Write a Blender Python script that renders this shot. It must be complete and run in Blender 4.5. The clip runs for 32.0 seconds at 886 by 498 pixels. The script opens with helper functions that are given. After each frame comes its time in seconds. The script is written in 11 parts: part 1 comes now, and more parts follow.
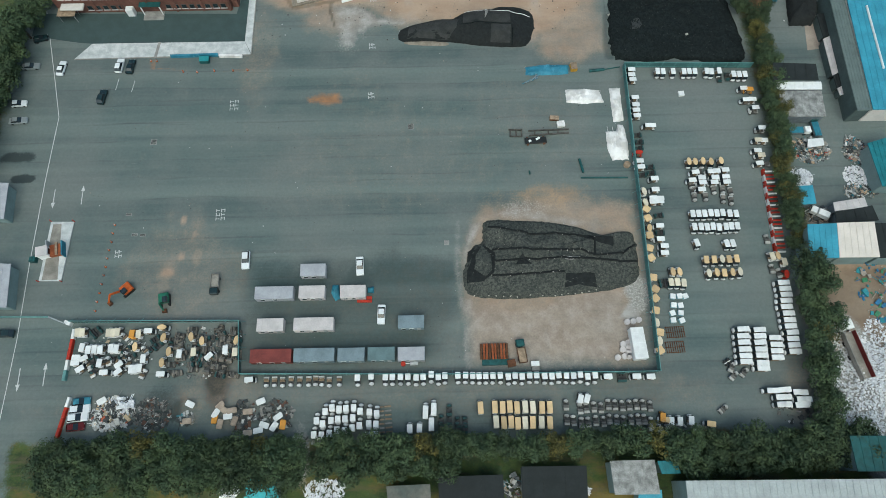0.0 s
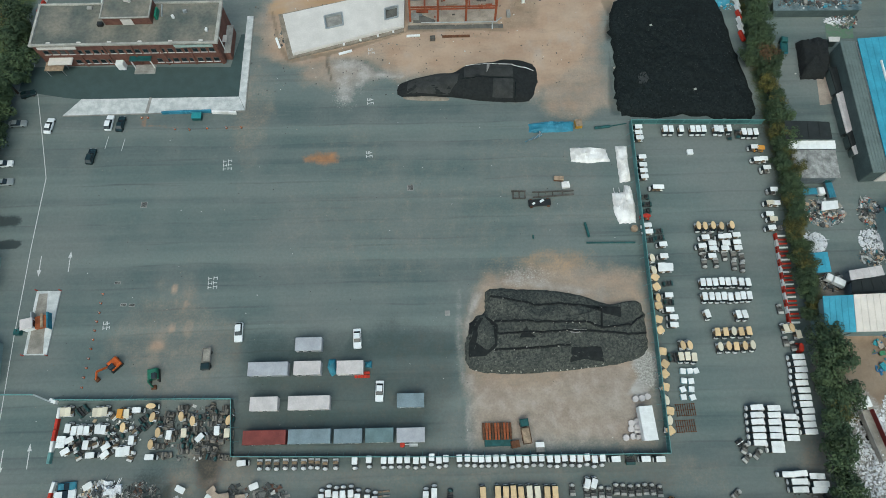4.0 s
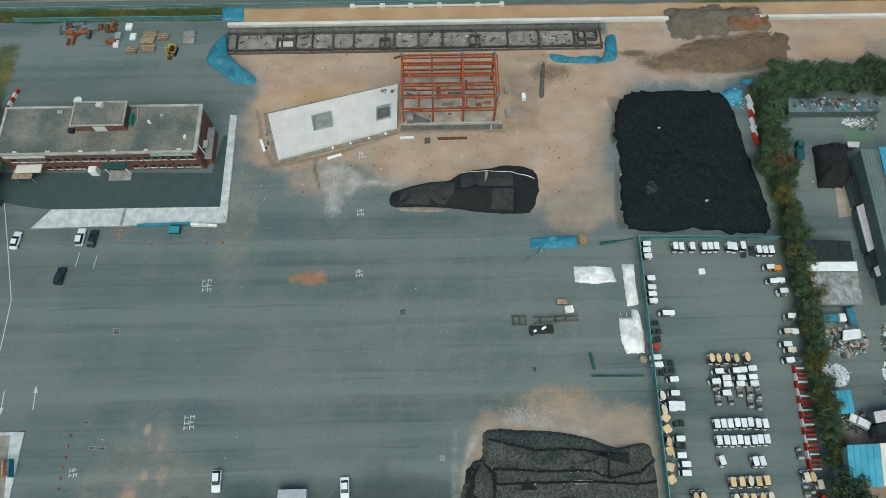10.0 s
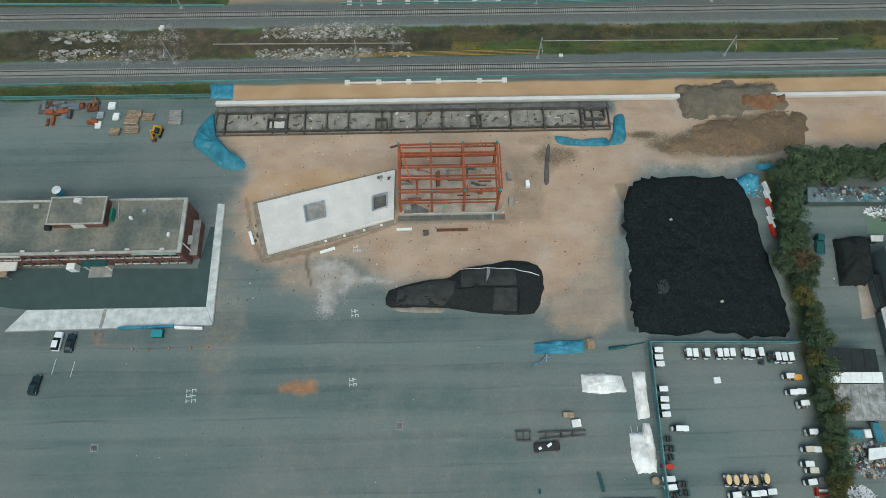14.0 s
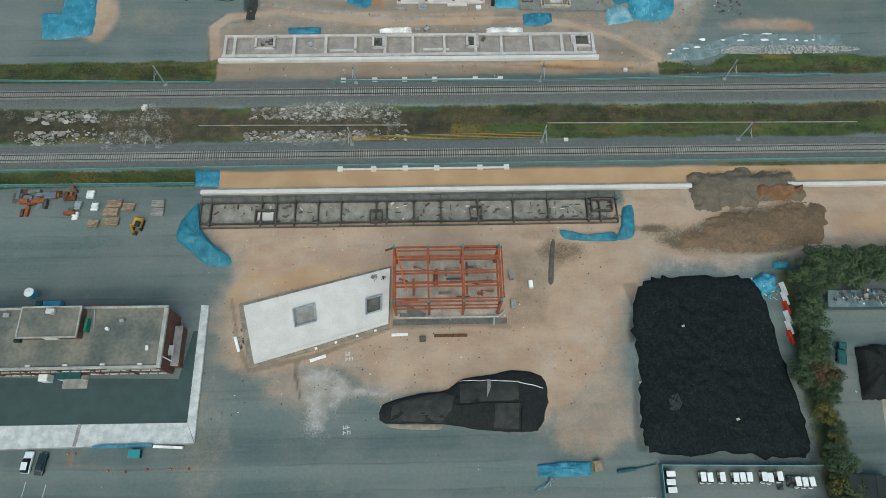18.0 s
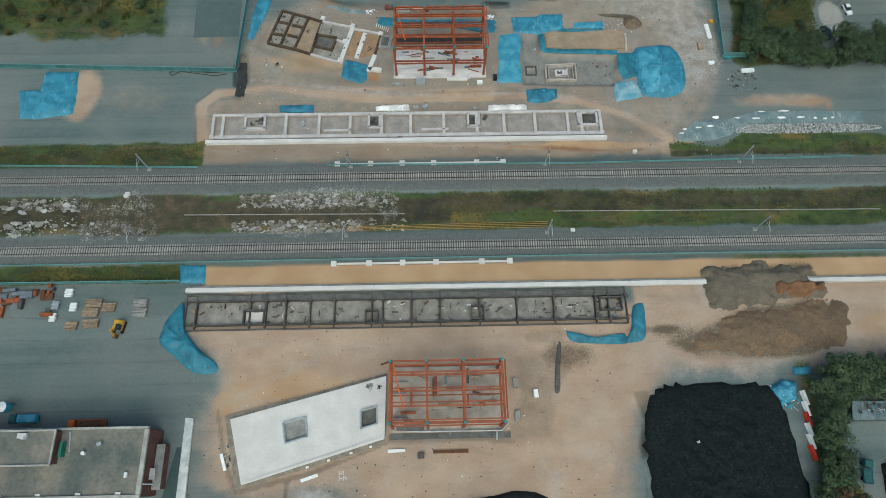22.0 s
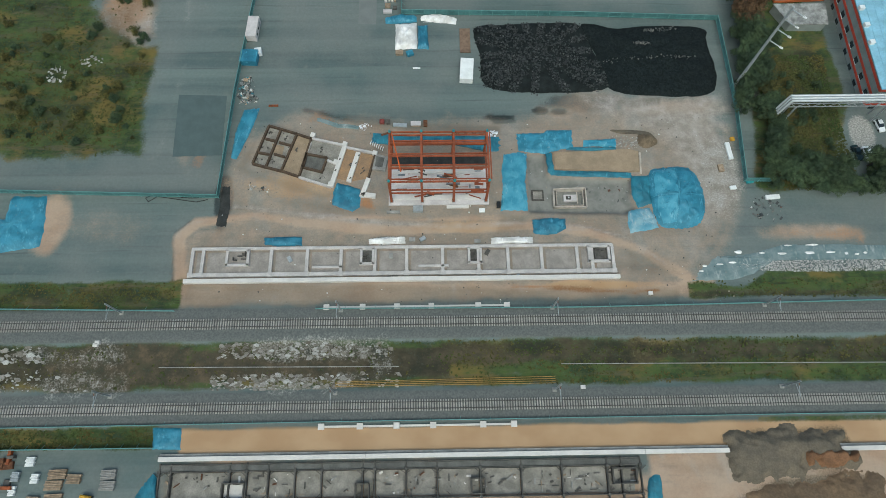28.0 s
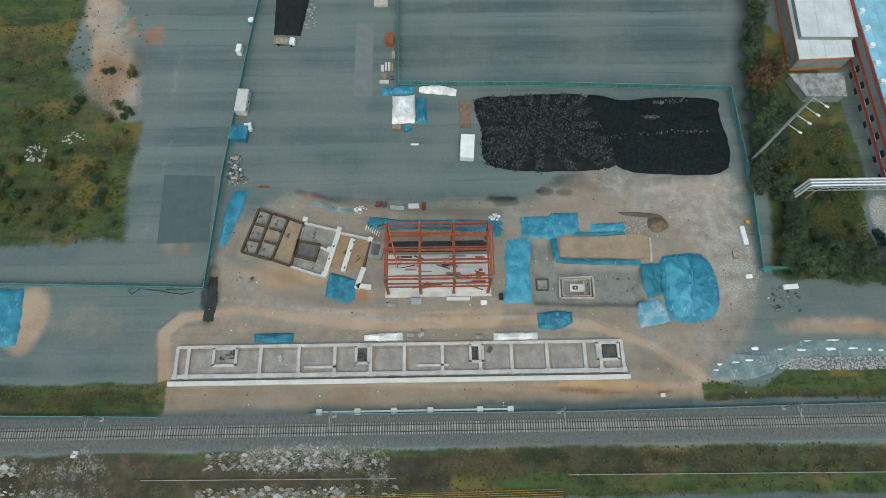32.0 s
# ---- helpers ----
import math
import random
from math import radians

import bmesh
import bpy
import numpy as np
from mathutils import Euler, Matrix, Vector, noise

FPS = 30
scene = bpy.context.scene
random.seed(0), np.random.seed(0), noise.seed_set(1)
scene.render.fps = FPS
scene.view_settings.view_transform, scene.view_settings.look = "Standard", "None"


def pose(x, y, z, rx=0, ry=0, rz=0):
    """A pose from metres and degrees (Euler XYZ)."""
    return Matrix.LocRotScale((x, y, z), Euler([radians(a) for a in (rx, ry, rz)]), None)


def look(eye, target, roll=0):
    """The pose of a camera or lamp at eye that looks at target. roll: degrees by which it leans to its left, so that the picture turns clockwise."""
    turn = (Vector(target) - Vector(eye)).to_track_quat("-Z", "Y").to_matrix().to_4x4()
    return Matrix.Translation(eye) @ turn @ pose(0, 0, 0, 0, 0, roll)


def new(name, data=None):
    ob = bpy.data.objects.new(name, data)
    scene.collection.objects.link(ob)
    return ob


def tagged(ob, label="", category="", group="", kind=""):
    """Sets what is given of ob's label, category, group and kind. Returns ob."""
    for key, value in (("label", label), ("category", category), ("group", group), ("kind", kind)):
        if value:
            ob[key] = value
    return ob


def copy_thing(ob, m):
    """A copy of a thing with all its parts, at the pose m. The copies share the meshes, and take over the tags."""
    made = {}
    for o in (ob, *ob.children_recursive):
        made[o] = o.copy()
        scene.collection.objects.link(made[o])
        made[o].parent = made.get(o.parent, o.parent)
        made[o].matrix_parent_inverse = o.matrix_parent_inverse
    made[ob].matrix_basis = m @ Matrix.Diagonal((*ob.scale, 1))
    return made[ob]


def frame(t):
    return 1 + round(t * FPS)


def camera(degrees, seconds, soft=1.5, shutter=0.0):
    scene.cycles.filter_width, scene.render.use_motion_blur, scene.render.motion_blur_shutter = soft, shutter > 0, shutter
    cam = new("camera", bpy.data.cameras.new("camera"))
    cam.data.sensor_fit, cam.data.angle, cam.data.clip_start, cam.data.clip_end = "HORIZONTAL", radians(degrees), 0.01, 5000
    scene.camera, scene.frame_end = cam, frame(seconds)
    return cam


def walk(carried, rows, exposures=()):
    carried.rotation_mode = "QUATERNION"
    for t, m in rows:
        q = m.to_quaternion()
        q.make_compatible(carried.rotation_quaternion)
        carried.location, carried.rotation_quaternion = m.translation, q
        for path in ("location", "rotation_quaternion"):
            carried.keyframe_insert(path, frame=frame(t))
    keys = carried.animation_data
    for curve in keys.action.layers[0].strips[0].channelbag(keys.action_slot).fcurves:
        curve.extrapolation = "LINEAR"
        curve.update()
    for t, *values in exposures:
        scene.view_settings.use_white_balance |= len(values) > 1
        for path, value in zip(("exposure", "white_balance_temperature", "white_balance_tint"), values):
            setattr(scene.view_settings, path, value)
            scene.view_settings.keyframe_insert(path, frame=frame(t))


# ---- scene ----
cam = camera(71.4, 32.0, 0.75)
SITE_SCALE = 1.15  # plan units to metres, from the rail gauge and the container lengths
EXPOSURE, KELVIN, TINT = 0.18, 6120, -7
PATH = [
    (0, (0.406, 1.822, 143.349), (0.429, 2.635, 141.197), 0.3),
    (0.5, (0.397, 3.813, 143.403), (0.420, 4.626, 141.251), 0.3),
    (1, (0.338, 5.847, 143.422), (0.361, 6.662, 141.272), 0.3),
    (1.5, (0.307, 7.887, 143.466), (0.330, 8.701, 141.315), 0.3),
    (2, (0.359, 9.988, 143.519), (0.382, 10.804, 141.368), 0.2),
    (2.5, (0.453, 12.178, 143.586), (0.474, 12.995, 141.436), 0.1),
    (3, (0.544, 14.483, 143.682), (0.564, 15.301, 141.533), 0),
    (3.5, (0.622, 16.875, 143.750), (0.643, 17.694, 141.601), 0.1),
    (5.5, (1.011, 26.543, 144.273), (1.038, 27.362, 142.125), 0.5),
    (6, (1.073, 29.065, 144.338), (1.102, 29.882, 142.187), 0.7),
    (6.5, (1.133, 31.642, 144.407), (1.163, 32.461, 142.257), 0.7),
    (7, (1.152, 34.326, 144.457), (1.183, 35.146, 142.308), 0.9),
    (7.5, (1.170, 37.064, 144.511), (1.202, 37.883, 142.362), 0.9),
    (8, (1.201, 39.869, 144.552), (1.235, 40.693, 142.404), 1.1),
    (8.5, (1.302, 42.701, 144.630), (1.336, 43.523, 142.482), 1.2),
    (9, (1.456, 45.591, 144.731), (1.490, 46.413, 142.583), 1.1),
    (9.5, (1.632, 48.644, 144.786), (1.667, 49.471, 142.640), 1.1),
    (10, (1.873, 51.738, 144.843), (1.908, 52.564, 142.695), 1.1),
    (10.5, (2.055, 54.764, 144.940), (2.088, 55.590, 142.794), 1),
    (11, (2.144, 57.889, 145.030), (2.176, 58.712, 142.883), 1.1),
    (11.5, (2.202, 61.246, 145.092), (2.236, 62.068, 142.945), 1.1),
    (12, (2.265, 64.789, 145.128), (2.299, 65.621, 142.984), 1.1),
    (12.5, (2.337, 68.133, 145.269), (2.371, 68.957, 143.122), 1.2),
    (13, (2.426, 71.569, 145.301), (2.462, 72.396, 143.154), 1.2),
    (13.5, (2.583, 74.948, 145.334), (2.617, 75.777, 143.189), 1.2),
    (14, (2.748, 78.206, 145.371), (2.782, 79.033, 143.226), 1.1),
    (14.5, (2.841, 81.586, 145.338), (2.875, 82.416, 143.193), 1.2),
    (16.5, (3.046, 95.148, 145.388), (3.085, 95.974, 143.242), 1.6),
    (17, (3.100, 98.549, 145.451), (3.141, 99.376, 143.305), 1.7),
    (17.5, (3.207, 101.948, 145.630), (3.248, 102.773, 143.483), 1.6),
    (18, (3.425, 105.466, 145.804), (3.465, 106.294, 143.659), 1.7),
    (18.5, (3.664, 109.007, 145.942), (3.703, 109.837, 143.797), 1.5),
    (19, (3.916, 112.492, 146.060), (3.953, 113.318, 143.913), 1.4),
    (19.5, (4.123, 115.952, 146.143), (4.157, 116.774, 143.996), 1.4),
    (20, (4.261, 119.385, 146.201), (4.296, 120.207, 144.054), 1.4),
    (20.5, (4.302, 122.750, 146.242), (4.338, 123.576, 144.095), 1.4),
    (21, (4.281, 125.968, 146.291), (4.318, 126.790, 144.143), 1.5),
    (21.5, (4.210, 129.109, 146.325), (4.248, 129.929, 144.175), 1.5),
    (22, (4.147, 132.207, 146.346), (4.186, 133.032, 144.198), 1.6),
    (22.5, (4.179, 135.241, 146.398), (4.218, 136.059, 144.249), 1.6),
    (23, (4.332, 138.287, 146.438), (4.370, 139.104, 144.287), 1.5),
    (23.5, (4.538, 141.397, 146.479), (4.575, 142.216, 144.330), 1.5),
    (24, (4.717, 144.661, 146.554), (4.753, 145.475, 144.402), 1.5),
    (24.5, (4.841, 148.172, 146.604), (4.878, 148.996, 144.457), 1.6),
    (25, (4.933, 151.701, 146.673), (4.969, 152.520, 144.524), 1.6),
    (25.5, (5.021, 155.189, 146.735), (5.057, 156.008, 144.586), 1.6),
    (27.5, (5.341, 168.868, 147.086), (5.377, 169.684, 144.936), 1.7),
    (28, (5.471, 172.195, 147.136), (5.507, 173.013, 144.986), 1.7),
    (28.5, (5.592, 175.423, 147.179), (5.629, 176.239, 145.029), 1.6),
    (29, (5.702, 178.678, 147.195), (5.739, 179.492, 145.045), 1.6),
    (29.5, (5.735, 181.962, 147.176), (5.771, 182.781, 145.026), 1.7),
    (30, (5.730, 185.036, 147.267), (5.767, 185.853, 145.116), 1.7),
    (30.5, (5.766, 188.169, 147.325), (5.803, 188.984, 145.175), 1.7),
    (31, (5.816, 191.316, 147.345), (5.852, 192.135, 145.197), 1.6),
    (31.5, (5.889, 194.348, 147.359), (5.925, 195.165, 145.208), 1.6),
    (32, (5.991, 197.233, 147.382), (6.027, 198.050, 145.231), 1.6),
]
walk(cam, [(t, look(eye, target, roll)) for t, eye, target, roll in PATH], exposures=[(0.0, EXPOSURE, KELVIN, TINT), (32.0, EXPOSURE, KELVIN, TINT)])

# world and light: a bright overcast day
world = bpy.data.worlds.new("overcast_sky")
scene.world = world
world.use_nodes = True
wn = world.node_tree.nodes
sky = wn.new("ShaderNodeTexSky")
sky.sky_type = "NISHITA"
sky.sun_disc = False
sky.sun_elevation = radians(52)
sky.sun_rotation = radians(200)
sky.dust_density = 4.0
sky.air_density = 1.0
wn["Background"].inputs["Strength"].default_value = 0.15
world.node_tree.links.new(sky.outputs[0], wn["Background"].inputs["Color"])
sun_data = bpy.data.lights.new("sun", "SUN")
sun_data.energy = 1.1
sun_data.angle = radians(30)
sun_data.color = (1.0, 0.95, 0.88)
sun = new("sun", sun_data)
sun.matrix_world = look((60, -60, 160), (0, 0, 0))
tagged(sun, kind="structure")


# ---- small mesh kit ----
class B:
    """Collects vertices and faces of one mesh."""

    def __init__(self):
        self.v, self.f = [], []

    def add(self, vs, fs):
        n = len(self.v)
        self.v.extend(vs)
        self.f.extend([tuple(i + n for i in f) for f in fs])
        return self

    def box(self, cx, cy, z0, sx, sy, sz, rz=0.0, ch=0.0, tilt=0.0):
        """A box standing on z0, chamfered along its upper edges by ch."""
        c, s = math.cos(radians(rz)), math.sin(radians(rz))
        rings = [(0, 0.0)] + ([(0, sz - ch), (ch, sz)] if ch else [(0, sz)])
        vs = []
        for inset, z in rings:
            for a, b in ((-1, -1), (1, -1), (1, 1), (-1, 1)):
                x, y = a * (sx / 2 - inset), b * (sy / 2 - inset)
                vs.append((cx + x * c - y * s, cy + x * s + y * c, z0 + z + tilt * x))
        k = len(rings)
        fs = [(3, 2, 1, 0), tuple(4 * (k - 1) + i for i in range(4))]
        for r in range(k - 1):
            fs += [(4 * r + i, 4 * r + (i + 1) % 4, 4 * r + 4 + (i + 1) % 4, 4 * r + 4 + i) for i in range(4)]
        return self.add(vs, fs)

    def prism(self, poly, z0, z1, inset=0.0):
        n = len(poly)
        mx, my = sum(p[0] for p in poly) / n, sum(p[1] for p in poly) / n
        k = 1 - inset
        vs = [(p[0], p[1], z0) for p in poly] + [(mx + (p[0] - mx) * k, my + (p[1] - my) * k, z1) for p in poly]
        fs = [tuple(range(n - 1, -1, -1)), tuple(range(n, 2 * n))] + [(i, (i + 1) % n, n + (i + 1) % n, n + i) for i in range(n)]
        return self.add(vs, fs)

    def tube(self, p, q, r, n=6, r2=None):
        p, q = Vector(p), Vector(q)
        d = (q - p).normalized()
        a = d.cross(Vector((0, 0, 1)) if abs(d.z) < 0.9 else Vector((1, 0, 0))).normalized()
        b = d.cross(a)
        r2 = r if r2 is None else r2
        vs = []
        for c, rr in ((p, r), (q, r2)):
            for i in range(n):
                t = 2 * math.pi * i / n
                vs.append(tuple(c + a * (rr * math.cos(t)) + b * (rr * math.sin(t))))
        fs = [tuple(range(n - 1, -1, -1)), tuple(range(n, 2 * n))] + [(i, (i + 1) % n, n + (i + 1) % n, n + i) for i in range(n)]
        return self.add(vs, fs)

    def beam(self, p, q, w, h):
        """A square-edged beam from p to q, w wide and h high."""
        p, q = Vector(p), Vector(q)
        d = (q - p).normalized()
        up = Vector((0, 0, 1)) if abs(d.z) < 0.95 else Vector((0, 1, 0))
        a = d.cross(up).normalized() * (w / 2)
        b = a.cross(d).normalized() * (h / 2)
        vs = [tuple(c + i * a + j * b) for c in (p, q) for i, j in ((-1, -1), (1, -1), (1, 1), (-1, 1))]
        fs = [(0, 1, 2, 3), (7, 6, 5, 4), (0, 4, 5, 1), (1, 5, 6, 2), (2, 6, 7, 3), (3, 7, 4, 0)]
        return self.add(vs, fs)

    def ibeam(self, p, q, w, h):
        """An I-section: two flanges and a web."""
        p, q = Vector(p), Vector(q)
        d = (q - p).normalized()
        up = Vector((0, 0, 1)) if abs(d.z) < 0.95 else Vector((0, 1, 0))
        a = d.cross(up).normalized()
        b = a.cross(d).normalized()
        t = w * 0.14
        self.beam(p + b * (h / 2 - t / 2), q + b * (h / 2 - t / 2), w, t)
        self.beam(p - b * (h / 2 - t / 2), q - b * (h / 2 - t / 2), w, t)
        return self.beam(p, q, t, h - 2 * t)

    def wheel(self, x, y, z, r, w, along="x"):
        o = (0, w / 2, 0) if along == "x" else (w / 2, 0, 0)
        return self.tube((x - o[0], y - o[1], z), (x + o[0], y + o[1], z), r, 10)


def mesh_of(name, b, material):
    me = bpy.data.meshes.new(name)
    me.from_pydata(b.v, [], b.f)
    if material:
        me.materials.append(material)
    return me


def part(name, b, material, parent=None, label="", smooth=False):
    """Links a builder (or a ready mesh) as one mesh object under a thing or a part."""
    me = b if isinstance(b, bpy.types.Mesh) else mesh_of(name, b, material)
    if smooth:
        me.polygons.foreach_set("use_smooth", [True] * len(me.polygons))
    ob = new(name, me)
    if parent:
        ob.parent = parent
    if label:
        ob["label"] = label
    return ob


def thing(name, label, category, x=0.0, y=0.0, z=0.0, rz=0.0, group="", kind=""):
    ob = new(name)
    ob.matrix_basis = pose(x, y, z, 0, 0, rz)
    return tagged(ob, label, category, group, kind)


def smooth_outline(pts, n=8):
    """A closed Catmull-Rom curve through a few corner points."""
    out, k = [], len(pts)
    for i in range(k):
        p0, p1, p2, p3 = (np.array(pts[(i + j - 1) % k], float) for j in range(4))
        for s in range(n):
            t = s / n
            out.append(0.5 * (2 * p1 + (p2 - p0) * t + (2 * p0 - 5 * p1 + 4 * p2 - p3) * t * t + (3 * p1 - p0 - 3 * p2 + p3) * t ** 3))
    return out


def straight_outline(pts, n=8):
    """A closed outline with straight, slightly ragged sides."""
    out, k = [], len(pts)
    for i in range(k):
        a, b = np.array(pts[i], float), np.array(pts[(i + 1) % k], float)
        for s in range(n):
            p = a + (b - a) * s / n
            w = 0.16 * noise.noise(Vector((p[0] * 0.9, p[1] * 0.9, 2.0)))
            out.append(p + np.array((w, 0.16 * noise.noise(Vector((p[1] * 0.9, p[0] * 0.9, 7.0))))))
    return out


def mound(pts, height, rough=0.3, rings=9, power=0.5, seed=0.0, base=0.0, n=8, freq=0.35, edge=0.25, straight=False):
    """A heap over an outline: rings that rise towards the middle, roughened by noise."""
    ring = straight_outline(pts, n) if straight else smooth_outline(pts, n)
    m = len(ring)
    mid = sum(ring) / m
    vs, fs = [], []
    for r in range(rings):
        k = r / rings
        for i, p in enumerate(ring):
            q = p + (mid - p) * k
            w = noise.noise(Vector((q[0] * freq + seed, q[1] * freq, seed * 0.7)))
            w2 = noise.noise(Vector((q[0] * freq * 3.1, q[1] * freq * 3.1, seed + 5)))
            z = height * min(1.0, (k * 1.25)) ** power
            z = base + z * (1 + 0.25 * w) + rough * (w * 0.7 + w2 * 0.5) * min(1, k * 4)
            if r == 0:
                d = 1 + edge * 0.04 * (w2 + noise.noise(Vector((i * 0.9, seed, 1))))
                q = mid + (q - mid) * d
                z = base - 0.05
            vs.append((q[0], q[1], z))
    vs.append((mid[0], mid[1], base + height * 1.02))
    for r in range(rings - 1):
        fs += [(r * m + i, r * m + (i + 1) % m, (r + 1) * m + (i + 1) % m, (r + 1) * m + i) for i in range(m)]
    top = (rings - 1) * m
    fs += [(top + i, top + (i + 1) % m, rings * m) for i in range(m)]
    return B().add(vs, fs)


# ---- materials ----
def nodes_of(name):
    m = bpy.data.materials.new(name)
    m.use_nodes = True
    nt = m.node_tree
    return m, nt, nt.nodes["Principled BSDF"]


def node(nt, kind, ins=(), **props):
    nd = nt.nodes.new(kind)
    for k, v in props.items():
        if k == "op":
            nd.operation = v
        elif k == "blend":
            nd.blend_type = v
        elif k == "data":
            nd.data_type = v
    for k, v in dict(ins).items():
        if isinstance(v, bpy.types.NodeSocket):
            nt.links.new(v, nd.inputs[k])
        else:
            nd.inputs[k].default_value = v
    return nd


def rgb(c):
    return (c[0], c[1], c[2], 1.0)


def noise_tex(nt, scale, detail=4.0, stretch=None, rough=0.55):
    geo = node(nt, "ShaderNodeNewGeometry")
    vec = geo.outputs["Position"]
    if stretch:
        vec = node(nt, "ShaderNodeVectorMath", {0: vec, 1: stretch}, op="MULTIPLY").outputs[0]
    return node(nt, "ShaderNodeTexNoise", {"Vector": vec, "Scale": scale, "Detail": detail, "Roughness": rough}).outputs["Fac"]


def mixc(nt, fac, a, b, blend="MIX"):
    nd = nt.nodes.new("ShaderNodeMix")
    nd.data_type = "RGBA"
    nd.blend_type = blend
    for i, v in ((0, fac), (6, a), (7, b)):
        if isinstance(v, bpy.types.NodeSocket):
            nt.links.new(v, nd.inputs[i])
        else:
            nd.inputs[i].default_value = rgb(v) if i > 0 else v
    return nd.outputs[2]


def ramp(nt, fac, lo, hi):
    nd = nt.nodes.new("ShaderNodeMapRange")
    nd.interpolation_type = "SMOOTHSTEP"
    nt.links.new(fac, nd.inputs[0])
    nd.inputs[1].default_value, nd.inputs[2].default_value = lo, hi
    return nd.outputs[0]


def mat(name, col, rough=0.8, metal=0.0, var=0.3, scale=0.8, bump=0.15, rnd=0.0, col2=None, island=0.0, stretch=None, spec=0.3):
    """A surface with stains at a large and grain at a small scale."""
    m, nt, bs = nodes_of(name)
    big = ramp(nt, noise_tex(nt, scale, 5.0, stretch), 0.3, 0.72)
    fine = ramp(nt, noise_tex(nt, scale * 9, 3.0, stretch), 0.25, 0.75)
    c2 = col2 or tuple(c * (1 - var) for c in col)
    c = mixc(nt, big, c2, col)
    c = mixc(nt, 1.0, c, mixc(nt, fine, (1 - var * 0.6,) * 3, (1.0, 1.0, 1.0)), "MULTIPLY")
    if rnd:
        oi = node(nt, "ShaderNodeObjectInfo").outputs["Random"]
        c = mixc(nt, 1.0, c, mixc(nt, oi, (1 - rnd,) * 3, (1.0, 1.0, 1.0)), "MULTIPLY")
    if island:
        oi = node(nt, "ShaderNodeNewGeometry").outputs["Random Per Island"]
        c = mixc(nt, 1.0, c, mixc(nt, oi, (1 - island,) * 3, (1.0, 1.0, 1.0)), "MULTIPLY")
    nt.links.new(c, bs.inputs["Base Color"])
    bs.inputs["Roughness"].default_value = rough
    bs.inputs["Metallic"].default_value = metal
    bs.inputs["Specular IOR Level"].default_value = spec
    if bump:
        bp = node(nt, "ShaderNodeBump", {"Strength": bump, "Distance": 0.05, "Height": fine})
        nt.links.new(bp.outputs[0], bs.inputs["Normal"])
    return m


def island_mat(name, stops, rough=0.8):
    """A heap of mixed pieces: each loose piece takes a colour of its own."""
    m, nt, bs = nodes_of(name)
    r = node(nt, "ShaderNodeNewGeometry").outputs["Random Per Island"]
    cr = nt.nodes.new("ShaderNodeValToRGB")
    cr.color_ramp.interpolation = "CONSTANT"
    el = cr.color_ramp.elements
    for i, (p, c) in enumerate(stops):
        e = el[i] if i < 2 else el.new(p)
        e.position, e.color = p, rgb(c)
    nt.links.new(r, cr.inputs[0])
    c = mixc(nt, 1.0, cr.outputs[0], mixc(nt, ramp(nt, noise_tex(nt, 3.0), 0.3, 0.7), (0.65, 0.65, 0.65), (1.0, 1.0, 1.0)), "MULTIPLY")
    nt.links.new(c, bs.inputs["Base Color"])
    bs.inputs["Roughness"].default_value = rough
    return m


WHITE = mat("white_paint", (0.8, 0.81, 0.8), 0.5, var=0.14, rnd=0.12)
CREAM = mat("cream_plastic", (0.75, 0.54, 0.3), 0.55, var=0.15, rnd=0.3)
TEAL = mat("teal_fence_paint", (0.1, 0.24, 0.24), 0.6, var=0.35, scale=0.3, rnd=0.2)
TEAL_DARK = mat("dark_teal_paint", (0.02, 0.1, 0.1), 0.6, var=0.4)
CONC_DAMP = mat("damp_grey_concrete", (0.15, 0.148, 0.135), 0.85, var=0.4, scale=0.4)
STEEL_RED = mat("red_oxide_primer", (0.36, 0.098, 0.042), 0.6, var=0.35, scale=0.7, rnd=0.2)
CONC_WHITE = mat("fresh_concrete", (0.6, 0.57, 0.54), 0.85, var=0.14, scale=0.25, bump=0.1)
CONC_PALE = mat("pale_cured_concrete", (0.53, 0.495, 0.475), 0.9, var=0.25, scale=0.4)
NET_MID = mat("dark_grey_dust_net", (0.045, 0.047, 0.045), 0.9, var=0.4, scale=0.5, bump=0.6)
CONC = mat("grey_concrete", (0.33, 0.32, 0.3), 0.9, var=0.35, scale=0.5)
CONC_DARK = mat("dark_formwork", (0.135, 0.125, 0.112), 0.9, var=0.4, scale=0.9, rnd=0.25)
RUBBER = mat("black_rubber", (0.015, 0.015, 0.016), 0.8, var=0.3)
GLASS = mat("dark_glass", (0.02, 0.03, 0.035), 0.12, var=0.2, bump=0.0, spec=0.6)
NET = mat("black_shade_net", (0.018, 0.021, 0.021), 0.9, var=0.45, scale=1.2, bump=0.5)
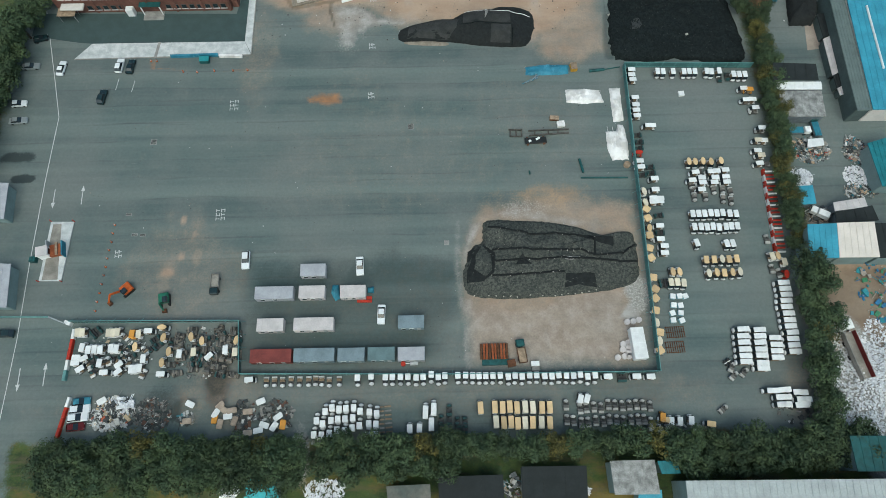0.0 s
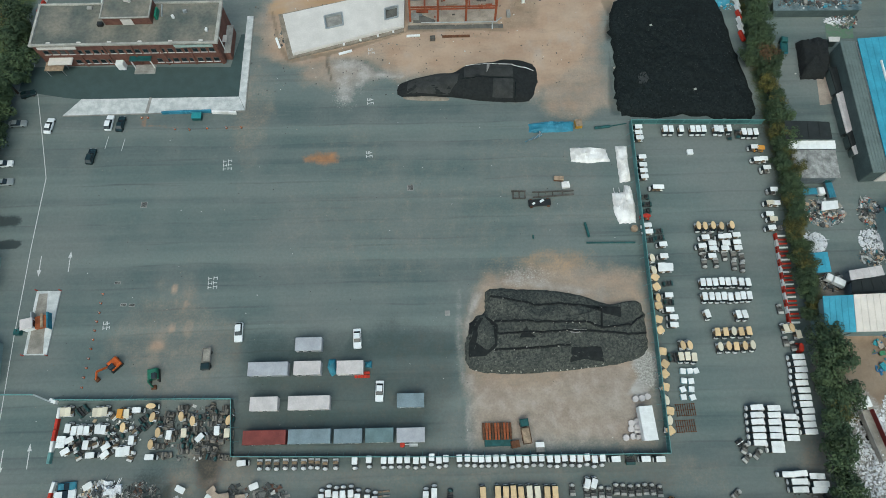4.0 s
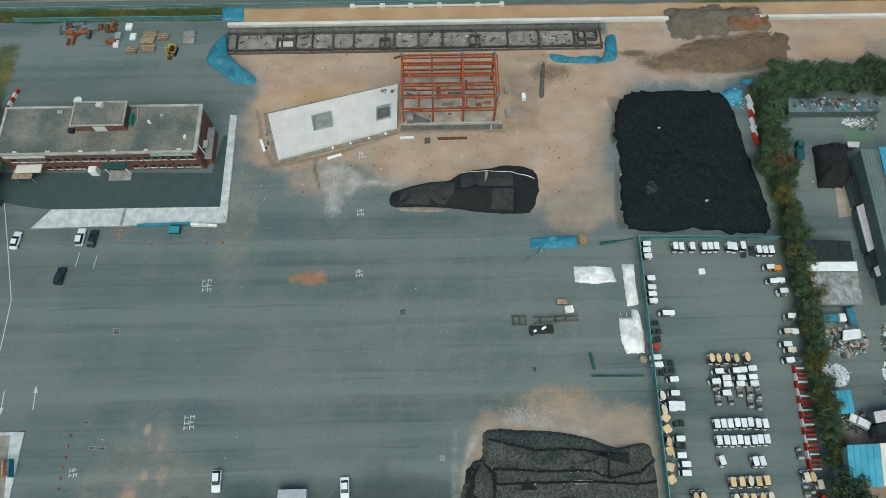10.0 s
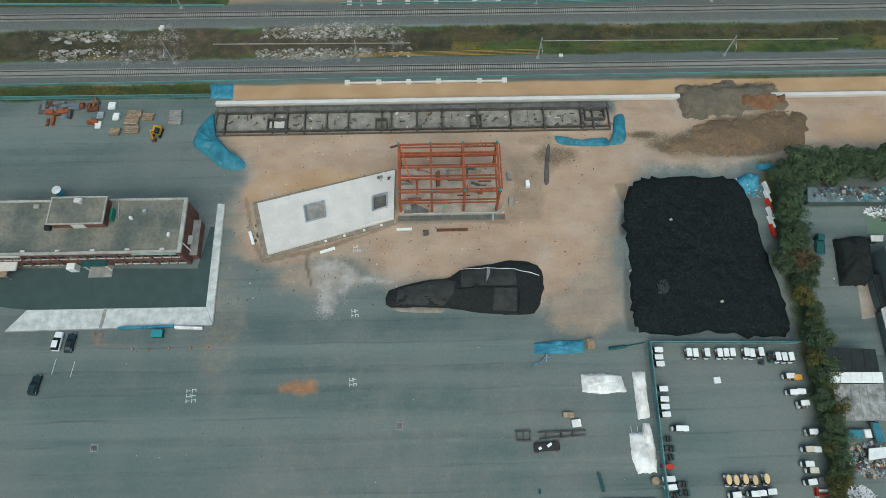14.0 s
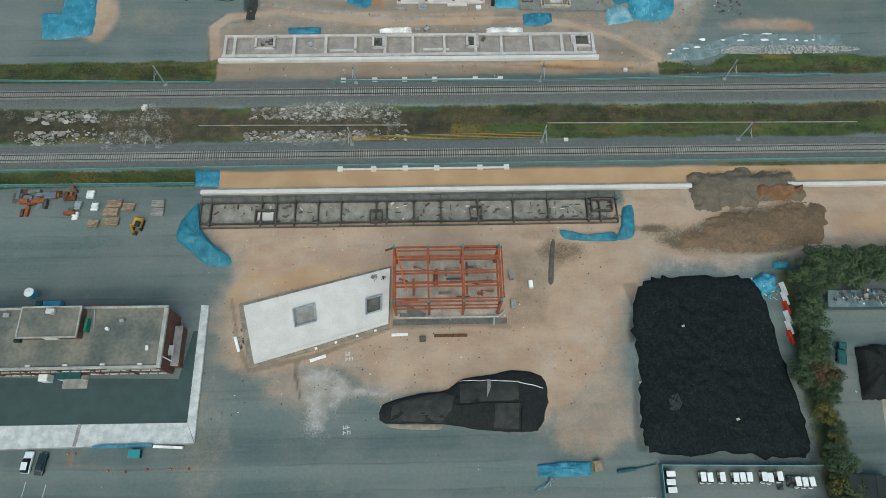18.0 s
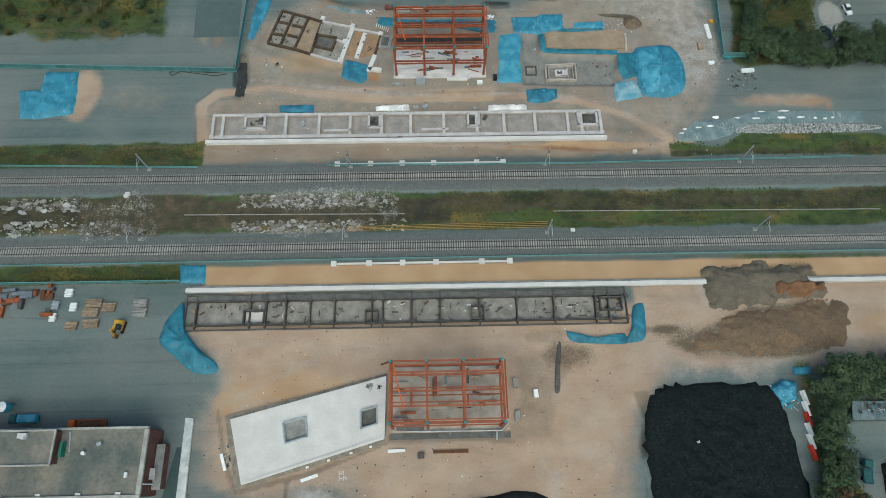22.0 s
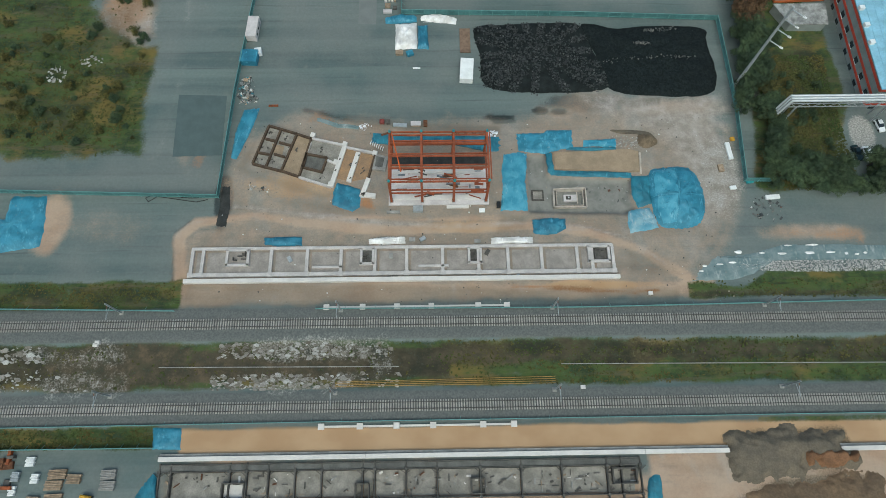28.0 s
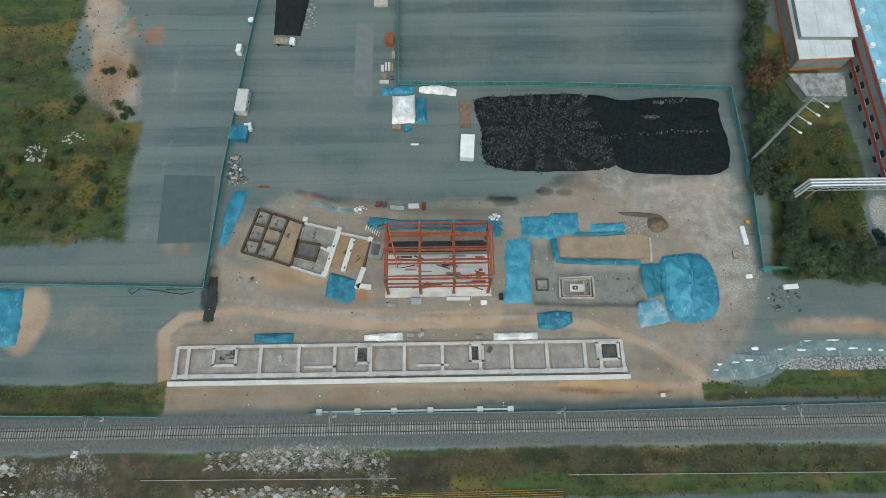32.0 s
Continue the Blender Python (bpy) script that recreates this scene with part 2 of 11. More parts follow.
def speckled(name, low, high, pale, size, amount):
    """Netting over coarse spoil: lumps of two tones with a scatter of pale ones."""
    m, nt, bs = nodes_of(name)
    lumps = noise_tex(nt, size, 4.0, rough=0.75)
    c = mixc(nt, ramp(nt, lumps, 0.38, 0.62), low, high)
    c = mixc(nt, ramp(nt, noise_tex(nt, 0.25, 4.0), 0.35, 0.7), c, mixc(nt, 0.5, c, low))
    c = mixc(nt, ramp(nt, noise_tex(nt, size * 1.7, 2.0, rough=0.6), 0.66 - amount, 0.72 - amount), c, pale)
    nt.links.new(c, bs.inputs["Base Color"])
    bs.inputs["Roughness"].default_value = 0.92
    bs.inputs["Specular IOR Level"].default_value = 0.1
    bp = node(nt, "ShaderNodeBump", {"Strength": 0.9, "Distance": 0.12, "Height": lumps})
    nt.links.new(bp.outputs[0], bs.inputs["Normal"])
    return m


NET_GREY = speckled("grey_dust_net", (0.034, 0.039, 0.036), (0.094, 0.096, 0.084), (0.17, 0.165, 0.145), 1.6, 0.0)
COAL = speckled("black_coal_fines", (0.0072, 0.0096, 0.0098), (0.0155, 0.0205, 0.0208), (0.034, 0.0385, 0.038), 1.3, -0.02)


def tarp_mat(name, low, high, pale, dust):
    """Creased sheeting: pale ridges and fold shade put into the colour, patches of dust."""
    m, nt, bs = nodes_of(name)
    crease = noise_tex(nt, 0.9, 5.0, (1.0, 0.35, 1.0), 0.65)
    c = mixc(nt, ramp(nt, noise_tex(nt, 0.35, 4.0), 0.35, 0.65), low, high)
    c = mixc(nt, ramp(nt, crease, 0.54, 0.72), c, pale)
    c = mixc(nt, ramp(nt, noise_tex(nt, 2.2, 4.0, (0.4, 1.0, 1.0), 0.7), 0.42, 0.3), c, mixc(nt, 0.6, c, low))
    c = mixc(nt, ramp(nt, noise_tex(nt, 0.5, 6.0, rough=0.7), 0.62, 0.74), c, mixc(nt, 0.6, c, dust))
    nt.links.new(c, bs.inputs["Base Color"])
    bs.inputs["Roughness"].default_value = 0.62
    bp = node(nt, "ShaderNodeBump", {"Strength": 0.9, "Distance": 0.15, "Height": crease})
    nt.links.new(bp.outputs[0], bs.inputs["Normal"])
    return m


BLUE_TARP = tarp_mat("blue_tarpaulin", (0.02, 0.14, 0.21), (0.045, 0.215, 0.31), (0.1, 0.3, 0.4), (0.3, 0.29, 0.27))
TEAL_TARP = tarp_mat("teal_netting", (0.015, 0.105, 0.15), (0.028, 0.17, 0.235), (0.05, 0.23, 0.3), (0.12, 0.16, 0.16))
WHITE_TARP = tarp_mat("white_tarpaulin", (0.52, 0.5, 0.48), (0.76, 0.745, 0.73), (0.84, 0.83, 0.82), (0.5, 0.46, 0.41))
BRICK = mat("red_brick_wall", (0.165, 0.078, 0.06), 0.9, var=0.35, scale=0.6)
ROOF_GREY = mat("weathered_roof_coating", (0.22, 0.2, 0.165), 0.9, var=0.4, scale=0.14, col2=(0.09, 0.105, 0.095))
GALV = mat("galvanised_steel", (0.42, 0.45, 0.46), 0.5, 0.4, var=0.25)
BLACK = mat("black_paint", (0.02, 0.022, 0.022), 0.5, var=0.3)
RUST_OR = mat("orange_rusted_steel", (0.34, 0.1, 0.04), 0.85, var=0.4, scale=1.2)
RUST = mat("rusty_steel", (0.16, 0.07, 0.035), 0.85, var=0.5, scale=1.5)
WOOD = mat("pale_timber", (0.43, 0.32, 0.22), 0.8, var=0.4, scale=1.2, rnd=0.3)
YELLOW = mat("yellow_machine_paint", (0.55, 0.3, 0.03), 0.5, var=0.3)
ORANGE = mat("orange_paint", (0.6, 0.12, 0.02), 0.55, var=0.3)
RED = mat("red_plastic", (0.5, 0.04, 0.02), 0.5, var=0.25, rnd=0.2)
BLUE_ROOF = mat("blue_roof_sheet", (0.075, 0.34, 0.46), 0.45, 0.1, var=0.25, scale=0.25)
WALL_TEAL = mat("grey_teal_cladding", (0.2, 0.27, 0.27), 0.6, var=0.2, scale=0.3)
PALE_BLUE = mat("pale_blue_plastic", (0.27, 0.5, 0.56), 0.5, var=0.15)
SANDY = mat("compacted_sand", (0.33, 0.25, 0.17), 0.95, var=0.25, scale=0.4)
BLUE_DARK = tarp_mat("dark_blue_tarpaulin", (0.015, 0.1, 0.16), (0.03, 0.17, 0.25), (0.08, 0.26, 0.36), (0.2, 0.2, 0.19))
BLUE_LIGHT = tarp_mat("light_blue_tarpaulin", (0.035, 0.2, 0.29), (0.075, 0.28, 0.38), (0.16, 0.37, 0.46), (0.36, 0.38, 0.37))
BLUE_FADED = tarp_mat("muddy_blue_tarpaulin", (0.08, 0.24, 0.32), (0.2, 0.33, 0.38), (0.42, 0.44, 0.44), (0.4, 0.36, 0.32))
DITCH = tarp_mat("grey_blue_ditch_lining", (0.1, 0.15, 0.155), (0.17, 0.215, 0.215), (0.28, 0.31, 0.3), (0.24, 0.22, 0.19))
PLY_PALE = mat("pale_plywood", (0.5, 0.44, 0.38), 0.8, var=0.25)
COAL_GREY = mat("dark_broken_rock", (0.024, 0.029, 0.029), 0.95, var=0.5, scale=0.5, bump=0.9, spec=0.08)
RUST_TAN = mat("tan_rust_mat", (0.24, 0.16, 0.11), 0.85, var=0.4, scale=0.7)
PALE_WHITE = mat("white_roof_membrane", (0.6, 0.62, 0.63), 0.6, var=0.2, scale=0.2)
SILVER = mat("silver_pipe_cladding", (0.55, 0.57, 0.58), 0.4, 0.5, var=0.15)


# ---- ground: one sheet to the horizon, with dirt, grass, gravel and stains ----
def value_noise(x, y, size, seed):
    rs = np.random.RandomState(seed)
    grid = rs.rand(256, 256)
    u, v = x / size, y / size
    i, j = np.floor(u).astype(int), np.floor(v).astype(int)
    fu, fv = u - i, v - j
    fu, fv = fu * fu * (3 - 2 * fu), fv * fv * (3 - 2 * fv)
    a = grid[i % 256, j % 256] * (1 - fu) + grid[(i + 1) % 256, j % 256] * fu
    b = grid[i % 256, (j + 1) % 256] * (1 - fu) + grid[(i + 1) % 256, (j + 1) % 256] * fu
    return a * (1 - fv) + b * fv


def fractal(x, y, size, seed):
    return sum(value_noise(x, y, size / 2 ** k, seed + k) * 0.5 ** (k + 1) for k in range(4)) / 0.9375 - 0.5


axis_x = np.concatenate([np.linspace(-3000, -140, 14)[:-1], np.arange(-140, 160, 0.6), np.linspace(160, 3000, 14)])
axis_y = np.concatenate([np.linspace(-3000, -50, 14)[:-1], np.arange(-50, 335, 0.6), np.linspace(335, 4000, 14)])
GX, GY = np.meshgrid(axis_x, axis_y)
NX, NY = len(axis_x), len(axis_y)
gx, gy = GX.ravel(), GY.ravel()
WARP = fractal(gx, gy, 9.0, 3)
WARP2 = fractal(gx, gy, 30.0, 11)


def area(poly, soft=1.0, ragged=4.0, strength=1.0):
    """How far each ground vertex lies inside a patch with a ragged, faded rim."""
    best = np.full(gx.shape, 1e9)
    inside = np.zeros(gx.shape, bool)
    n = len(poly)
    for k in range(n):
        (ax, ay), (bx, by) = poly[k], poly[(k + 1) % n]
        dx, dy = bx - ax, by - ay
        t = np.clip(((gx - ax) * dx + (gy - ay) * dy) / (dx * dx + dy * dy + 1e-9), 0, 1)
        best = np.minimum(best, np.hypot(gx - ax - t * dx, gy - ay - t * dy))
        if ay != by:
            cross = ((ay > gy) != (by > gy)) & (gx < (bx - ax) * (gy - ay) / (by - ay) + ax)
            inside ^= cross
    sd = np.where(inside, best, -best) + WARP * ragged + WARP2 * ragged * 0.5
    t = np.clip((sd + soft) / (2 * soft), 0, 1)
    return t * t * (3 - 2 * t) * strength


def strip(x0, y0, x1, y1, soft=0.4, ragged=1.0, strength=1.0):
    return area([(x0, y0), (x1, y0), (x1, y1), (x0, y1)], soft, ragged, strength)


def patch(cx, cy, rx, ry, soft=3.0, ragged=5.0, strength=1.0):
    d = 1 - np.hypot((gx - cx) / rx, (gy - cy) / ry)
    t = np.clip((d * min(rx, ry) + WARP * ragged + soft * 0.5) / soft, 0, 1)
    return t * t * (3 - 2 * t) * strength


def trail(pts, width, strength=1.0, soft=0.8):
    """A wheel track or ditch: a soft band along a bent line."""
    best = np.full(gx.shape, 1e9)
    for (ax, ay), (bx, by) in zip(pts[:-1], pts[1:]):
        dx, dy = bx - ax, by - ay
        t = np.clip(((gx - ax) * dx + (gy - ay) * dy) / (dx * dx + dy * dy + 1e-9), 0, 1)
        best = np.minimum(best, np.hypot(gx - ax - t * dx, gy - ay - t * dy))
    t = np.clip((width / 2 + soft / 2 + WARP * 1.2 - best) / soft, 0, 1)
    return t * t * (3 - 2 * t) * strength


def union(*ms):
    out = np.zeros(gx.shape)
    for m in ms:
        out = np.maximum(out, m)
    return out


SITE_S = [(-47.7, 155.0), (114.3, 151.7), (111.4, 141.5), (80.9, 138.2), (48.0, 134.3), (43.0, 121.2), (38.6, 110.3), (25.6, 104.0), (-6.2, 109.9), (-13.7, 115.4), (-33.6, 113.8), (-40.7, 117.4), (-42.7, 131.6), (-40.8, 139.0), (-48.2, 146.9)]
SITE_N = [(-41.6, 227.9), (-26.0, 235.7), (-4.0, 231.5), (23.3, 231.2), (43.0, 236.6), (72.4, 237.7), (76.3, 228.3), (75.9, 211.7), (68.2, 197.8), (60.6, 190.0), (52.6, 185.6), (-50.9, 188.8), (-52.9, 203.3), (-43.8, 206.7)]
PILE_RIM = [(10.1, 59.6), (28.2, 61.6), (44.6, 58.8), (45.4, 47.4), (44.8, 36.3), (42.3, 22.8), (6.3, 22.7), (5.1, 35.1), (5.3, 48.4)]
dirt = union(
    strip(46, 147.5, 135, 155.2, 1.0, 1.5, 0.85), area([(78, 134.5), (135, 134.5), (135, 152), (78, 150)], 2.0, 4.0, 0.6),
    patch(-8, 72, 42, 20, 22, 14, 0.24), patch(20, 80, 20, 14, 12, 12, 0.24),
    area([(-85.2, 292.9), (-77, 291.9), (-73.5, 280), (-69.5, 273), (-64.5, 264.5), (-62.3, 255.6), (-69.1, 253.6), (-77.9, 261.4), (-84.3, 276.6)], 3.0, 9.0, 0.8),
    patch(-55.2, 56.7, 0.7, 1.2, 1.0, 2, 0.8), patch(-57.2, 44.6, 1.6, 1.3, 2.0, 3, 0.8), patch(-52.3, 53.3, 0.6, 0.8, 1.0, 2, 0.7), patch(-51.1, 48.1, 1.0, 2.2, 1.5, 3, 0.5), patch(-54.7, 48.1, 0.6, 0.8, 1.0, 2, 0.7),
    area([(27.8, 119.1), (44.7, 128.5), (44, 110.8), (43.8, 99.5), (36.4, 96), (27.7, 98), (25.5, 103.6)], 4.0, 6.0, 0.62),
    patch(62.2, 234.8, 15, 4.5, 6, 5, 0.7), patch(47.0, 236.2, 10, 4, 5, 5, 0.5),    patch(-8.5, 30.4, 34, 16, 12, 12, 0.24), patch(2.8, 17.6, 70, 5, 5, 6, 0.3), patch(-18.0, 88.6, 16, 10, 10, 12, 0.22),
    area(SITE_S, 6.0, 8.0, 0.98), area(SITE_N, 3.5, 6.0, 0.57), trail([(-49.7, 188.8), (-51.7, 202.0), (-48.1, 205.3), (-35.6, 207.0), (-21.5, 204.6), (-3.7, 203.0), (15.4, 203.6), (26.9, 203.8), (39.5, 202.0), (50.5, 198.0), (60.2, 191.3)], 3.0, 0.95, 2.0), trail([(-26.6, 205.5), (-11.4, 206.3), (3.9, 205.7), (21.9, 205.9)], 1.5, 0.9, 1.5), trail([(59.4, 190.0), (69.7, 199.1), (74.3, 210.3), (75.6, 228.3), (62.3, 235.7), (42.8, 235.0), (23.2, 229.6)], 4.0, 0.62, 8.0), trail([(-36.6, 191.2), (-10.8, 189.0), (21.0, 188.9), (51.8, 189.0)], 2.0, 0.8, 2.0), area(PILE_RIM, 3.5, 3.0, 0.66),
    patch(-52.9, 45.2, 14, 13, 10, 14, 0.34), patch(-57.3, 44.2, 2.5, 4, 5, 9, 0.5), patch(-51.8, 54.4, 2.5, 6, 6, 10, 0.42),
    patch(-41.6, 101.8, 5, 16, 5, 6, 0.35), patch(-23.5, 110.3, 9, 5, 5, 7, 0.6),
    patch(-81.0, 206.4, 5, 8, 3, 3, 0.8), patch(-53.4, 226.5, 2.5, 9, 3, 3, 0.5), patch(-66.9, 204.9, 14, 5, 6, 6, 0.35),
    patch(-87.6, 113.0, 10, 4, 4, 5, 0.2), patch(40.5, 73.6, 6, 4, 5, 6, 0.25), patch(90.8, 201.6, 12, 2.5, 3, 3, 0.7),
    patch(-44.3, 18.7, 12, 6, 6, 8, 0.4), patch(88.9, 31.8, 12, 22, 5, 7, 0.9), patch(77.4, 9.4, 10, 20, 8, 7, 0.4),
    patch(98.7, 128.8, 12, 5, 5, 6, 0.25), strip(-52, 186.2, 66, 191.4, 1.5, 3.0, 0.78), patch(-73.0, 264.6, 9, 9, 6, 8, 0.5), patch(-68.3, 248.6, 4, 10, 4, 6, 0.5))
sand = union(
    strip(-46, 155.6, 135, 160.6, 0.5, 1.0, 1.0), patch(40.7, 189.6, 14, 1.2, 1.2, 1, 0.9),
    patch(-24.6, 134.2, 14, 3, 4, 5, 0.7), patch(-38.8, 131.5, 3, 3, 3, 3, 0.7), patch(23.4, 61.1, 14, 3, 4, 5, 0.5),
    patch(-27.2, 214.3, 12, 4, 4, 4, 0.6), patch(11.6, 203.9, 14, 1.5, 2, 2, 0.7), patch(101.8, 145.7, 9, 4, 4, 5, 0.6), patch(86.5, 27.0, 9, 16, 6, 6, 0.15))
brown = union(strip(-75, 169, -10, 177.4, 1.5, 5.0, 0.55), patch(15.8, 174.0, 16, 1.6, 2, 3, 0.5), patch(72.2, 175.1, 14, 1.0, 1.5, 3, 0.4), patch(77.6, 147.1, 12, 2.5, 3, 4, 0.55), patch(68.9, 139.6, 9, 1.2, 2, 3, 0.7), patch(52.2, 144.9, 5, 1.0, 1.5, 3, 0.8), patch(55.6, 143.9, 6, 2, 3, 3, 0.6),
              patch(31.2, 139.9, 5, 2.5, 3, 3, 0.6), patch(-3.5, 183.2, 40, 1.0, 1.5, 2, 0.6))
grass = union(
    # the strip below y 9.6 puts tree shade into the ground as dark weeds
    strip(-400, 168.4, 400, 178.0, 0.9, 2.0, 1.0), strip(-400, 157.0, -50.5, 161.3, 0.6, 1.8, 1.0), strip(-400, 185.6, -50.0, 191.6, 0.6, 2.2, 1.0), strip(-82, -12, 82, 9.6, 1.5, 3.0, 1.0),
    area([(59.8, 186.2), (71.8, 186.4), (79.7, 187), (85.9, 186.7), (110.8, 186.1), (112.6, 191.9), (88.8, 192.4), (78.5, 192.3), (72.3, 188.7), (65.4, 189.6), (60.2, 190)], 0.5, 1.5, 1.0), strip(104, 186.0, 400, 191.6, 0.5, 1.5, 1.0), strip(70, 160.4, 400, 161.4, 0.4, 0.8, 0.8),
    area([(-90.5, 222.1), (-75.6, 221.5), (-63.1, 222.4), (-62.9, 235.2), (-62.3, 250.1), (-62.5, 257.2), (-69.2, 254.1), (-77.3, 261.4), (-83.2, 274.9), (-84.2, 287.3), (-83.3, 294.8)] + [(-400, 420), (-400, 222)], 2.0, 7.0, 1.0),
    area([(80.2, 213.1), (82.7, 233.0), (84.5, 256.8), (89.5, 285.8), (106.2, 262.7), (107.2, 234.4), (96.6, 213.7), (83.5, 211.3)], 1.0, 2.0, 1.0),
    patch(-50.9, 1.3, 30, 8, 5, 6, 0.8), strip(78, 5, 82, 138, 1.5, 2.0, 0.8), strip(-190, 60, -101, 150, 2.0, 4.0, 0.9))
bare = np.clip(patch(-77.5, 268.1, 6, 7, 10, 14, 0.45), 0, 1)
grass = grass * (1 - bare)
dirt = np.maximum(dirt, bare * 0.75)
brown = np.maximum(brown, np.maximum(patch(-71.9, 272.4, 8, 7, 10, 14, 0.42), patch(-77.4, 259.7, 8, 7, 8, 12, 0.5)))
ballast = union(strip(-400, 161.4, 400, 167.8, 0.3, 0.5), strip(-400, 178.2, 400, 185.2, 0.3, 0.5))
white = union(
    patch(-27.5, 169.4, 13, 1.6, 2.5, 5, 0.5), patch(-24.2, 176.4, 13, 1.8, 2.5, 6, 0.45), patch(-5.8, 174.4, 2.0, 3.5, 2.5, 4, 0.35), patch(-77.5, 176.0, 10, 1.8, 3, 8, 0.4), patch(-77.4, 169.2, 12, 2.0, 3, 8, 0.35),
    patch(-20.5, 105.0, 4, 8, 5, 6, 0.32), patch(42.6, 37.7, 3, 5, 2, 3, 0.9), 
    patch(-67.3, 261.3, 4, 6, 4, 8, 0.3), patch(71.7, 217.6, 5, 10, 4, 5, 0.4), patch(84.4, 16.8, 7, 16, 1.5, 4, 1.0),
    patch(85.7, 248.0, 3, 14, 3, 4, 0.4), patch(108.4, 227.2, 3, 5, 1.5, 1, 0.9), patch(-26.9, 8.7, 2, 6, 3, 3, 0.7), patch(18.9, 57.8, 6, 3, 4, 4, 0.45))
dark = union(
    trail([(-51.7, 191.4), (-52.8, 203.1), (-49.7, 205.8), (-43.4, 206.2)], 0.8, 0.8, 0.8), trail([(-25.9, 234.8), (-17.6, 232.4), (-9.4, 229.9), (-5.3, 228.8)], 1.6, 0.8, 1.2), trail([(34.6, 203.7), (45.7, 200.1), (50.1, 195.3)], 3.0, 0.45, 3.0), patch(46.2, 194.1, 8, 3, 4, 5, 0.5), patch(-21.8, 209.9, 12, 3, 4, 6, 0.4), patch(-30.7, 193.7, 16, 2, 3, 5, 0.35), trail([(-34.9, 115.2), (-18.9, 119.0), (-5.6, 123.3), (18.2, 123.8)], 1.2, 0.55, 1.2), trail([(-38.3, 128.6), (-35.0, 115.9)], 1.4, 0.7, 1.0), trail([(-25.1, 113.7), (-24.0, 109.0)], 0.8, 0.9, 0.8), trail([(21.1, 139.4), (24.4, 130.2), (22.7, 124.5)], 3.0, 0.5, 3.0), trail([(-48.0, 145.0), (-6.3, 144.3), (45.2, 143.9)], 1.0, 0.35, 1.5),
   
    patch(45.5, 121.8, 2, 9, 2, 5, 0.8), patch(45.6, 121.2, 2, 14, 2, 6, 0.7),
    patch(-92.7, 67.6, 3, 1.2, 0.5, 1.5, 1.2), patch(-95.8, 73.1, 4, 1.8, 0.8, 2.5, 1.0), patch(-79.6, 142.8, 26, 4, 5, 8, 0.22), patch(-90.6, 138.5, 20, 3, 5, 8, 0.18),
    patch(-42.9, 209.5, 2.2, 7, 1.0, 1.2, 1.0), patch(21.3, 232.3, 3.5, 0.7, 0.6, 1.2, 1.0),
    patch(30.6, 234.2, 1.5, 0.6, 0.6, 1, 0.8), patch(35.7, 233.2, 2, 0.5, 0.6, 1, 0.8), patch(44.4, 236.6, 10, 2, 2, 3, 0.8), patch(-44.0, 20.9, 3, 6, 3, 2, 0.9), patch(-54.0, 16.7, 5, 5, 4, 3, 0.6),
    patch(19.5, 124.5, 4, 9, 4, 4, 0.6), patch(30.1, 195.6, 9, 2.5, 4, 4, 0.5), strip(70, 10, 82, 26, 2, 3, 0.25), patch(72.4, 94.3, 10, 3, 3, 4, 0.4))
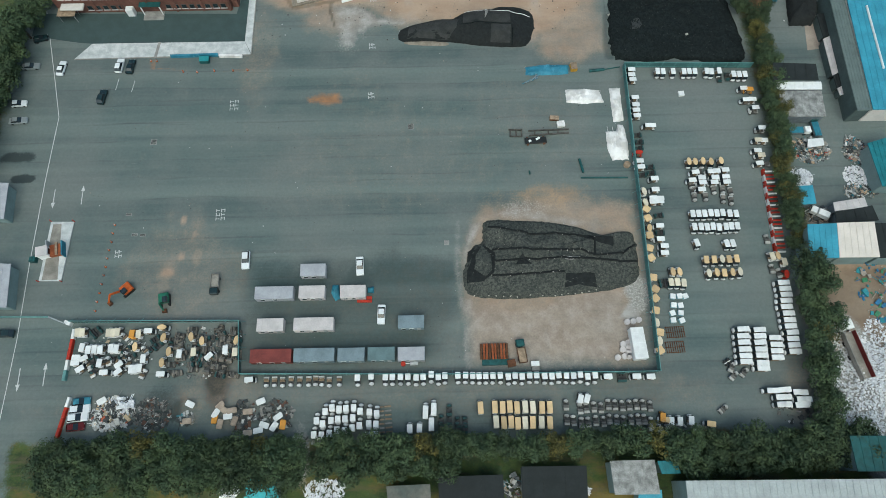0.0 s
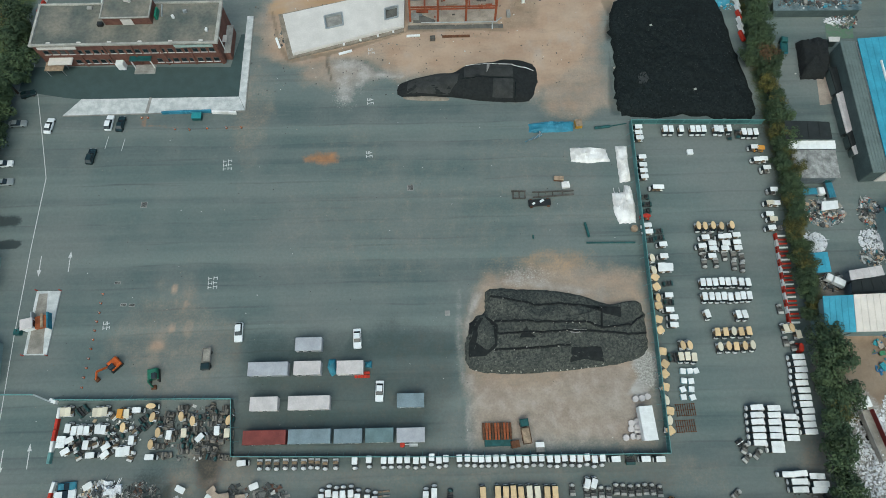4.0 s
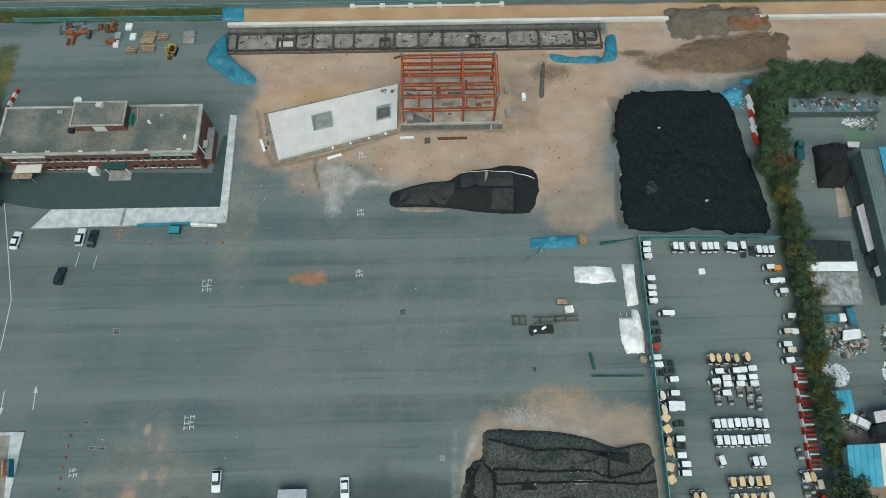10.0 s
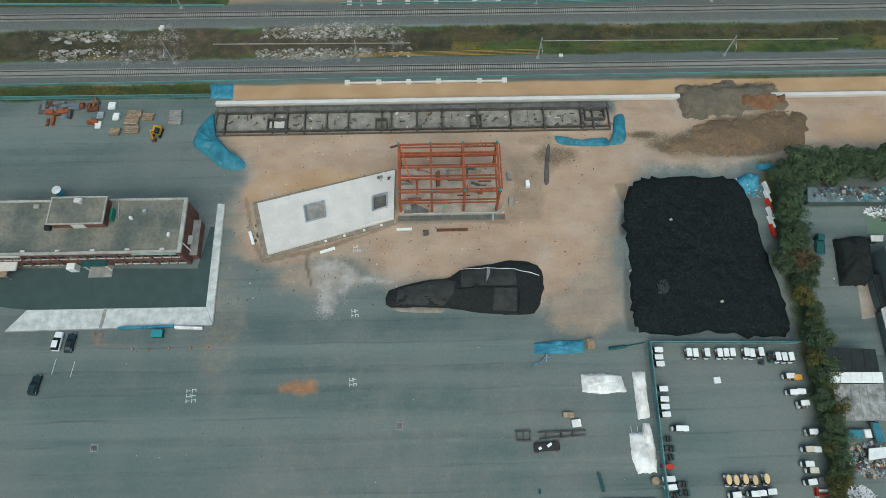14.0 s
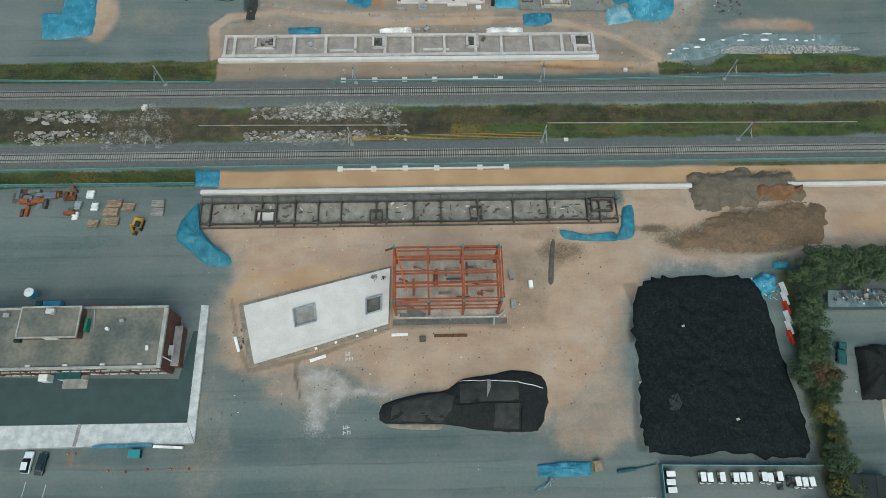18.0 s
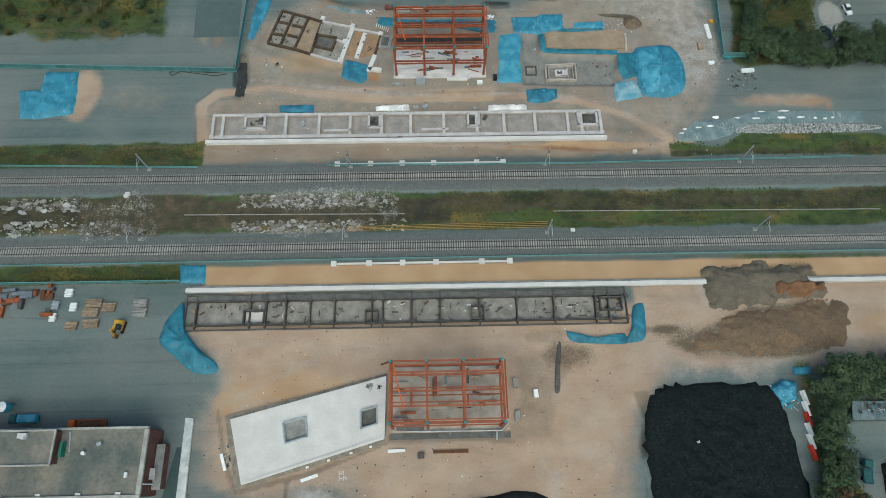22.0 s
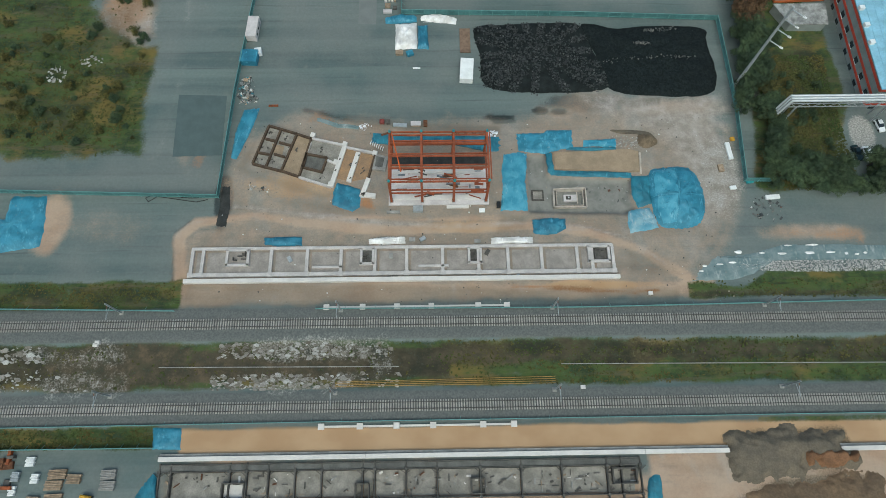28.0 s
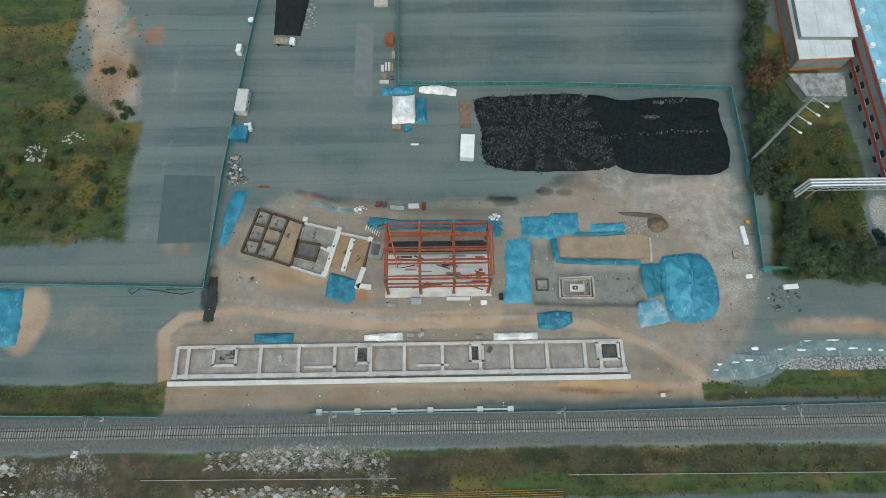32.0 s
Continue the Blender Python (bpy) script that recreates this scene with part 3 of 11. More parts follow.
dust = union(
    area([(5.0, 37.0), (20.0, 36.0), (40.0, 38.0), (42.0, 25.0), (26.0, 22.0), (4.5, 22.5)], 2.5, 6.0, 0.42), trail([(5.0, 55.0), (4.6, 44.0), (5.2, 36.0)], 1.4, 0.45, 2.0),
    area([(-24.8, 115.5), (-18.4, 115.4), (-13.3, 111.3), (-7, 110.3), (-13.3, 108.8), (-17.4, 105.7), (-18.8, 102), (-22.7, 103.1), (-24, 109.6)], 1.5, 3.0, 0.62),
    trail([(-20.8, 102.1), (-17.7, 98.6), (-13, 97.1)], 1.0, 0.4, 1.5), trail([(-7.2, 109.5), (-15.7, 110.5), (-23.1, 112.2)], 0.5, 0.8, 0.5),
    area([(47, 141.4), (63.7, 137.6), (81.7, 140.7), (72.2, 133.7), (49.9, 133.4)], 3.0, 4.0, 0.4),
    area([(10.7, 55.9), (16.5, 59.2), (23.9, 57), (34.9, 54), (29.8, 53.5), (20, 54.8)], 1.2, 3.0, 0.55),
    area([(7.8, 54), (10, 54.6), (7.9, 48.7), (6.1, 43.5), (5.8, 47.4)], 1.0, 2.0, 0.6),
    area([(39.3, 39.6), (43.6, 40.8), (44, 35.2), (41.1, 31), (38.4, 32.9), (40.7, 36.5)], 0.7, 2.0, 0.95),
    trail([(7.1, 36.7), (6.1, 30.1), (6.1, 23.1)], 1.6, 0.5, 2.0),
    area([(42.8, 238.2), (56.3, 239.5), (77.9, 240.7), (77.4, 224.8), (76.6, 214), (67.2, 203.9), (64.3, 215.5), (59.4, 225.1), (48.7, 232.3)], 4.0, 7.0, 0.5),
    trail([(-40.1, 209.3), (-24.8, 207.2), (-10.3, 205.1), (9, 203.8), (25.3, 204.5)], 1.8, 0.5, 1.6), trail([(28.3, 204.5), (40.3, 203.1), (48.5, 200.5), (56, 194.4)], 1.2, 0.5, 1.2),
    trail([(34.3, 202.9), (45, 201.8), (54.3, 199.2)], 0.7, 0.5, 0.8), trail([(-50.4, 200.8), (-52.7, 204.5), (-47.5, 205.7), (-36.8, 207)], 1.0, 0.4, 1.5),
    area([(-86.1, 290.1), (-75.9, 290), (-69.2, 280), (-69.7, 269.6), (-77.6, 274.8), (-82.8, 280.1)], 2.0, 8.0, 0.42), area([(-72.5, 261.3), (-64, 264.5), (-62.7, 258), (-68.8, 255.6)], 1.5, 5.0, 0.45),
    area([(-57.5, 248.5), (-59.7, 267.8), (-57, 279.9), (-55.6, 248.5), (-58.1, 222.6), (-60.8, 222.4)], 2.5, 3.0, 0.35),
    trail([(-40.1, 130.7), (-27.1, 137), (-13.6, 142.5), (-6.7, 141.8)], 2.0, 0.4, 3.0), trail([(-39, 141.8), (-29.9, 144), (-20.8, 146.1), (-6.7, 146.4)], 1.2, 0.4, 2.0))
# areas where the shader multiplies the ground colour darker
darkened = union(
    trail([(-49.0, 189.2), (-20.0, 188.6), (6.0, 188.0), (24.0, 188.2)], 1.1, 0.6, 1.0),
    patch(90.0, 33.0, 13, 12, 6, 8, 0.8), 
    area([(-40, 45.9), (-8.6, 49), (6.6, 44.8), (5, 33.7), (-1.7, 22.7), (-38, 23.6)], 5.0, 8.0, 0.78), area([(-38, 23.6), (-1.7, 22.2), (42.5, 20.6), (43.1, 16.7), (-38.7, 18.6)], 2.0, 4.0, 0.35),
    strip(-41, 8.0, 44, 19.0, 3.0, 5.0, 0.42), area([(-45.4, 23.7), (-42.5, 23.7), (-42.6, 18.7), (-45.1, 18.2), (-46.5, 21)], 0.8, 2.0, 0.95), area([(-52.6, 18.3), (-50.4, 18.3), (-50.6, 14), (-52.6, 14)], 0.7, 2.0, 0.9),
    area([(19, 140.7), (31, 141.2), (31.2, 136), (28.2, 132.4), (26.3, 123.9), (18, 123.1), (20.4, 131.8)], 1.5, 4.0, 0.6), area([(21.2, 144.5), (32, 145.5), (31, 141.7), (23.1, 142.4)], 1.0, 2.0, 0.55),
    area([(-6.1, 124.7), (18, 124.5), (19.2, 122.7), (-6.1, 122.8)], 0.5, 1.0, 0.8), trail([(-34, 114.8), (-20.9, 117.7), (-6.1, 122.8)], 0.8, 0.75, 0.6), trail([(-39.9, 130.1), (-37.7, 120.4), (-34.8, 114.8)], 0.9, 0.7, 0.6), trail([(-25.2, 116.4), (-25.3, 113.5), (-24, 108.6)], 0.8, 0.9, 0.5),
    area([(-95.7, 132.7), (-88.3, 133.9), (-67.4, 130.7), (-53.7, 133.3), (-54.2, 152.9), (-84.2, 151.9), (-101, 155.4)], 4.0, 6.0, 0.12),
    area([(44.9, 131.3), (46.7, 131.3), (45.1, 118.7), (44.6, 105.7), (44.6, 97), (42.3, 97.7), (43.1, 110.8)], 0.6, 3.5, 0.85),
    trail([(-21.5, 233.9), (-11, 231.9), (-0.7, 229.8), (19.9, 228.7)], 2.4, 0.6, 2.0), area([(-35, 213), (-20.2, 210.3), (-5.5, 208.8), (-10.3, 206.3), (-31, 209.2)], 2.0, 4.0, 0.45),
    area([(25.9, 204.5), (32.9, 200.7), (44.9, 200.6), (56.3, 196.8), (60.3, 192), (45.9, 189.9), (45.9, 199.3), (28.1, 200.8)], 2.0, 4.0, 0.5), area([(19.4, 207.8), (26.7, 207), (26.4, 202.1), (18.5, 201.6)], 1.0, 3.0, 0.5),
    area([(18.1, 233), (24.6, 232.9), (25.1, 230.9), (20, 230.9)], 0.4, 1.5, 0.95), patch(30.8, 234, 1.6, 0.8, 0.6, 1.5, 0.9), patch(35.8, 233.9, 1.3, 0.7, 0.6, 1.5, 0.9), area([(50.6, 236.6), (62.8, 238.7), (60.9, 235), (52.9, 234.4)], 0.8, 2.0, 0.8),
    area([(-41.1, 219), (-37.6, 227.1), (-35.9, 229.8), (-37.5, 219.6), (-20.3, 212.8), (-16.6, 212.8), (-20.2, 210.3), (-36.5, 215.6)], 1.0, 2.0, 0.5),
    area([(-3, 279.3), (82.2, 278.5), (80.3, 268.4), (-2.9, 269.2)], 1.0, 2.0, 0.5), area([(14, 290.2), (82.7, 289.6), (81.9, 285.5), (-3.1, 285.9)], 0.8, 2.0, 0.5), area([(-39.2, 257.7), (-6.2, 254.1), (-4.8, 247.1), (-37, 248.2)], 2.0, 4.0, 0.35),
    area([(-52, 191.9), (-4.6, 190.3), (59, 189.3), (58.2, 184.4), (-51.3, 186)], 1.0, 3.0, 0.62), area([(23.9, 145.2), (31, 145.7), (31.9, 142.7), (22.5, 142.3)], 1.0, 2.0, 0.5),
    area([(45.1, 153.9), (62, 153), (61.3, 149.3), (49.5, 150.8)], 0.8, 2.0, 0.4), strip(-52, 160.3, 135, 161.6, 0.4, 0.8, 0.6))
rust = union(
    area([(-83.1, 274), (-70.9, 273), (-67.2, 262.9), (-73, 256.5), (-79.9, 264.7)], 2.5, 9.0, 0.55), area([(-74.1, 283.6), (-70.8, 285.4), (-69.2, 280), (-71.6, 277.4)], 0.8, 4.0, 0.6), area([(-68.1, 281.7), (-63.2, 282.6), (-63, 276.4), (-66.4, 277.3)], 0.8, 4.0, 0.6),
    area([(-30.4, 87.9), (-26.5, 89.4), (-22.4, 88.9), (-21.6, 86.4), (-25.1, 85.3), (-29.5, 86.2)], 1.2, 3.0, 0.8), area([(-69.2, 99.9), (-67.4, 99.9), (-67, 96.5), (-68.5, 96.6)], 0.5, 1.0, 0.5), trail([(-66.6, 97), (-52.5, 95.8), (-44.4, 96.3)], 0.5, 0.4, 0.6), trail([(-67.6, 99.7), (-67.5, 96.8)], 0.4, 0.6, 0.4),
    trail([(21.8, 189.7), (35, 188.8), (48.1, 187.8), (53.5, 188.3)], 1.0, 0.8, 0.8), trail([(-43.9, 189.9), (-22.9, 189), (-4.6, 189.3)], 0.8, 0.35, 1.5), strip(-20, 168.2, 44, 169.2, 0.8, 2.0, 0.35), strip(-26, 178.4, 34, 180.6, 0.8, 2.0, 0.45),
    area([(-85.7, 273.2), (-74.8, 274.8), (-68.6, 262.9), (-73, 256.5), (-82, 261.4)], 2.0, 8.0, 0.45), area([(84.1, 202.6), (102, 202.1), (101.2, 199.1), (84.6, 199.7)], 1.5, 4.0, 0.5), area([(-52.4, 219.8), (-48.4, 227.9), (-46.7, 227.2), (-49.2, 219.1)], 0.8, 2.0, 0.5),
    area([(-24.1, 234), (-17.5, 233.1), (-18, 230), (-25.2, 231.5)], 0.8, 2.0, 0.5), area([(-11.7, 211.2), (-9.2, 211.1), (-8.5, 208.2), (-11.8, 208.6)], 0.6, 1.0, 0.8))
brown = union(brown, area([(51.2, 141.7), (61.8, 145.4), (71.1, 149.7), (82.3, 151.4), (92.4, 150.2), (90.4, 140.4), (79.4, 138.5), (65.3, 138.8), (56.2, 139.9)], 1.2, 4.0, 0.75), area([(62.1, 157.4), (69.3, 159.2), (86.6, 158.9), (88.9, 153.1), (84.5, 150.1), (61.8, 151.8)], 1.0, 3.0, 0.7))
olive = union(area([(84.0, 214.0), (84.5, 250.0), (103.0, 255.0), (106.0, 216.0)], 2.0, 6.0, 0.55), strip(-130, 169.0, -46, 177.4, 1.0, 4.0, 0.85), strip(-46, 170.0, 8, 176.6, 0.6, 2.0, 0.95), strip(6, 172.6, 130, 177.6, 0.8, 3.0, 0.75), strip(-130, 187.0, -52, 190.0, 0.8, 3.0, 0.5), strip(60, 186.4, 130, 188.0, 0.8, 2.0, 0.7),
    area([(-104.2, 280.3), (-96.4, 283.8), (-83.7, 263.1), (-89.9, 253.5), (-98.7, 256.8)], 3.0, 9.0, 0.5), area([(-91.5, 237), (-83.4, 241.3), (-76, 236.8), (-80.7, 228.4), (-88, 227.1)], 2.0, 6.0, 0.5), area([(-77.2, 250.2), (-66.1, 251.7), (-64, 242.5), (-73.5, 244.1)], 2.0, 5.0, 0.45))
pit_floor = area([(26.6, 207.3), (44.9, 206.9), (48.9, 206.5), (51.2, 207.8), (50.3, 211.3), (51.2, 215.4), (32.4, 216.1), (31.6, 216.8), (31.5, 222.2), (27, 222.2)], 0.6, 0.6, 1.0)
gz = (0.28 * ballast - 0.25 * grass * (fractal(gx, gy, 5.0, 21) + 0.4) + 0.05 * (fractal(gx, gy, 12.0, 31)) * dirt
      - 1.3 * pit_floor
      - 0.7 * strip(-47.4, 147.4, 43.6, 153.4, 0.3, 0.0, 1.0))
gme = bpy.data.meshes.new("ground")
idx = np.arange(NX * NY).reshape(NY, NX)
quads = np.stack([idx[:-1, :-1], idx[:-1, 1:], idx[1:, 1:], idx[1:, :-1]], -1).reshape(-1, 4)
gme.vertices.add(NX * NY)
gme.vertices.foreach_set("co", np.stack([gx, gy, gz], 1).ravel())
gme.loops.add(quads.size)
gme.loops.foreach_set("vertex_index", quads.ravel())
gme.polygons.add(len(quads))
gme.polygons.foreach_set("loop_start", np.arange(0, quads.size, 4))
gme.update(calc_edges=True)
gme.polygons.foreach_set("use_smooth", np.ones(len(quads), bool))
for label, chans in (("soil_a", (dirt, sand, grass, ballast)), ("soil_b", (white, dark, brown, pit_floor)), ("soil_c", (dust, darkened, rust, olive))):
    at = gme.color_attributes.new(label, "FLOAT_COLOR", "POINT")
    at.data.foreach_set("color", np.stack(chans, 1).astype(np.float32).ravel())
gob = new("ground", gme)
tagged(gob, "dusty grey asphalt yard with tan dirt, gravel and weeds", "ground", kind="structure")


def ground_material():
    m, nt, bs = nodes_of("yard_ground")
    a = nt.nodes.new("ShaderNodeAttribute")
    a.attribute_name = "soil_a"
    b = nt.nodes.new("ShaderNodeAttribute")
    b.attribute_name = "soil_b"
    sa = node(nt, "ShaderNodeSeparateColor", {0: a.outputs["Color"]})
    sb = node(nt, "ShaderNodeSeparateColor", {0: b.outputs["Color"]})
    d = nt.nodes.new("ShaderNodeAttribute")
    d.attribute_name = "soil_c"
    sd = node(nt, "ShaderNodeSeparateColor", {0: d.outputs["Color"]})
    fine = noise_tex(nt, 2.2, 6.0, rough=0.65)
    mid = noise_tex(nt, 0.35, 6.0, rough=0.6)
    big = noise_tex(nt, 0.045, 4.0)
    bands = noise_tex(nt, 0.17, 2.5, (0.03, 1.0, 1.0), 0.5)
    streak = noise_tex(nt, 1.1, 4.0, (0.06, 1.0, 1.0), 0.6)

    def broken(mask, amount=0.9):
        """Breaks up a mask's rim with grain."""
        n = node(nt, "ShaderNodeMath", {0: mid, 1: fine}, op="ADD").outputs[0]
        n = node(nt, "ShaderNodeMath", {0: n, 1: 1.0}, op="SUBTRACT").outputs[0]
        n = node(nt, "ShaderNodeMath", {0: n, 1: amount}, op="MULTIPLY").outputs[0]
        edge = node(nt, "ShaderNodeMath", {0: mask, 1: n}, op="ADD").outputs[0]
        k = ramp(nt, edge, 0.15, 0.95)
        return node(nt, "ShaderNodeMath", {0: k, 1: ramp(nt, mask, 0.02, 0.2)}, op="MULTIPLY").outputs[0]

    c = mixc(nt, ramp(nt, bands, 0.38, 0.64), (0.088, 0.118, 0.115), (0.13, 0.159, 0.152))
    pos = node(nt, "ShaderNodeSeparateXYZ", {0: node(nt, "ShaderNodeNewGeometry").outputs["Position"]})
    sway = node(nt, "ShaderNodeMath", {0: noise_tex(nt, 0.03, 2.0), 1: 0.5}, op="MULTIPLY").outputs[0]
    lanes = node(nt, "ShaderNodeMath", {0: node(nt, "ShaderNodeMath", {0: pos.outputs["Y"], 1: 1 / 5.6}, op="MULTIPLY").outputs[0], 1: sway}, op="ADD").outputs[0]
    tone = nt.nodes.new("ShaderNodeTexWhiteNoise")
    tone.noise_dimensions = "1D"
    nt.links.new(node(nt, "ShaderNodeMath", {0: lanes}, op="FLOOR").outputs[0], tone.inputs["W"])
    c = mixc(nt, 1.0, c, mixc(nt, tone.outputs["Value"], (0.9, 0.9, 0.91), (1.06, 1.06, 1.05)), "MULTIPLY")
    joint = node(nt, "ShaderNodeMath", {0: node(nt, "ShaderNodeMath", {0: lanes}, op="FRACT").outputs[0], 1: 0.5}, op="SUBTRACT").outputs[0]
    joint = ramp(nt, node(nt, "ShaderNodeMath", {0: joint}, op="ABSOLUTE").outputs[0], 0.43, 0.5)
    joint = node(nt, "ShaderNodeMath", {0: joint, 1: ramp(nt, noise_tex(nt, 0.06, 4.0, (0.5, 1.0, 1.0)), 0.42, 0.62)}, op="MULTIPLY").outputs[0]
    c = mixc(nt, joint, c, mixc(nt, 0.5, c, (0.05, 0.062, 0.065)))
    skid = noise_tex(nt, 0.35, 3.0, (0.05, 1.6, 1.0), 0.6)
    c = mixc(nt, ramp(nt, skid, 0.6, 0.72), c, mixc(nt, 0.35, c, (0.055, 0.065, 0.066)))
    c = mixc(nt, ramp(nt, big, 0.35, 0.7), c, mixc(nt, 0.6, c, (0.165, 0.172, 0.162)))
    c = mixc(nt, ramp(nt, streak, 0.5, 0.8), c, mixc(nt, 0.22, c, (0.2, 0.2, 0.185)))
    c = mixc(nt, ramp(nt, mid, 0.56, 0.8), c, mixc(nt, 0.3, c, (0.19, 0.18, 0.16)))
    grain = noise_tex(nt, 1.3, 8.0, rough=0.75)
    c = mixc(nt, 1.0, c, mixc(nt, ramp(nt, grain, 0.3, 0.7), (0.91, 0.91, 0.91), (1.07, 1.07, 1.07)), "MULTIPLY")
    scuff = noise_tex(nt, 0.5, 6.0, (0.5, 1.6, 1.0), 0.7)
    c = mixc(nt, ramp(nt, scuff, 0.64, 0.74), c, mixc(nt, 0.35, c, (0.24, 0.235, 0.22)))
    c = mixc(nt, ramp(nt, noise_tex(nt, 0.8, 5.0, rough=0.7), 0.68, 0.76), c, mixc(nt, 0.5, c, (0.05, 0.055, 0.055)))
    gravel = mixc(nt, ramp(nt, fine, 0.35, 0.65), (0.086, 0.092, 0.089), (0.128, 0.132, 0.126))
    c = mixc(nt, broken(sb.outputs[1]), c, (0.04, 0.051, 0.051))
    soft = noise_tex(nt, 0.16, 3.0, (0.7, 1.0, 1.0), 0.45)
    tan = mixc(nt, ramp(nt, soft, 0.3, 0.72), (0.325, 0.222, 0.155), (0.4, 0.295, 0.215))
    tan = mixc(nt, ramp(nt, big, 0.4, 0.7), tan, mixc(nt, 0.45, tan, (0.275, 0.226, 0.182)))
    ruts = noise_tex(nt, 0.45, 5.0, (0.25, 1.0, 1.0), 0.65)
    tan = mixc(nt, ramp(nt, ruts, 0.5, 0.72), tan, mixc(nt, 0.3, tan, (0.2, 0.165, 0.135)))
    tan = mixc(nt, ramp(nt, noise_tex(nt, 0.09, 5.0, (1.0, 0.6, 1.0), 0.55), 0.56, 0.68), tan, mixc(nt, 0.5, tan, (0.35, 0.305, 0.265)))
    tan = mixc(nt, 1.0, tan, mixc(nt, ramp(nt, grain, 0.3, 0.7), (0.93, 0.93, 0.93), (1.05, 1.05, 1.05)), "MULTIPLY")
    c = mixc(nt, broken(sa.outputs[0], 0.42), c, tan)
    c = mixc(nt, broken(sa.outputs[1], 0.6), c, mixc(nt, ramp(nt, soft, 0.3, 0.7), (0.335, 0.213, 0.12), (0.4, 0.268, 0.158)))
    c = mixc(nt, broken(sd.outputs[2], 0.7), c, mixc(nt, ramp(nt, mid, 0.3, 0.7), (0.24, 0.12, 0.06), (0.33, 0.17, 0.085)))
    c = mixc(nt, broken(sd.outputs[1], 0.5), c, mixc(nt, 1.0, c, (0.57, 0.605, 0.61), "MULTIPLY"))
    c = mixc(nt, broken(sd.outputs[0], 0.5), c, mixc(nt, ramp(nt, mid, 0.3, 0.7), (0.27, 0.245, 0.22), (0.39, 0.37, 0.35)))
    c = mixc(nt, broken(b.outputs["Alpha"], 0.3), c, mixc(nt, ramp(nt, mid, 0.3, 0.7), (0.15, 0.15, 0.135), (0.22, 0.215, 0.195)))
    clump = noise_tex(nt, 0.2, 6.0, (0.75, 1.0, 1.0), 0.68)
    weeds = mixc(nt, ramp(nt, clump, 0.36, 0.62), (0.02, 0.04, 0.019), (0.056, 0.086, 0.025))
    weeds = mixc(nt, ramp(nt, fine, 0.4, 0.75), weeds, mixc(nt, 0.4, weeds, (0.1, 0.09, 0.04)))
    weeds = mixc(nt, ramp(nt, noise_tex(nt, 0.07, 6.0, (0.6, 1.0, 1.0), 0.7), 0.5, 0.64), weeds, mixc(nt, 0.75, weeds, (0.16, 0.112, 0.034)))
    furrow = noise_tex(nt, 0.4, 6.0, (0.12, 1.0, 1.0), 0.7)
    weeds = mixc(nt, ramp(nt, furrow, 0.5, 0.64), weeds, mixc(nt, 0.6, weeds, (0.095, 0.075, 0.048)))
    weeds = mixc(nt, ramp(nt, furrow, 0.44, 0.3), weeds, mixc(nt, 0.7, weeds, (0.022, 0.026, 0.018)))
    weeds = mixc(nt, broken(d.outputs["Alpha"], 0.9), weeds, mixc(nt, ramp(nt, clump, 0.35, 0.65), (0.028, 0.028, 0.019), (0.066, 0.054, 0.034)))
    c = mixc(nt, broken(sa.outputs[2], 1.1), c, weeds)
    c = mixc(nt, broken(sb.outputs[2], 0.9), c, mixc(nt, ramp(nt, mid, 0.3, 0.7), (0.052, 0.05, 0.035), (0.115, 0.085, 0.055)))
    c = mixc(nt, broken(a.outputs["Alpha"], 0.3), c, gravel)
    c = mixc(nt, broken(sb.outputs[0], 1.2), c, mixc(nt, ramp(nt, fine, 0.35, 0.7), (0.2, 0.19, 0.175), (0.42, 0.41, 0.38)))
    nt.links.new(c, bs.inputs["Base Color"])
    bs.inputs["Roughness"].default_value = 0.92
    bs.inputs["Specular IOR Level"].default_value = 0.2
    bp = node(nt, "ShaderNodeBump", {"Strength": 0.35, "Distance": 0.08, "Height": fine})
    nt.links.new(bp.outputs[0], bs.inputs["Normal"])
    return m


gme.materials.append(ground_material())
COURT = mat("dark_new_asphalt", (0.05, 0.078, 0.077), 0.9, var=0.18, scale=0.35, bump=0.1)
PATCHED = mat("patched_asphalt", (0.082, 0.112, 0.112), 0.9, var=0.15, scale=0.35, bump=0.1)
for name, label, poly, m in (
        ("court_asphalt", "dark newly laid asphalt of the office court", [(-83.4, 104.8), (-87.2, 105.2), (-99.0, 107.5), (-99.0, 114.4), (-48.9, 113.3), (-47.1, 123.1), (-46.2, 123.1), (-46.0, 104.7)], COURT),
        ("asphalt_patch", "darker rectangular asphalt repair", [(-56.1, 222.3), (-44.7, 222.6), (-45.2, 239.1), (-56.9, 239.5)], PATCHED),
        ("asphalt_patch", "paler rectangular asphalt repair strip", [(-13.9, 260.7), (-9.3, 260.5), (-9.4, 282.8), (-13.8, 282.8)], mat("pale_asphalt", (0.17, 0.182, 0.176), 0.9, var=0.15, scale=0.35)),
        ):
    tagged(part(name, B().prism(poly, -0.05, 0.012), m), label, "asphalt", kind="structure")


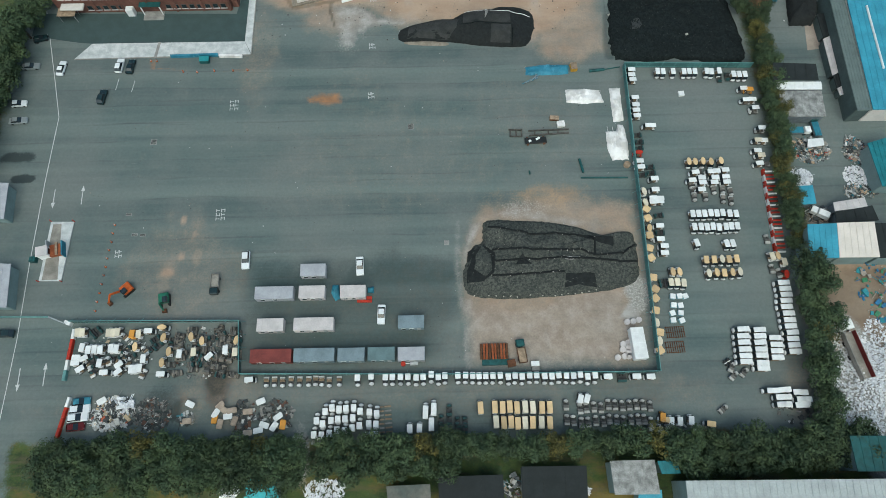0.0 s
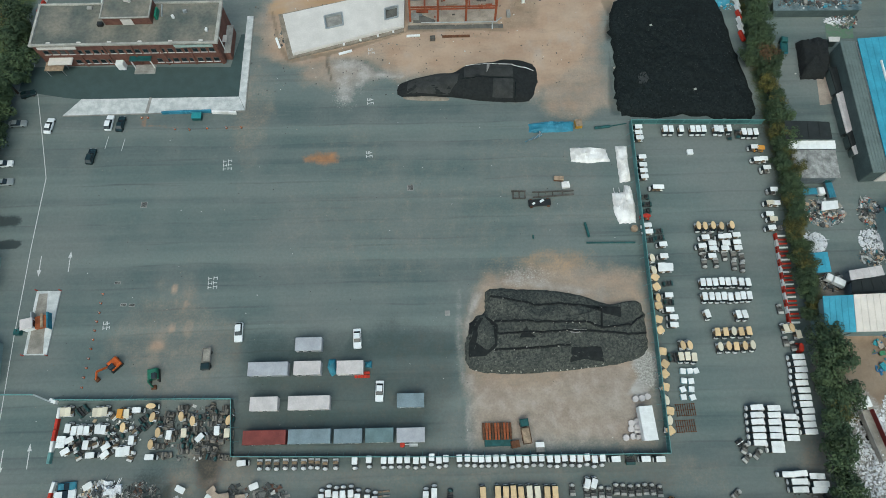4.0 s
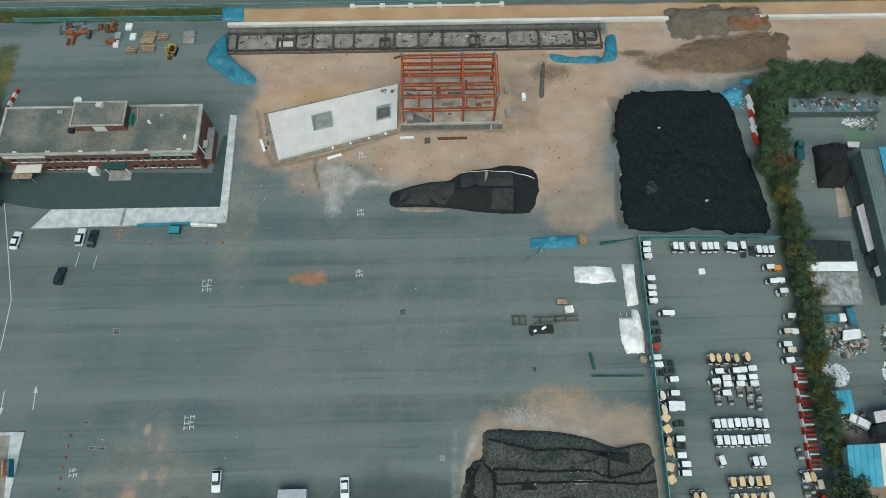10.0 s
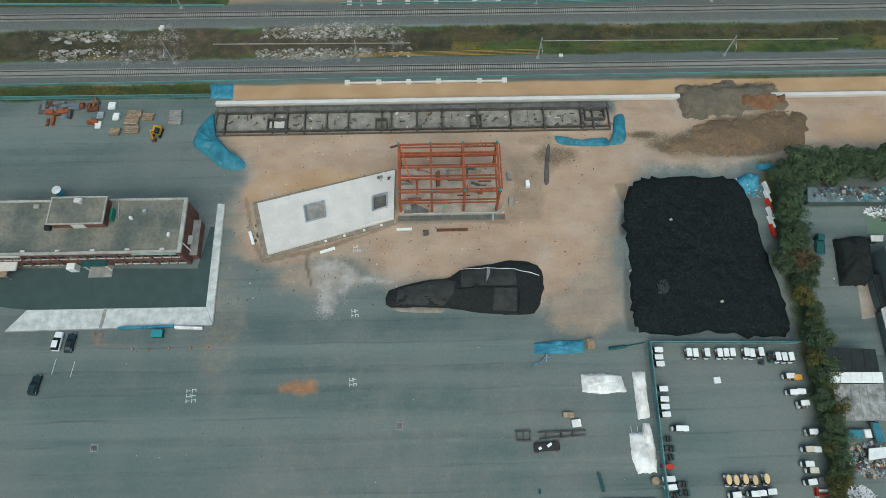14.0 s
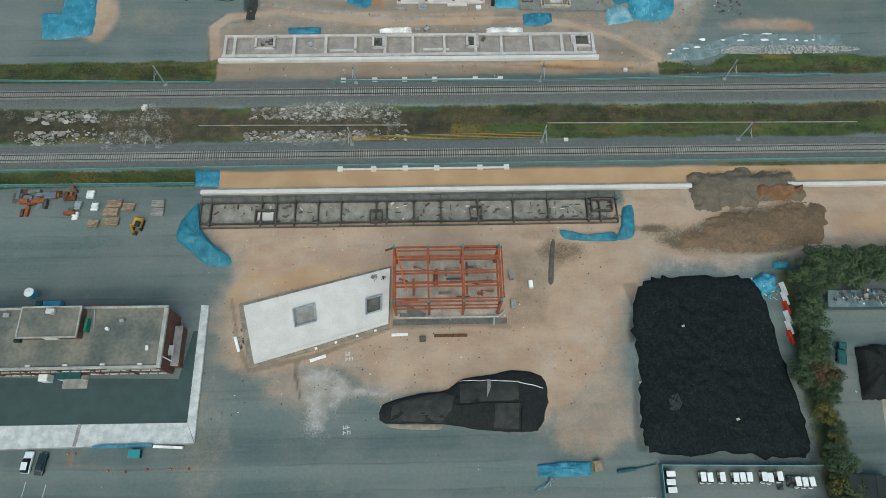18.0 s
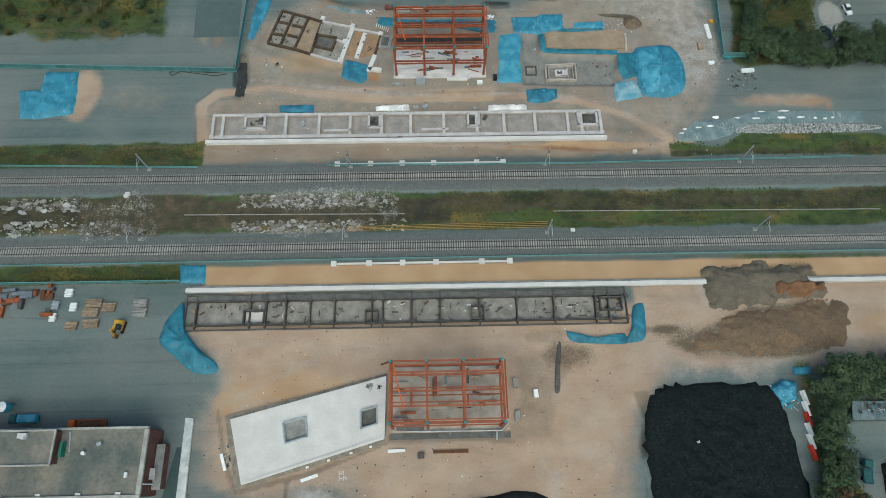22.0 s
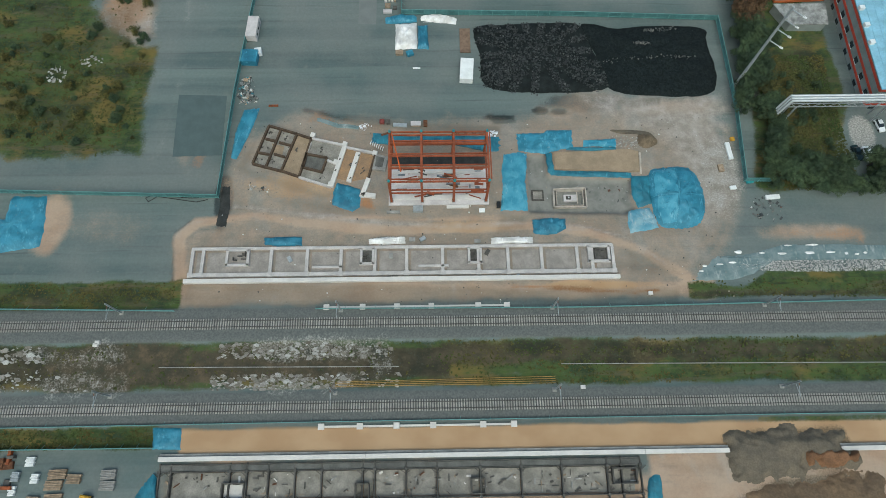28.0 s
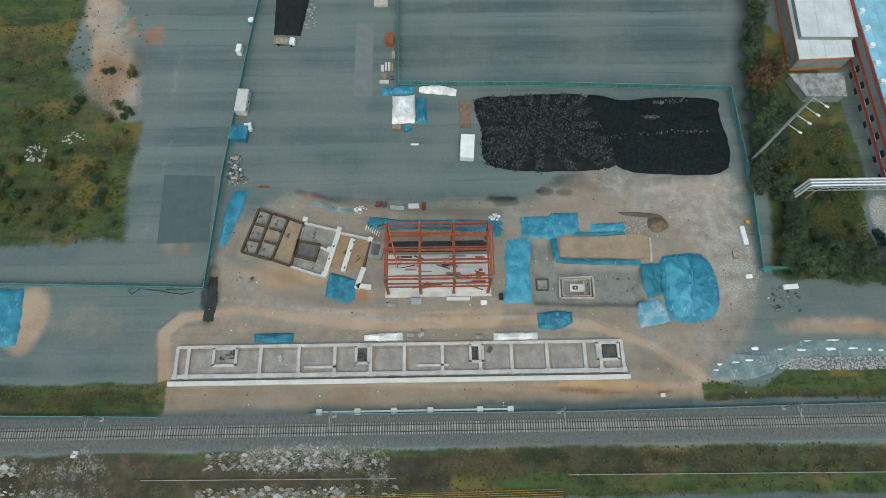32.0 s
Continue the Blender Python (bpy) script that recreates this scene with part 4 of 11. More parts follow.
# ---- railway ----
def track(name, y, x0, x1):
    tr = thing(name, "ballasted railway track with steel rails on concrete sleepers", "railway", 0, y, 0.3)
    for dy in (-0.652, 0.652):
        part("rail", B().beam((x0, dy, 0.3), (x1, dy, 0.3), 0.07, 0.15).beam((x0, dy, 0.2), (x1, dy, 0.2), 0.15, 0.04), RAIL, tr)
    me = mesh_of("sleeper", B().box(0, 0, 0.02, 0.25, 2.3, 0.17, ch=0.03), SLEEPER)
    k = int((x1 - x0) / 0.53)
    first = (k - 210) // 2
    rest = B()
    for i in range(k):
        x = x0 + 0.53 * i
        if first <= i < first + 210:
            part("sleeper", me, None, tr).location = (x, 0, 0)
        else:
            rest.box(x, 0, 0.02, 0.25, 2.3, 0.17)
    tagged(part("sleeper", rest, SLEEPER, tr), kind="stuff")
    return tr


RAIL = mat("worn_rail_steel", (0.09, 0.085, 0.08), 0.5, 0.5, var=0.3)
SLEEPER = mat("concrete_sleeper", (0.46, 0.445, 0.41), 0.9, var=0.25, rnd=0.3)
track("railway_track", 164.6, -125, 135)
track("railway_track", 181.9, -125, 135)


for p, q in (((31.0, 172.6), (106.0, 171.9)), ((-52.0, 173.0), (-2.6, 172.5))):
    tagged(part("cable_trough", B().beam((*p, 0.1), (*q, 0.1), 0.16, 0.2), CONC), "narrow concrete cable trough in the trackside weeds", "cable trough")


def catenary_mast(x, y, side):
    t = thing("catenary_mast", "galvanised overhead line mast with cantilever beside track", "mast", x, y, 0.1, group="overhead line masts")
    part("base", B().box(0, 0, 0, 0.9, 0.9, 0.35, ch=0.05), CONC, t)
    part("pole", B().ibeam((0, 0, 0.3), (0, 0, 7.4), 0.28, 0.28), GALV, t)
    part("cantilever", B().tube((0, 0, 6.6), (0, side * 3.0, 6.0), 0.05).tube((0, 0, 5.4), (0, side * 2.7, 6.05), 0.05).tube((0, side * 1.5, 6.3), (0, side * 3.2, 5.3), 0.03), GALV, t)
    part("insulator", B().tube((0, side * 0.3, 6.54), (0, side * 0.8, 6.44), 0.11, 8), BROWN_POT, t)


BROWN_POT = mat("brown_porcelain", (0.12, 0.05, 0.03), 0.3, var=0.2)
for x in (-15.1, 30.1, -61.4, 75.9):
    catenary_mast(x, 184.6, -1)
for x in (-15.5, 29.2, -60.8, 76.0):
    catenary_mast(x, 167.3, -1)
CABLE = mat("ochre_cable_sheath", (0.4, 0.25, 0.08), 0.6, var=0.25)
for k in range(4):
    tagged(part("feeder_cable", B().tube((-15.7, 168.6 + 0.3 * k, 0.1), (29.6, 168.7 + 0.45 * k, 0.1), 0.06, 5), CABLE), "ochre sheathed cable laid along the track", "cable", "yellow feeder cables")


# ---- rows of column footings joined by a ground beam ----
def footing_row(x0, x1, y, gaps):
    t = thing("footing_row", "white concrete ground beam with six square footings", "foundation", 0, y, 0)
    part("beam", B().box((x0 + x1) / 2, 0, 0, x1 - x0, 0.4, 0.35, ch=0.03), CONC_WHITE, t)
    for g in gaps:
        part("footing", B().box(x0 + (x1 - x0) * g, 0, 0, 1.2, 1.2, 0.6, ch=0.04), CONC_WHITE, t)


GAPS = (0.0, 0.2, 0.39, 0.58, 0.84, 1.0)
footing_row(-18.2, 20.4, 185.3, GAPS)
footing_row(-18.0, 20.5, 160.7, GAPS)


# ---- platform foundation south of the tracks: dark formwork grid ----
def strip_foundation_south():
    t = thing("strip_foundation", "long formwork-lined strip foundation with grey bays", "foundation", 0, 0, 0)
    x0, x1, y0, y1 = -48.8, 44.8, 146.3, 154.2
    for y in (y0, y0 + 1.0, y1 - 1.6, y1 - 0.3):
        part("wall_beam", B().box((x0 + x1) / 2, y, -0.5, x1 - x0, 0.2, 1.1, ch=0.04), FORM, t)
    xs = [x0, x0 + 2.2] + [x0 + 93.6 * f for f in (0.145, 0.18, 0.225, 0.28, 0.335, 0.42, 0.445, 0.51, 0.575, 0.665, 0.75, 0.835, 0.93, 0.96)] + [x1]
    for x in xs:
        part("cross_beam", B().box(x, (y0 + y1) / 2, -0.5, 0.26, y1 - y0, 1.05, ch=0.04), FORM, t)
        part("pier", B().box(x, y1 - 1.6, -0.5, 0.6, 0.6, 1.25, ch=0.05), FORM, t)
        part("pier", B().box(x, y0 + 1.0, -0.5, 0.5, 0.5, 1.2, ch=0.05), FORM, t)
        for s in (-1, 1):
            part("knee_brace", B().beam((x, y1 - 2.6, 0.35), (x + s * 1.1, y1 - 1.7, 0.35), 0.12, 0.12), FORM, t)
            part("knee_brace", B().beam((x, y0 + 2.0, 0.35), (x + s * 1.1, y0 + 1.1, 0.35), 0.12, 0.12), FORM, t)
    for i in range(len(xs) - 1):
        w = xs[i + 1] - xs[i]
        if w > 1.5:
            part("bay_slab", B().box((xs[i] + xs[i + 1]) / 2, (y0 + y1) / 2 - 0.2, -0.6, w - 0.5, y1 - y0 - 3.2, 0.22), BAY, t)
    for f, w, yy in ((0.42, 2.6, 148.6), (0.66, 2.6, 149.2), (0.155, 4.2, 149.0), (0.965, 4.6, 150.6)):
        x = x0 + 93.6 * f
        pit = part("lift_pit", B().box(x, yy - 1.4, -0.3, w, 0.25, 1.2).box(x, yy + 1.4, -0.3, w, 0.25, 1.2).box(x - w / 2, yy, -0.3, 0.25, 3.0, 1.2).box(x + w / 2, yy, -0.3, 0.25, 3.0, 1.2), CONC_DARK, t)
    part("lift_pit_floor", B().box(x0 + 93.6 * 0.155, 149.0, -0.2, 3.6, 2.4, 0.1), CONC_WHITE, t)
    part("rebar_edge", B().box((x0 + x1) / 2, y1 - 0.95, -0.5, x1 - x0, 1.0, 0.9), CONC_DAMP, t)
    rs = random.Random(4)
    for k in range(150):
        x, y = rs.uniform(x0 + 1, x1 - 1), rs.uniform(y0 + 1.6, y1 - 2.2)
        tagged(part("formwork_panel", B().box(x, y, -0.36, rs.uniform(0.2, 1.4), rs.uniform(0.08, 0.4), rs.uniform(0.1, 0.4), rs.choice((0, 90, 0, 90, 35, -40, 15))), rs.choice((CONC_DARK, CONC_DARK, CONC_DARK, FORM, FORM, CONC, WOOD, RUST, CONC_WHITE)), None), "loose formwork panel lying in a foundation bay", "formwork", "formwork panels")


FORM = mat("weathered_formwork", (0.142, 0.134, 0.121), 0.9, var=0.45, scale=0.8, rnd=0.3)
BAY = mat("damp_screed", (0.315, 0.293, 0.255), 0.9, var=0.4, scale=0.4)
strip_foundation_south()
wall = thing("retaining_wall", "long white concrete platform wall beside the tracks", "wall", 0, 0, 0)
for a, b in ((-49.2, -9.0), (-9.0, 46.0), (46.0, 62.7), (85.0, 130.0)):
    part("wall_segment", B().box((a + b) / 2, 155.0, 0, b - a - 0.03, 0.9, 1.0, ch=0.05), CONC_WHITE, wall)
    part("coping", B().box((a + b) / 2, 155.75, 0, b - a - 0.05, 0.5, 0.5, ch=0.03), CONC, wall)


# ---- platform foundation north of the tracks: white cured beams ----
def strip_foundation_north():
    t = thing("strip_foundation", "long white concrete strip foundation with square bays", "foundation", 0, 0, 0)
    x0, x1, y0, y1 = -48.4, 44.6, 190.9, 199.2
    part("platform_wall", B().box((x0 + x1) / 2, y0 + 0.45, 0, x1 - x0 + 1.6, 0.9, 1.0, ch=0.05), CONC_WHITE, t)
    for y, w in ((y0 + 1.9, 1.1), (y1 - 0.3, 0.8)):
        part("edge_beam", B().box((x0 + x1) / 2, y, 0, x1 - x0, w * 0.8, 0.55, ch=0.04), CONC_PALE, t)
    fr = (0.0, 0.025, 0.185, 0.27, 0.35, 0.43, 0.505, 0.59, 0.675, 0.745, 0.825, 0.91, 0.945, 0.995)
    for f in fr:
        part("cross_beam", B().box(x0 + (x1 - x0) * f + 0.3, (y0 + y1) / 2 + 0.7, 0, 0.72, y1 - y0 - 2.0, 0.5, ch=0.04), CONC_PALE, t)
        part("pier_cap", B().box(x0 + (x1 - x0) * f + 0.3, y0 + 1.9, 0, 1.1, 1.1, 0.62, ch=0.04), CONC_PALE, t)
    for i in range(len(fr) - 1):
        a, b = x0 + 93 * fr[i] + 0.9, x0 + 93 * fr[i + 1] - 0.3
        if b - a > 1:
            part("bay_slab", B().box((a + b) / 2 + 0.3, (y0 + y1) / 2 + 0.6, -0.1, b - a - 0.2, y1 - y0 - 3.6, 0.22), BAY_PALE, t)
    for f, w, m in ((0.11, 4.6, BAY_PALE), (0.415, 2.6, CONC_DAMP), (0.67, 2.6, CONC_DARK), (0.965, 4.4, CONC_DARK)):
        x, y = x0 + 93 * f, 196.7
        part("lift_pit", B().box(x, y - 1.7, 0, w + 0.6, 0.55, 0.75, ch=0.03).box(x, y + 1.8, 0, w + 0.6, 0.55, 0.75, ch=0.03).box(x - w / 2, y, 0, 0.55, 3.8, 0.75, ch=0.03).box(x + w / 2, y, 0, 0.55, 3.8, 0.75, ch=0.03), CONC_PALE, t)
        part("pit_floor", B().box(x, y, 0.02, w - 0.5, 3.0, 0.12), m, t)
        rs = random.Random(int(f * 1000))
        for k in range(7):
            part("formwork_board", B().box(x + rs.uniform(-0.35, 0.35) * w, y + rs.uniform(-1.1, 1.1), 0.14, rs.uniform(0.4, 1.5), rs.uniform(0.12, 0.3), rs.uniform(0.2, 0.6), rs.choice((0, 90, 0, 90, 25))), FORM if k % 3 else CONC_DARK, t)
    for f, dy in ((0.3, -1.0), (0.55, -1.0)):
        part("bay_beam", B().box(x0 + 93 * f + 2.0, 195.4 + dy, 0, 6.6, 0.5, 0.5, ch=0.03), CONC_PALE, t)


BAY_PALE = mat("pale_screed", (0.33, 0.295, 0.265), 0.9, var=0.3, scale=0.35)
strip_foundation_north()


# ---- portal steel frames ----
def steel_frame(x0, x1, y0, y1, h, label, slab_mat, seed, slab_to=1.05):
    t = thing("portal_shed", label, "building frame", 0, 0, 0)
    part("floor_slab", B().box((x0 + x1) / 2, y0 + (y1 - y0) * slab_to / 2 - 0.45, 0, x1 - x0 + 1.4, (y1 - y0) * slab_to + 0.9, 0.35, ch=0.04), slab_mat, t)
    xs = [x0 + (x1 - x0) * f for f in (0, 0.325, 0.655, 1.0)]
    for x in xs:
        for y in (y0, y1):
            col = part("column", B().ibeam((x, y, 0.35), (x, y, h), 0.5, 0.5), STEEL_RED, t)
            part("cap", B().tube((x, y, h), (x, y, h + 0.45), 0.33, 8, 0.24), TEAL_CAP, col, "teal protective cap")
            part("base_plate", B().box(x, y, 0.0, 0.8, 0.8, 0.41), CONC, col)
        part("rafter", B().ibeam((x, y0, h - 0.3), (x, y1, h - 0.3), 0.42, 0.55), STEEL_RED, t)
        part("floor_beam", B().ibeam((x, y0, h * 0.45), (x, y1, h * 0.45), 0.36, 0.45), STEEL_RED, t)
    for f, d, w in ((0.0, 0.0, 0.34), (0.0, 0.62, 0.2), (0.27, 0.0, 0.3), (0.27, 0.7, 0.22), (0.51, 0.0, 0.32), (0.51, 0.55, 0.2), (0.77, 0.0, 0.34), (0.77, 0.55, 0.26), (1.0, 0.0, 0.3), (1.0, -0.75, 0.2)):
        y = y0 + (y1 - y0) * f + d
        for i in range(3):
            part("joist", B().ibeam((xs[i], y, h - 0.3), (xs[i + 1], y, h - 0.3), w, 0.36), STEEL_RED, t)
    for f in (0.0, 0.06, 0.5, 1.0):
        y = y0 + (y1 - y0) * f
        for i in range(3):
            part("floor_joist", B().ibeam((xs[i], y, h * 0.45), (xs[i + 1], y, h * 0.45), 0.24, 0.34), STEEL_RED, t)
    tr = B()
    for z in (h - 0.3, h - 1.5):
        tr.beam((xs[2], y1 + 0.12, z), (xs[3], y1 + 0.12, z), 0.15, 0.15)
    for i in range(8):
        a, b = xs[2] + (xs[3] - xs[2]) * i / 8, xs[2] + (xs[3] - xs[2]) * (i + 1) / 8
        tr.beam((a, y1 + 0.12, h - 0.3 - 1.2 * (i % 2)), (b, y1 + 0.12, h - 1.5 + 1.2 * (i % 2)), 0.1, 0.1)
    part("truss", tr, STEEL_RED, t)
    part("brace", B().beam((xs[0] + 2.6, y0 + 2.2, h + 0.1), (xs[0] + 0.5, y1 - 0.6, h + 0.1), 0.24, 0.24), ORANGE, t)
    part("outrigger", B().ibeam((x0 - 1.8, y1 - 0.6, h - 0.4), (x0, y1, h - 0.4), 0.3, 0.4), RUST, t)
    part("walkway", B().box(x1 + 0.55, (y0 + y1) / 2 + 0.3, h - 0.5, 0.3, (y1 - y0) * 0.95, 0.12), STEEL_RED, t)
    ks = random.Random(seed)
    for k in range(34):
        tagged(part("steel_offcut", B().box(ks.uniform(x0 + 1, x1 - 1), y0 + (y1 - y0) * ks.uniform(0.08, 0.95) * min(1.0, slab_to), 0.35, ks.uniform(0.4, 3.8), ks.uniform(0.12, 0.6), ks.uniform(0.1, 0.5), ks.choice((0, 0, 0, 90, 12, -20))), ks.choice((RUST, CONC_DARK, GALV_DARK, STEEL_RED, STEEL_RED, WOOD))), "steel section lying on the floor slab", "steel section", "stacked steel sections")
    return t


GALV_DARK = mat("grey_steel", (0.2, 0.23, 0.25), 0.5, 0.3, var=0.3)
TEAL_CAP = mat("teal_plastic", (0.04, 0.25, 0.27), 0.5, var=0.2)
SLAB_GREY = mat("tan_floor_slab", (0.43, 0.365, 0.3), 0.85, var=0.35, scale=0.3)
SLAB_PALE = mat("pale_floor_slab", (0.6, 0.56, 0.55), 0.8, var=0.25, scale=0.3)
steel_frame(-4.8, 16.5, 125.8, 137.3, 10.2, "red-primed steel portal frame with teal column caps", SLAB_GREY, 2)
steel_frame(-4.6, 16.9, 210.0, 222.2, 10.4, "red steel portal frame over a pale floor slab", SLAB_PALE, 5, 0.72)


# pale deck sheets inside the northern frame, a flat dark sheet for its sunk strip
for k, (a, b, yy, w) in enumerate(((-4.0, 2.0, 210.9, 1.2), (2.6, 9.2, 210.9, 1.2), (9.8, 16.3, 210.9, 1.2), (-4.0, 2.0, 212.6, 1.2), (2.6, 9.2, 212.6, 1.2), (-3.9, 1.9, 215.0, 1.3), (2.6, 9.2, 215.0, 1.4), (9.8, 16.2, 215.0, 1.2), (-1.5, 1.9, 217.6, 1.2), (2.6, 9.2, 217.6, 1.3), (9.8, 16.2, 217.6, 1.2))):
    tagged(part("deck_sheet", B().box((a + b) / 2, yy, 0.35, b - a, w, 0.16, ch=0.02), CONC_WHITE), "pale concrete deck sheet inside the steel frame", "deck sheet", "deck sheets")
tagged(part("mesh_mat", B().box(6.1, 220.8, 0.0, 22.0, 2.6, 0.1), NET_MID), "flat dark sheet standing in for the sunk strip north of the floor slab", "mesh mat")
apron = thing("frame_apron", "damp grey concrete apron along the frame's front", "apron", 0, 0, 0)
part("slab", B().box(6.5, 124.2, 0.0, 24.0, 1.2, 0.12, ch=0.02), CONC_DAMP, apron)
part("ramp", B().prism([(-4.0, 127.6), (-1.6, 127.5), (1.5, 125.9), (1.2, 125.3), (-4.1, 125.3)], 0.35, 0.6), CONC_DAMP, apron)


# ---- fresh slab with two openings ----
def slab_with_openings():
    t = thing("floor_slab", "fresh white concrete ground-floor slab with two shaft openings", "slab", 0, 0, 0)
    sw, se, ne, nw = Vector((-33.6, 115.9, 0)), Vector((-6.4, 123.8, 0)), Vector((-6.2, 136.0, 0)), Vector((-36.9, 128.1, 0))
    part("footing", B().prism([(p.x, p.y) for p in (sw + Vector((-1.2, -0.9, 0)), se + Vector((0, -1.0, 0)), ne + Vector((0, 0.6, 0)), nw + Vector((-1.3, 0.6, 0)))], 0, 0.5), FOOT, t)

    def at(u, v):
        a, b = sw.lerp(se, u), nw.lerp(ne, u)
        return a.lerp(b, v)

    holes = ((0.32, 0.47, 0.4, 0.72), (0.83, 0.945, 0.27, 0.56))
    us = [0, 0.32, 0.47, 0.83, 0.945, 1.0]
    vsx = [0, 0.27, 0.4, 0.56, 0.72, 1.0]
    b = B()
    for i in range(5):
        for j in range(5):
            u, v = (us[i] + us[i + 1]) / 2, (vsx[j] + vsx[j + 1]) / 2
            if any(h[0] < u < h[1] and h[2] < v < h[3] for h in holes):
                continue
            q = [at(us[i], vsx[j]), at(us[i + 1], vsx[j]), at(us[i + 1], vsx[j + 1]), at(us[i], vsx[j + 1])]
            b.prism([(p.x, p.y) for p in q], 0.5, 1.15)
    part("slab", b, CONC_WHITE, t)
    for h in holes:
        rim = B()
        cs = [at(h[0], h[2]), at(h[1], h[2]), at(h[1], h[3]), at(h[0], h[3])]
        for i in range(4):
            p, q = cs[i], cs[(i + 1) % 4]
            rim.beam((p.x, p.y, 1.25), (q.x, q.y, 1.25), 0.3, 0.35)
            rim.beam((p.x, p.y, 0.9), (q.x, q.y, 0.9), 0.55, 0.2)
        part("opening_frame", rim, GALV, t, "grey steel kerb round a shaft opening")
        part("shaft_floor", B().prism([(p.x, p.y) for p in cs], 0.5, 0.56), CONC if h[0] < 0.5 else CONC_DAMP, t)
    part("upstand", B().beam((sw.x + 0.4, sw.y + 0.4, 1.25), (se.x, se.y + 0.4, 1.25), 0.25, 0.2), CONC_WHITE, t)
    for u in (0.45, 0.6, 0.76, 0.9):
        p = at(u, -0.05)
        part("starter_block", B().box(p.x, p.y, 0.5, 0.5, 0.35, 0.5, 16), WHITE, t)


FOOT = mat("mud_stained_footing", (0.3, 0.26, 0.21), 0.9, var=0.4, scale=0.5)
slab_with_openings()


# ---- fences ----
def fence(name, pts, height=2.4, step=3.0, panel=None, label="teal sheet fence with posts and a top rail", lean=0.0):
    t = thing(name, label, "fence", 0, 0, 0)
    cache = {}
    for (ax, ay), (bx, by) in zip(pts[:-1], pts[1:]):
        run = math.hypot(bx - ax, by - ay)
        n = max(1, round(run / step))
        yaw = math.degrees(math.atan2(by - ay, bx - ax))
        w = run / n
        key = round(w, 2)
        if key not in cache:
            pb = B()
            m = int(w / 0.3)
            line = []
            for i in range(m):
                x0, x1, d = -w / 2 + i * w / m, -w / 2 + (i + 1) * w / m, 0.05 * (i % 2)
                line += [(x0 + 0.02, d), (x1 - 0.02, d)]
            pb.prism(line + [(x, y + 0.03) for x, y in reversed(line)], 0.15, height - 0.1)
            cache[key] = (mesh_of("panel", pb, panel or TEAL), mesh_of("post", B().tube((0, 0, 0), (0, 0, height + 0.1), 0.06, 8).tube((0, 0, height * 0.8), (0, 1.0, 0.05), 0.035, 5), TEAL_RAIL))
        pm, om = cache[key]
        for z, s in ((height - 0.05, 0.14), (0.5, 0.1)):
            part("rail", B().beam((ax, ay, z), (bx, by, z), s, s * 0.7), TEAL_RAIL, t)
        for i in range(n):
            k = (i + 0.5) / n
            p = part("panel", pm, None, t)
            p.matrix_basis = pose(ax + (bx - ax) * k, ay + (by - ay) * k, 0, 0, 0, yaw)
            o = part("post", om, None, t)
            o.matrix_basis = pose(ax + (bx - ax) * i / n, ay + (by - ay) * i / n, 0, 0, 0, yaw)
    return t


TEAL_RAIL = mat("teal_pipe", (0.14, 0.3, 0.29), 0.5, var=0.25)
DARK_PANEL = mat("dark_grey_mesh_panel", (0.07, 0.1, 0.1), 0.7, var=0.3, rnd=0.2)
fence("yard_fence", [(44.2, 21.2), (45.2, 55.0), (46.4, 94.8), (77.5, 94)], 2.2)
fence("yard_fence", [(-39.4, 22.6), (0.0, 21.6), (44.2, 21.2)], 1.8, panel=DARK_PANEL, label="low dark mesh fence with teal posts")
fence("yard_fence", [(-75.0, 34.0), (-40.4, 33.4), (-39.4, 22.6)], 2.0, panel=DARK_PANEL, label="grey mesh fence round the cart compound")
fence("site_fence", [(-125.0, 213.9), (-94.0, 213.2), (-44.0, 211.4), (-43.0, 240.0), (-40.6, 272.7), (-39.0, 290.6), (-36.9, 316.3)], 2.0)
fence("site_fence", [(-3.4, 314.0), (-3.1, 284.8), (-2.8, 263.5), (38.4, 262.7), (78.7, 261.1), (78.7, 234.8), (77.2, 214.3), (83.5, 214.2)], 2.0)
fence("trackside_fence", [(-102.8, 157.2), (-50.6, 157.1)], 1.6, label="low teal fence along the railway grass")
fence("trackside_fence", [(-20.4, 184.9), (36.5, 184.5), (102.8, 185.3)], 1.0, step=6.0, label="low teal cable fence along the track")
fence("trackside_fence", [(-125.0, 186.6), (-50.3, 184.8)], 1.0, step=6.0, label="low teal cable fence along the track")
fence("trackside_fence", [(-125.0, 161.2), (-20.0, 161.6), (135.0, 161.8)], 0.9, step=6.0, label="low teal cable fence along the track")


# ---- covered heaps ----
def heap(name, label, pts, h, material, rough=0.3, seed=1.0, category="heap", freq=0.35, power=0.5, rings=10, base=0.0, edge=0.5):
    ob = part(name, mound(pts, h, rough, rings, power, seed, base, 8, freq, edge), material, smooth=True)
    return tagged(ob, label, category)


heap("coal_stockpile", "broad flat stockpile of black fines", [(48.6, 132.3), (55.3, 133.4), (69.2, 133.1), (73.6, 130.2), (75.3, 115.8), (76.9, 101.6), (75.4, 95.7), (61.5, 96.5), (46.2, 97.1), (44.1, 102.3), (45.2, 114.1), (45.3, 125.0)], 2.2, COAL, 0.5, 3.0, freq=0.6, power=0.35, rings=30, edge=1.2)
COAL_TOP = bpy.data.objects["coal_stockpile"]

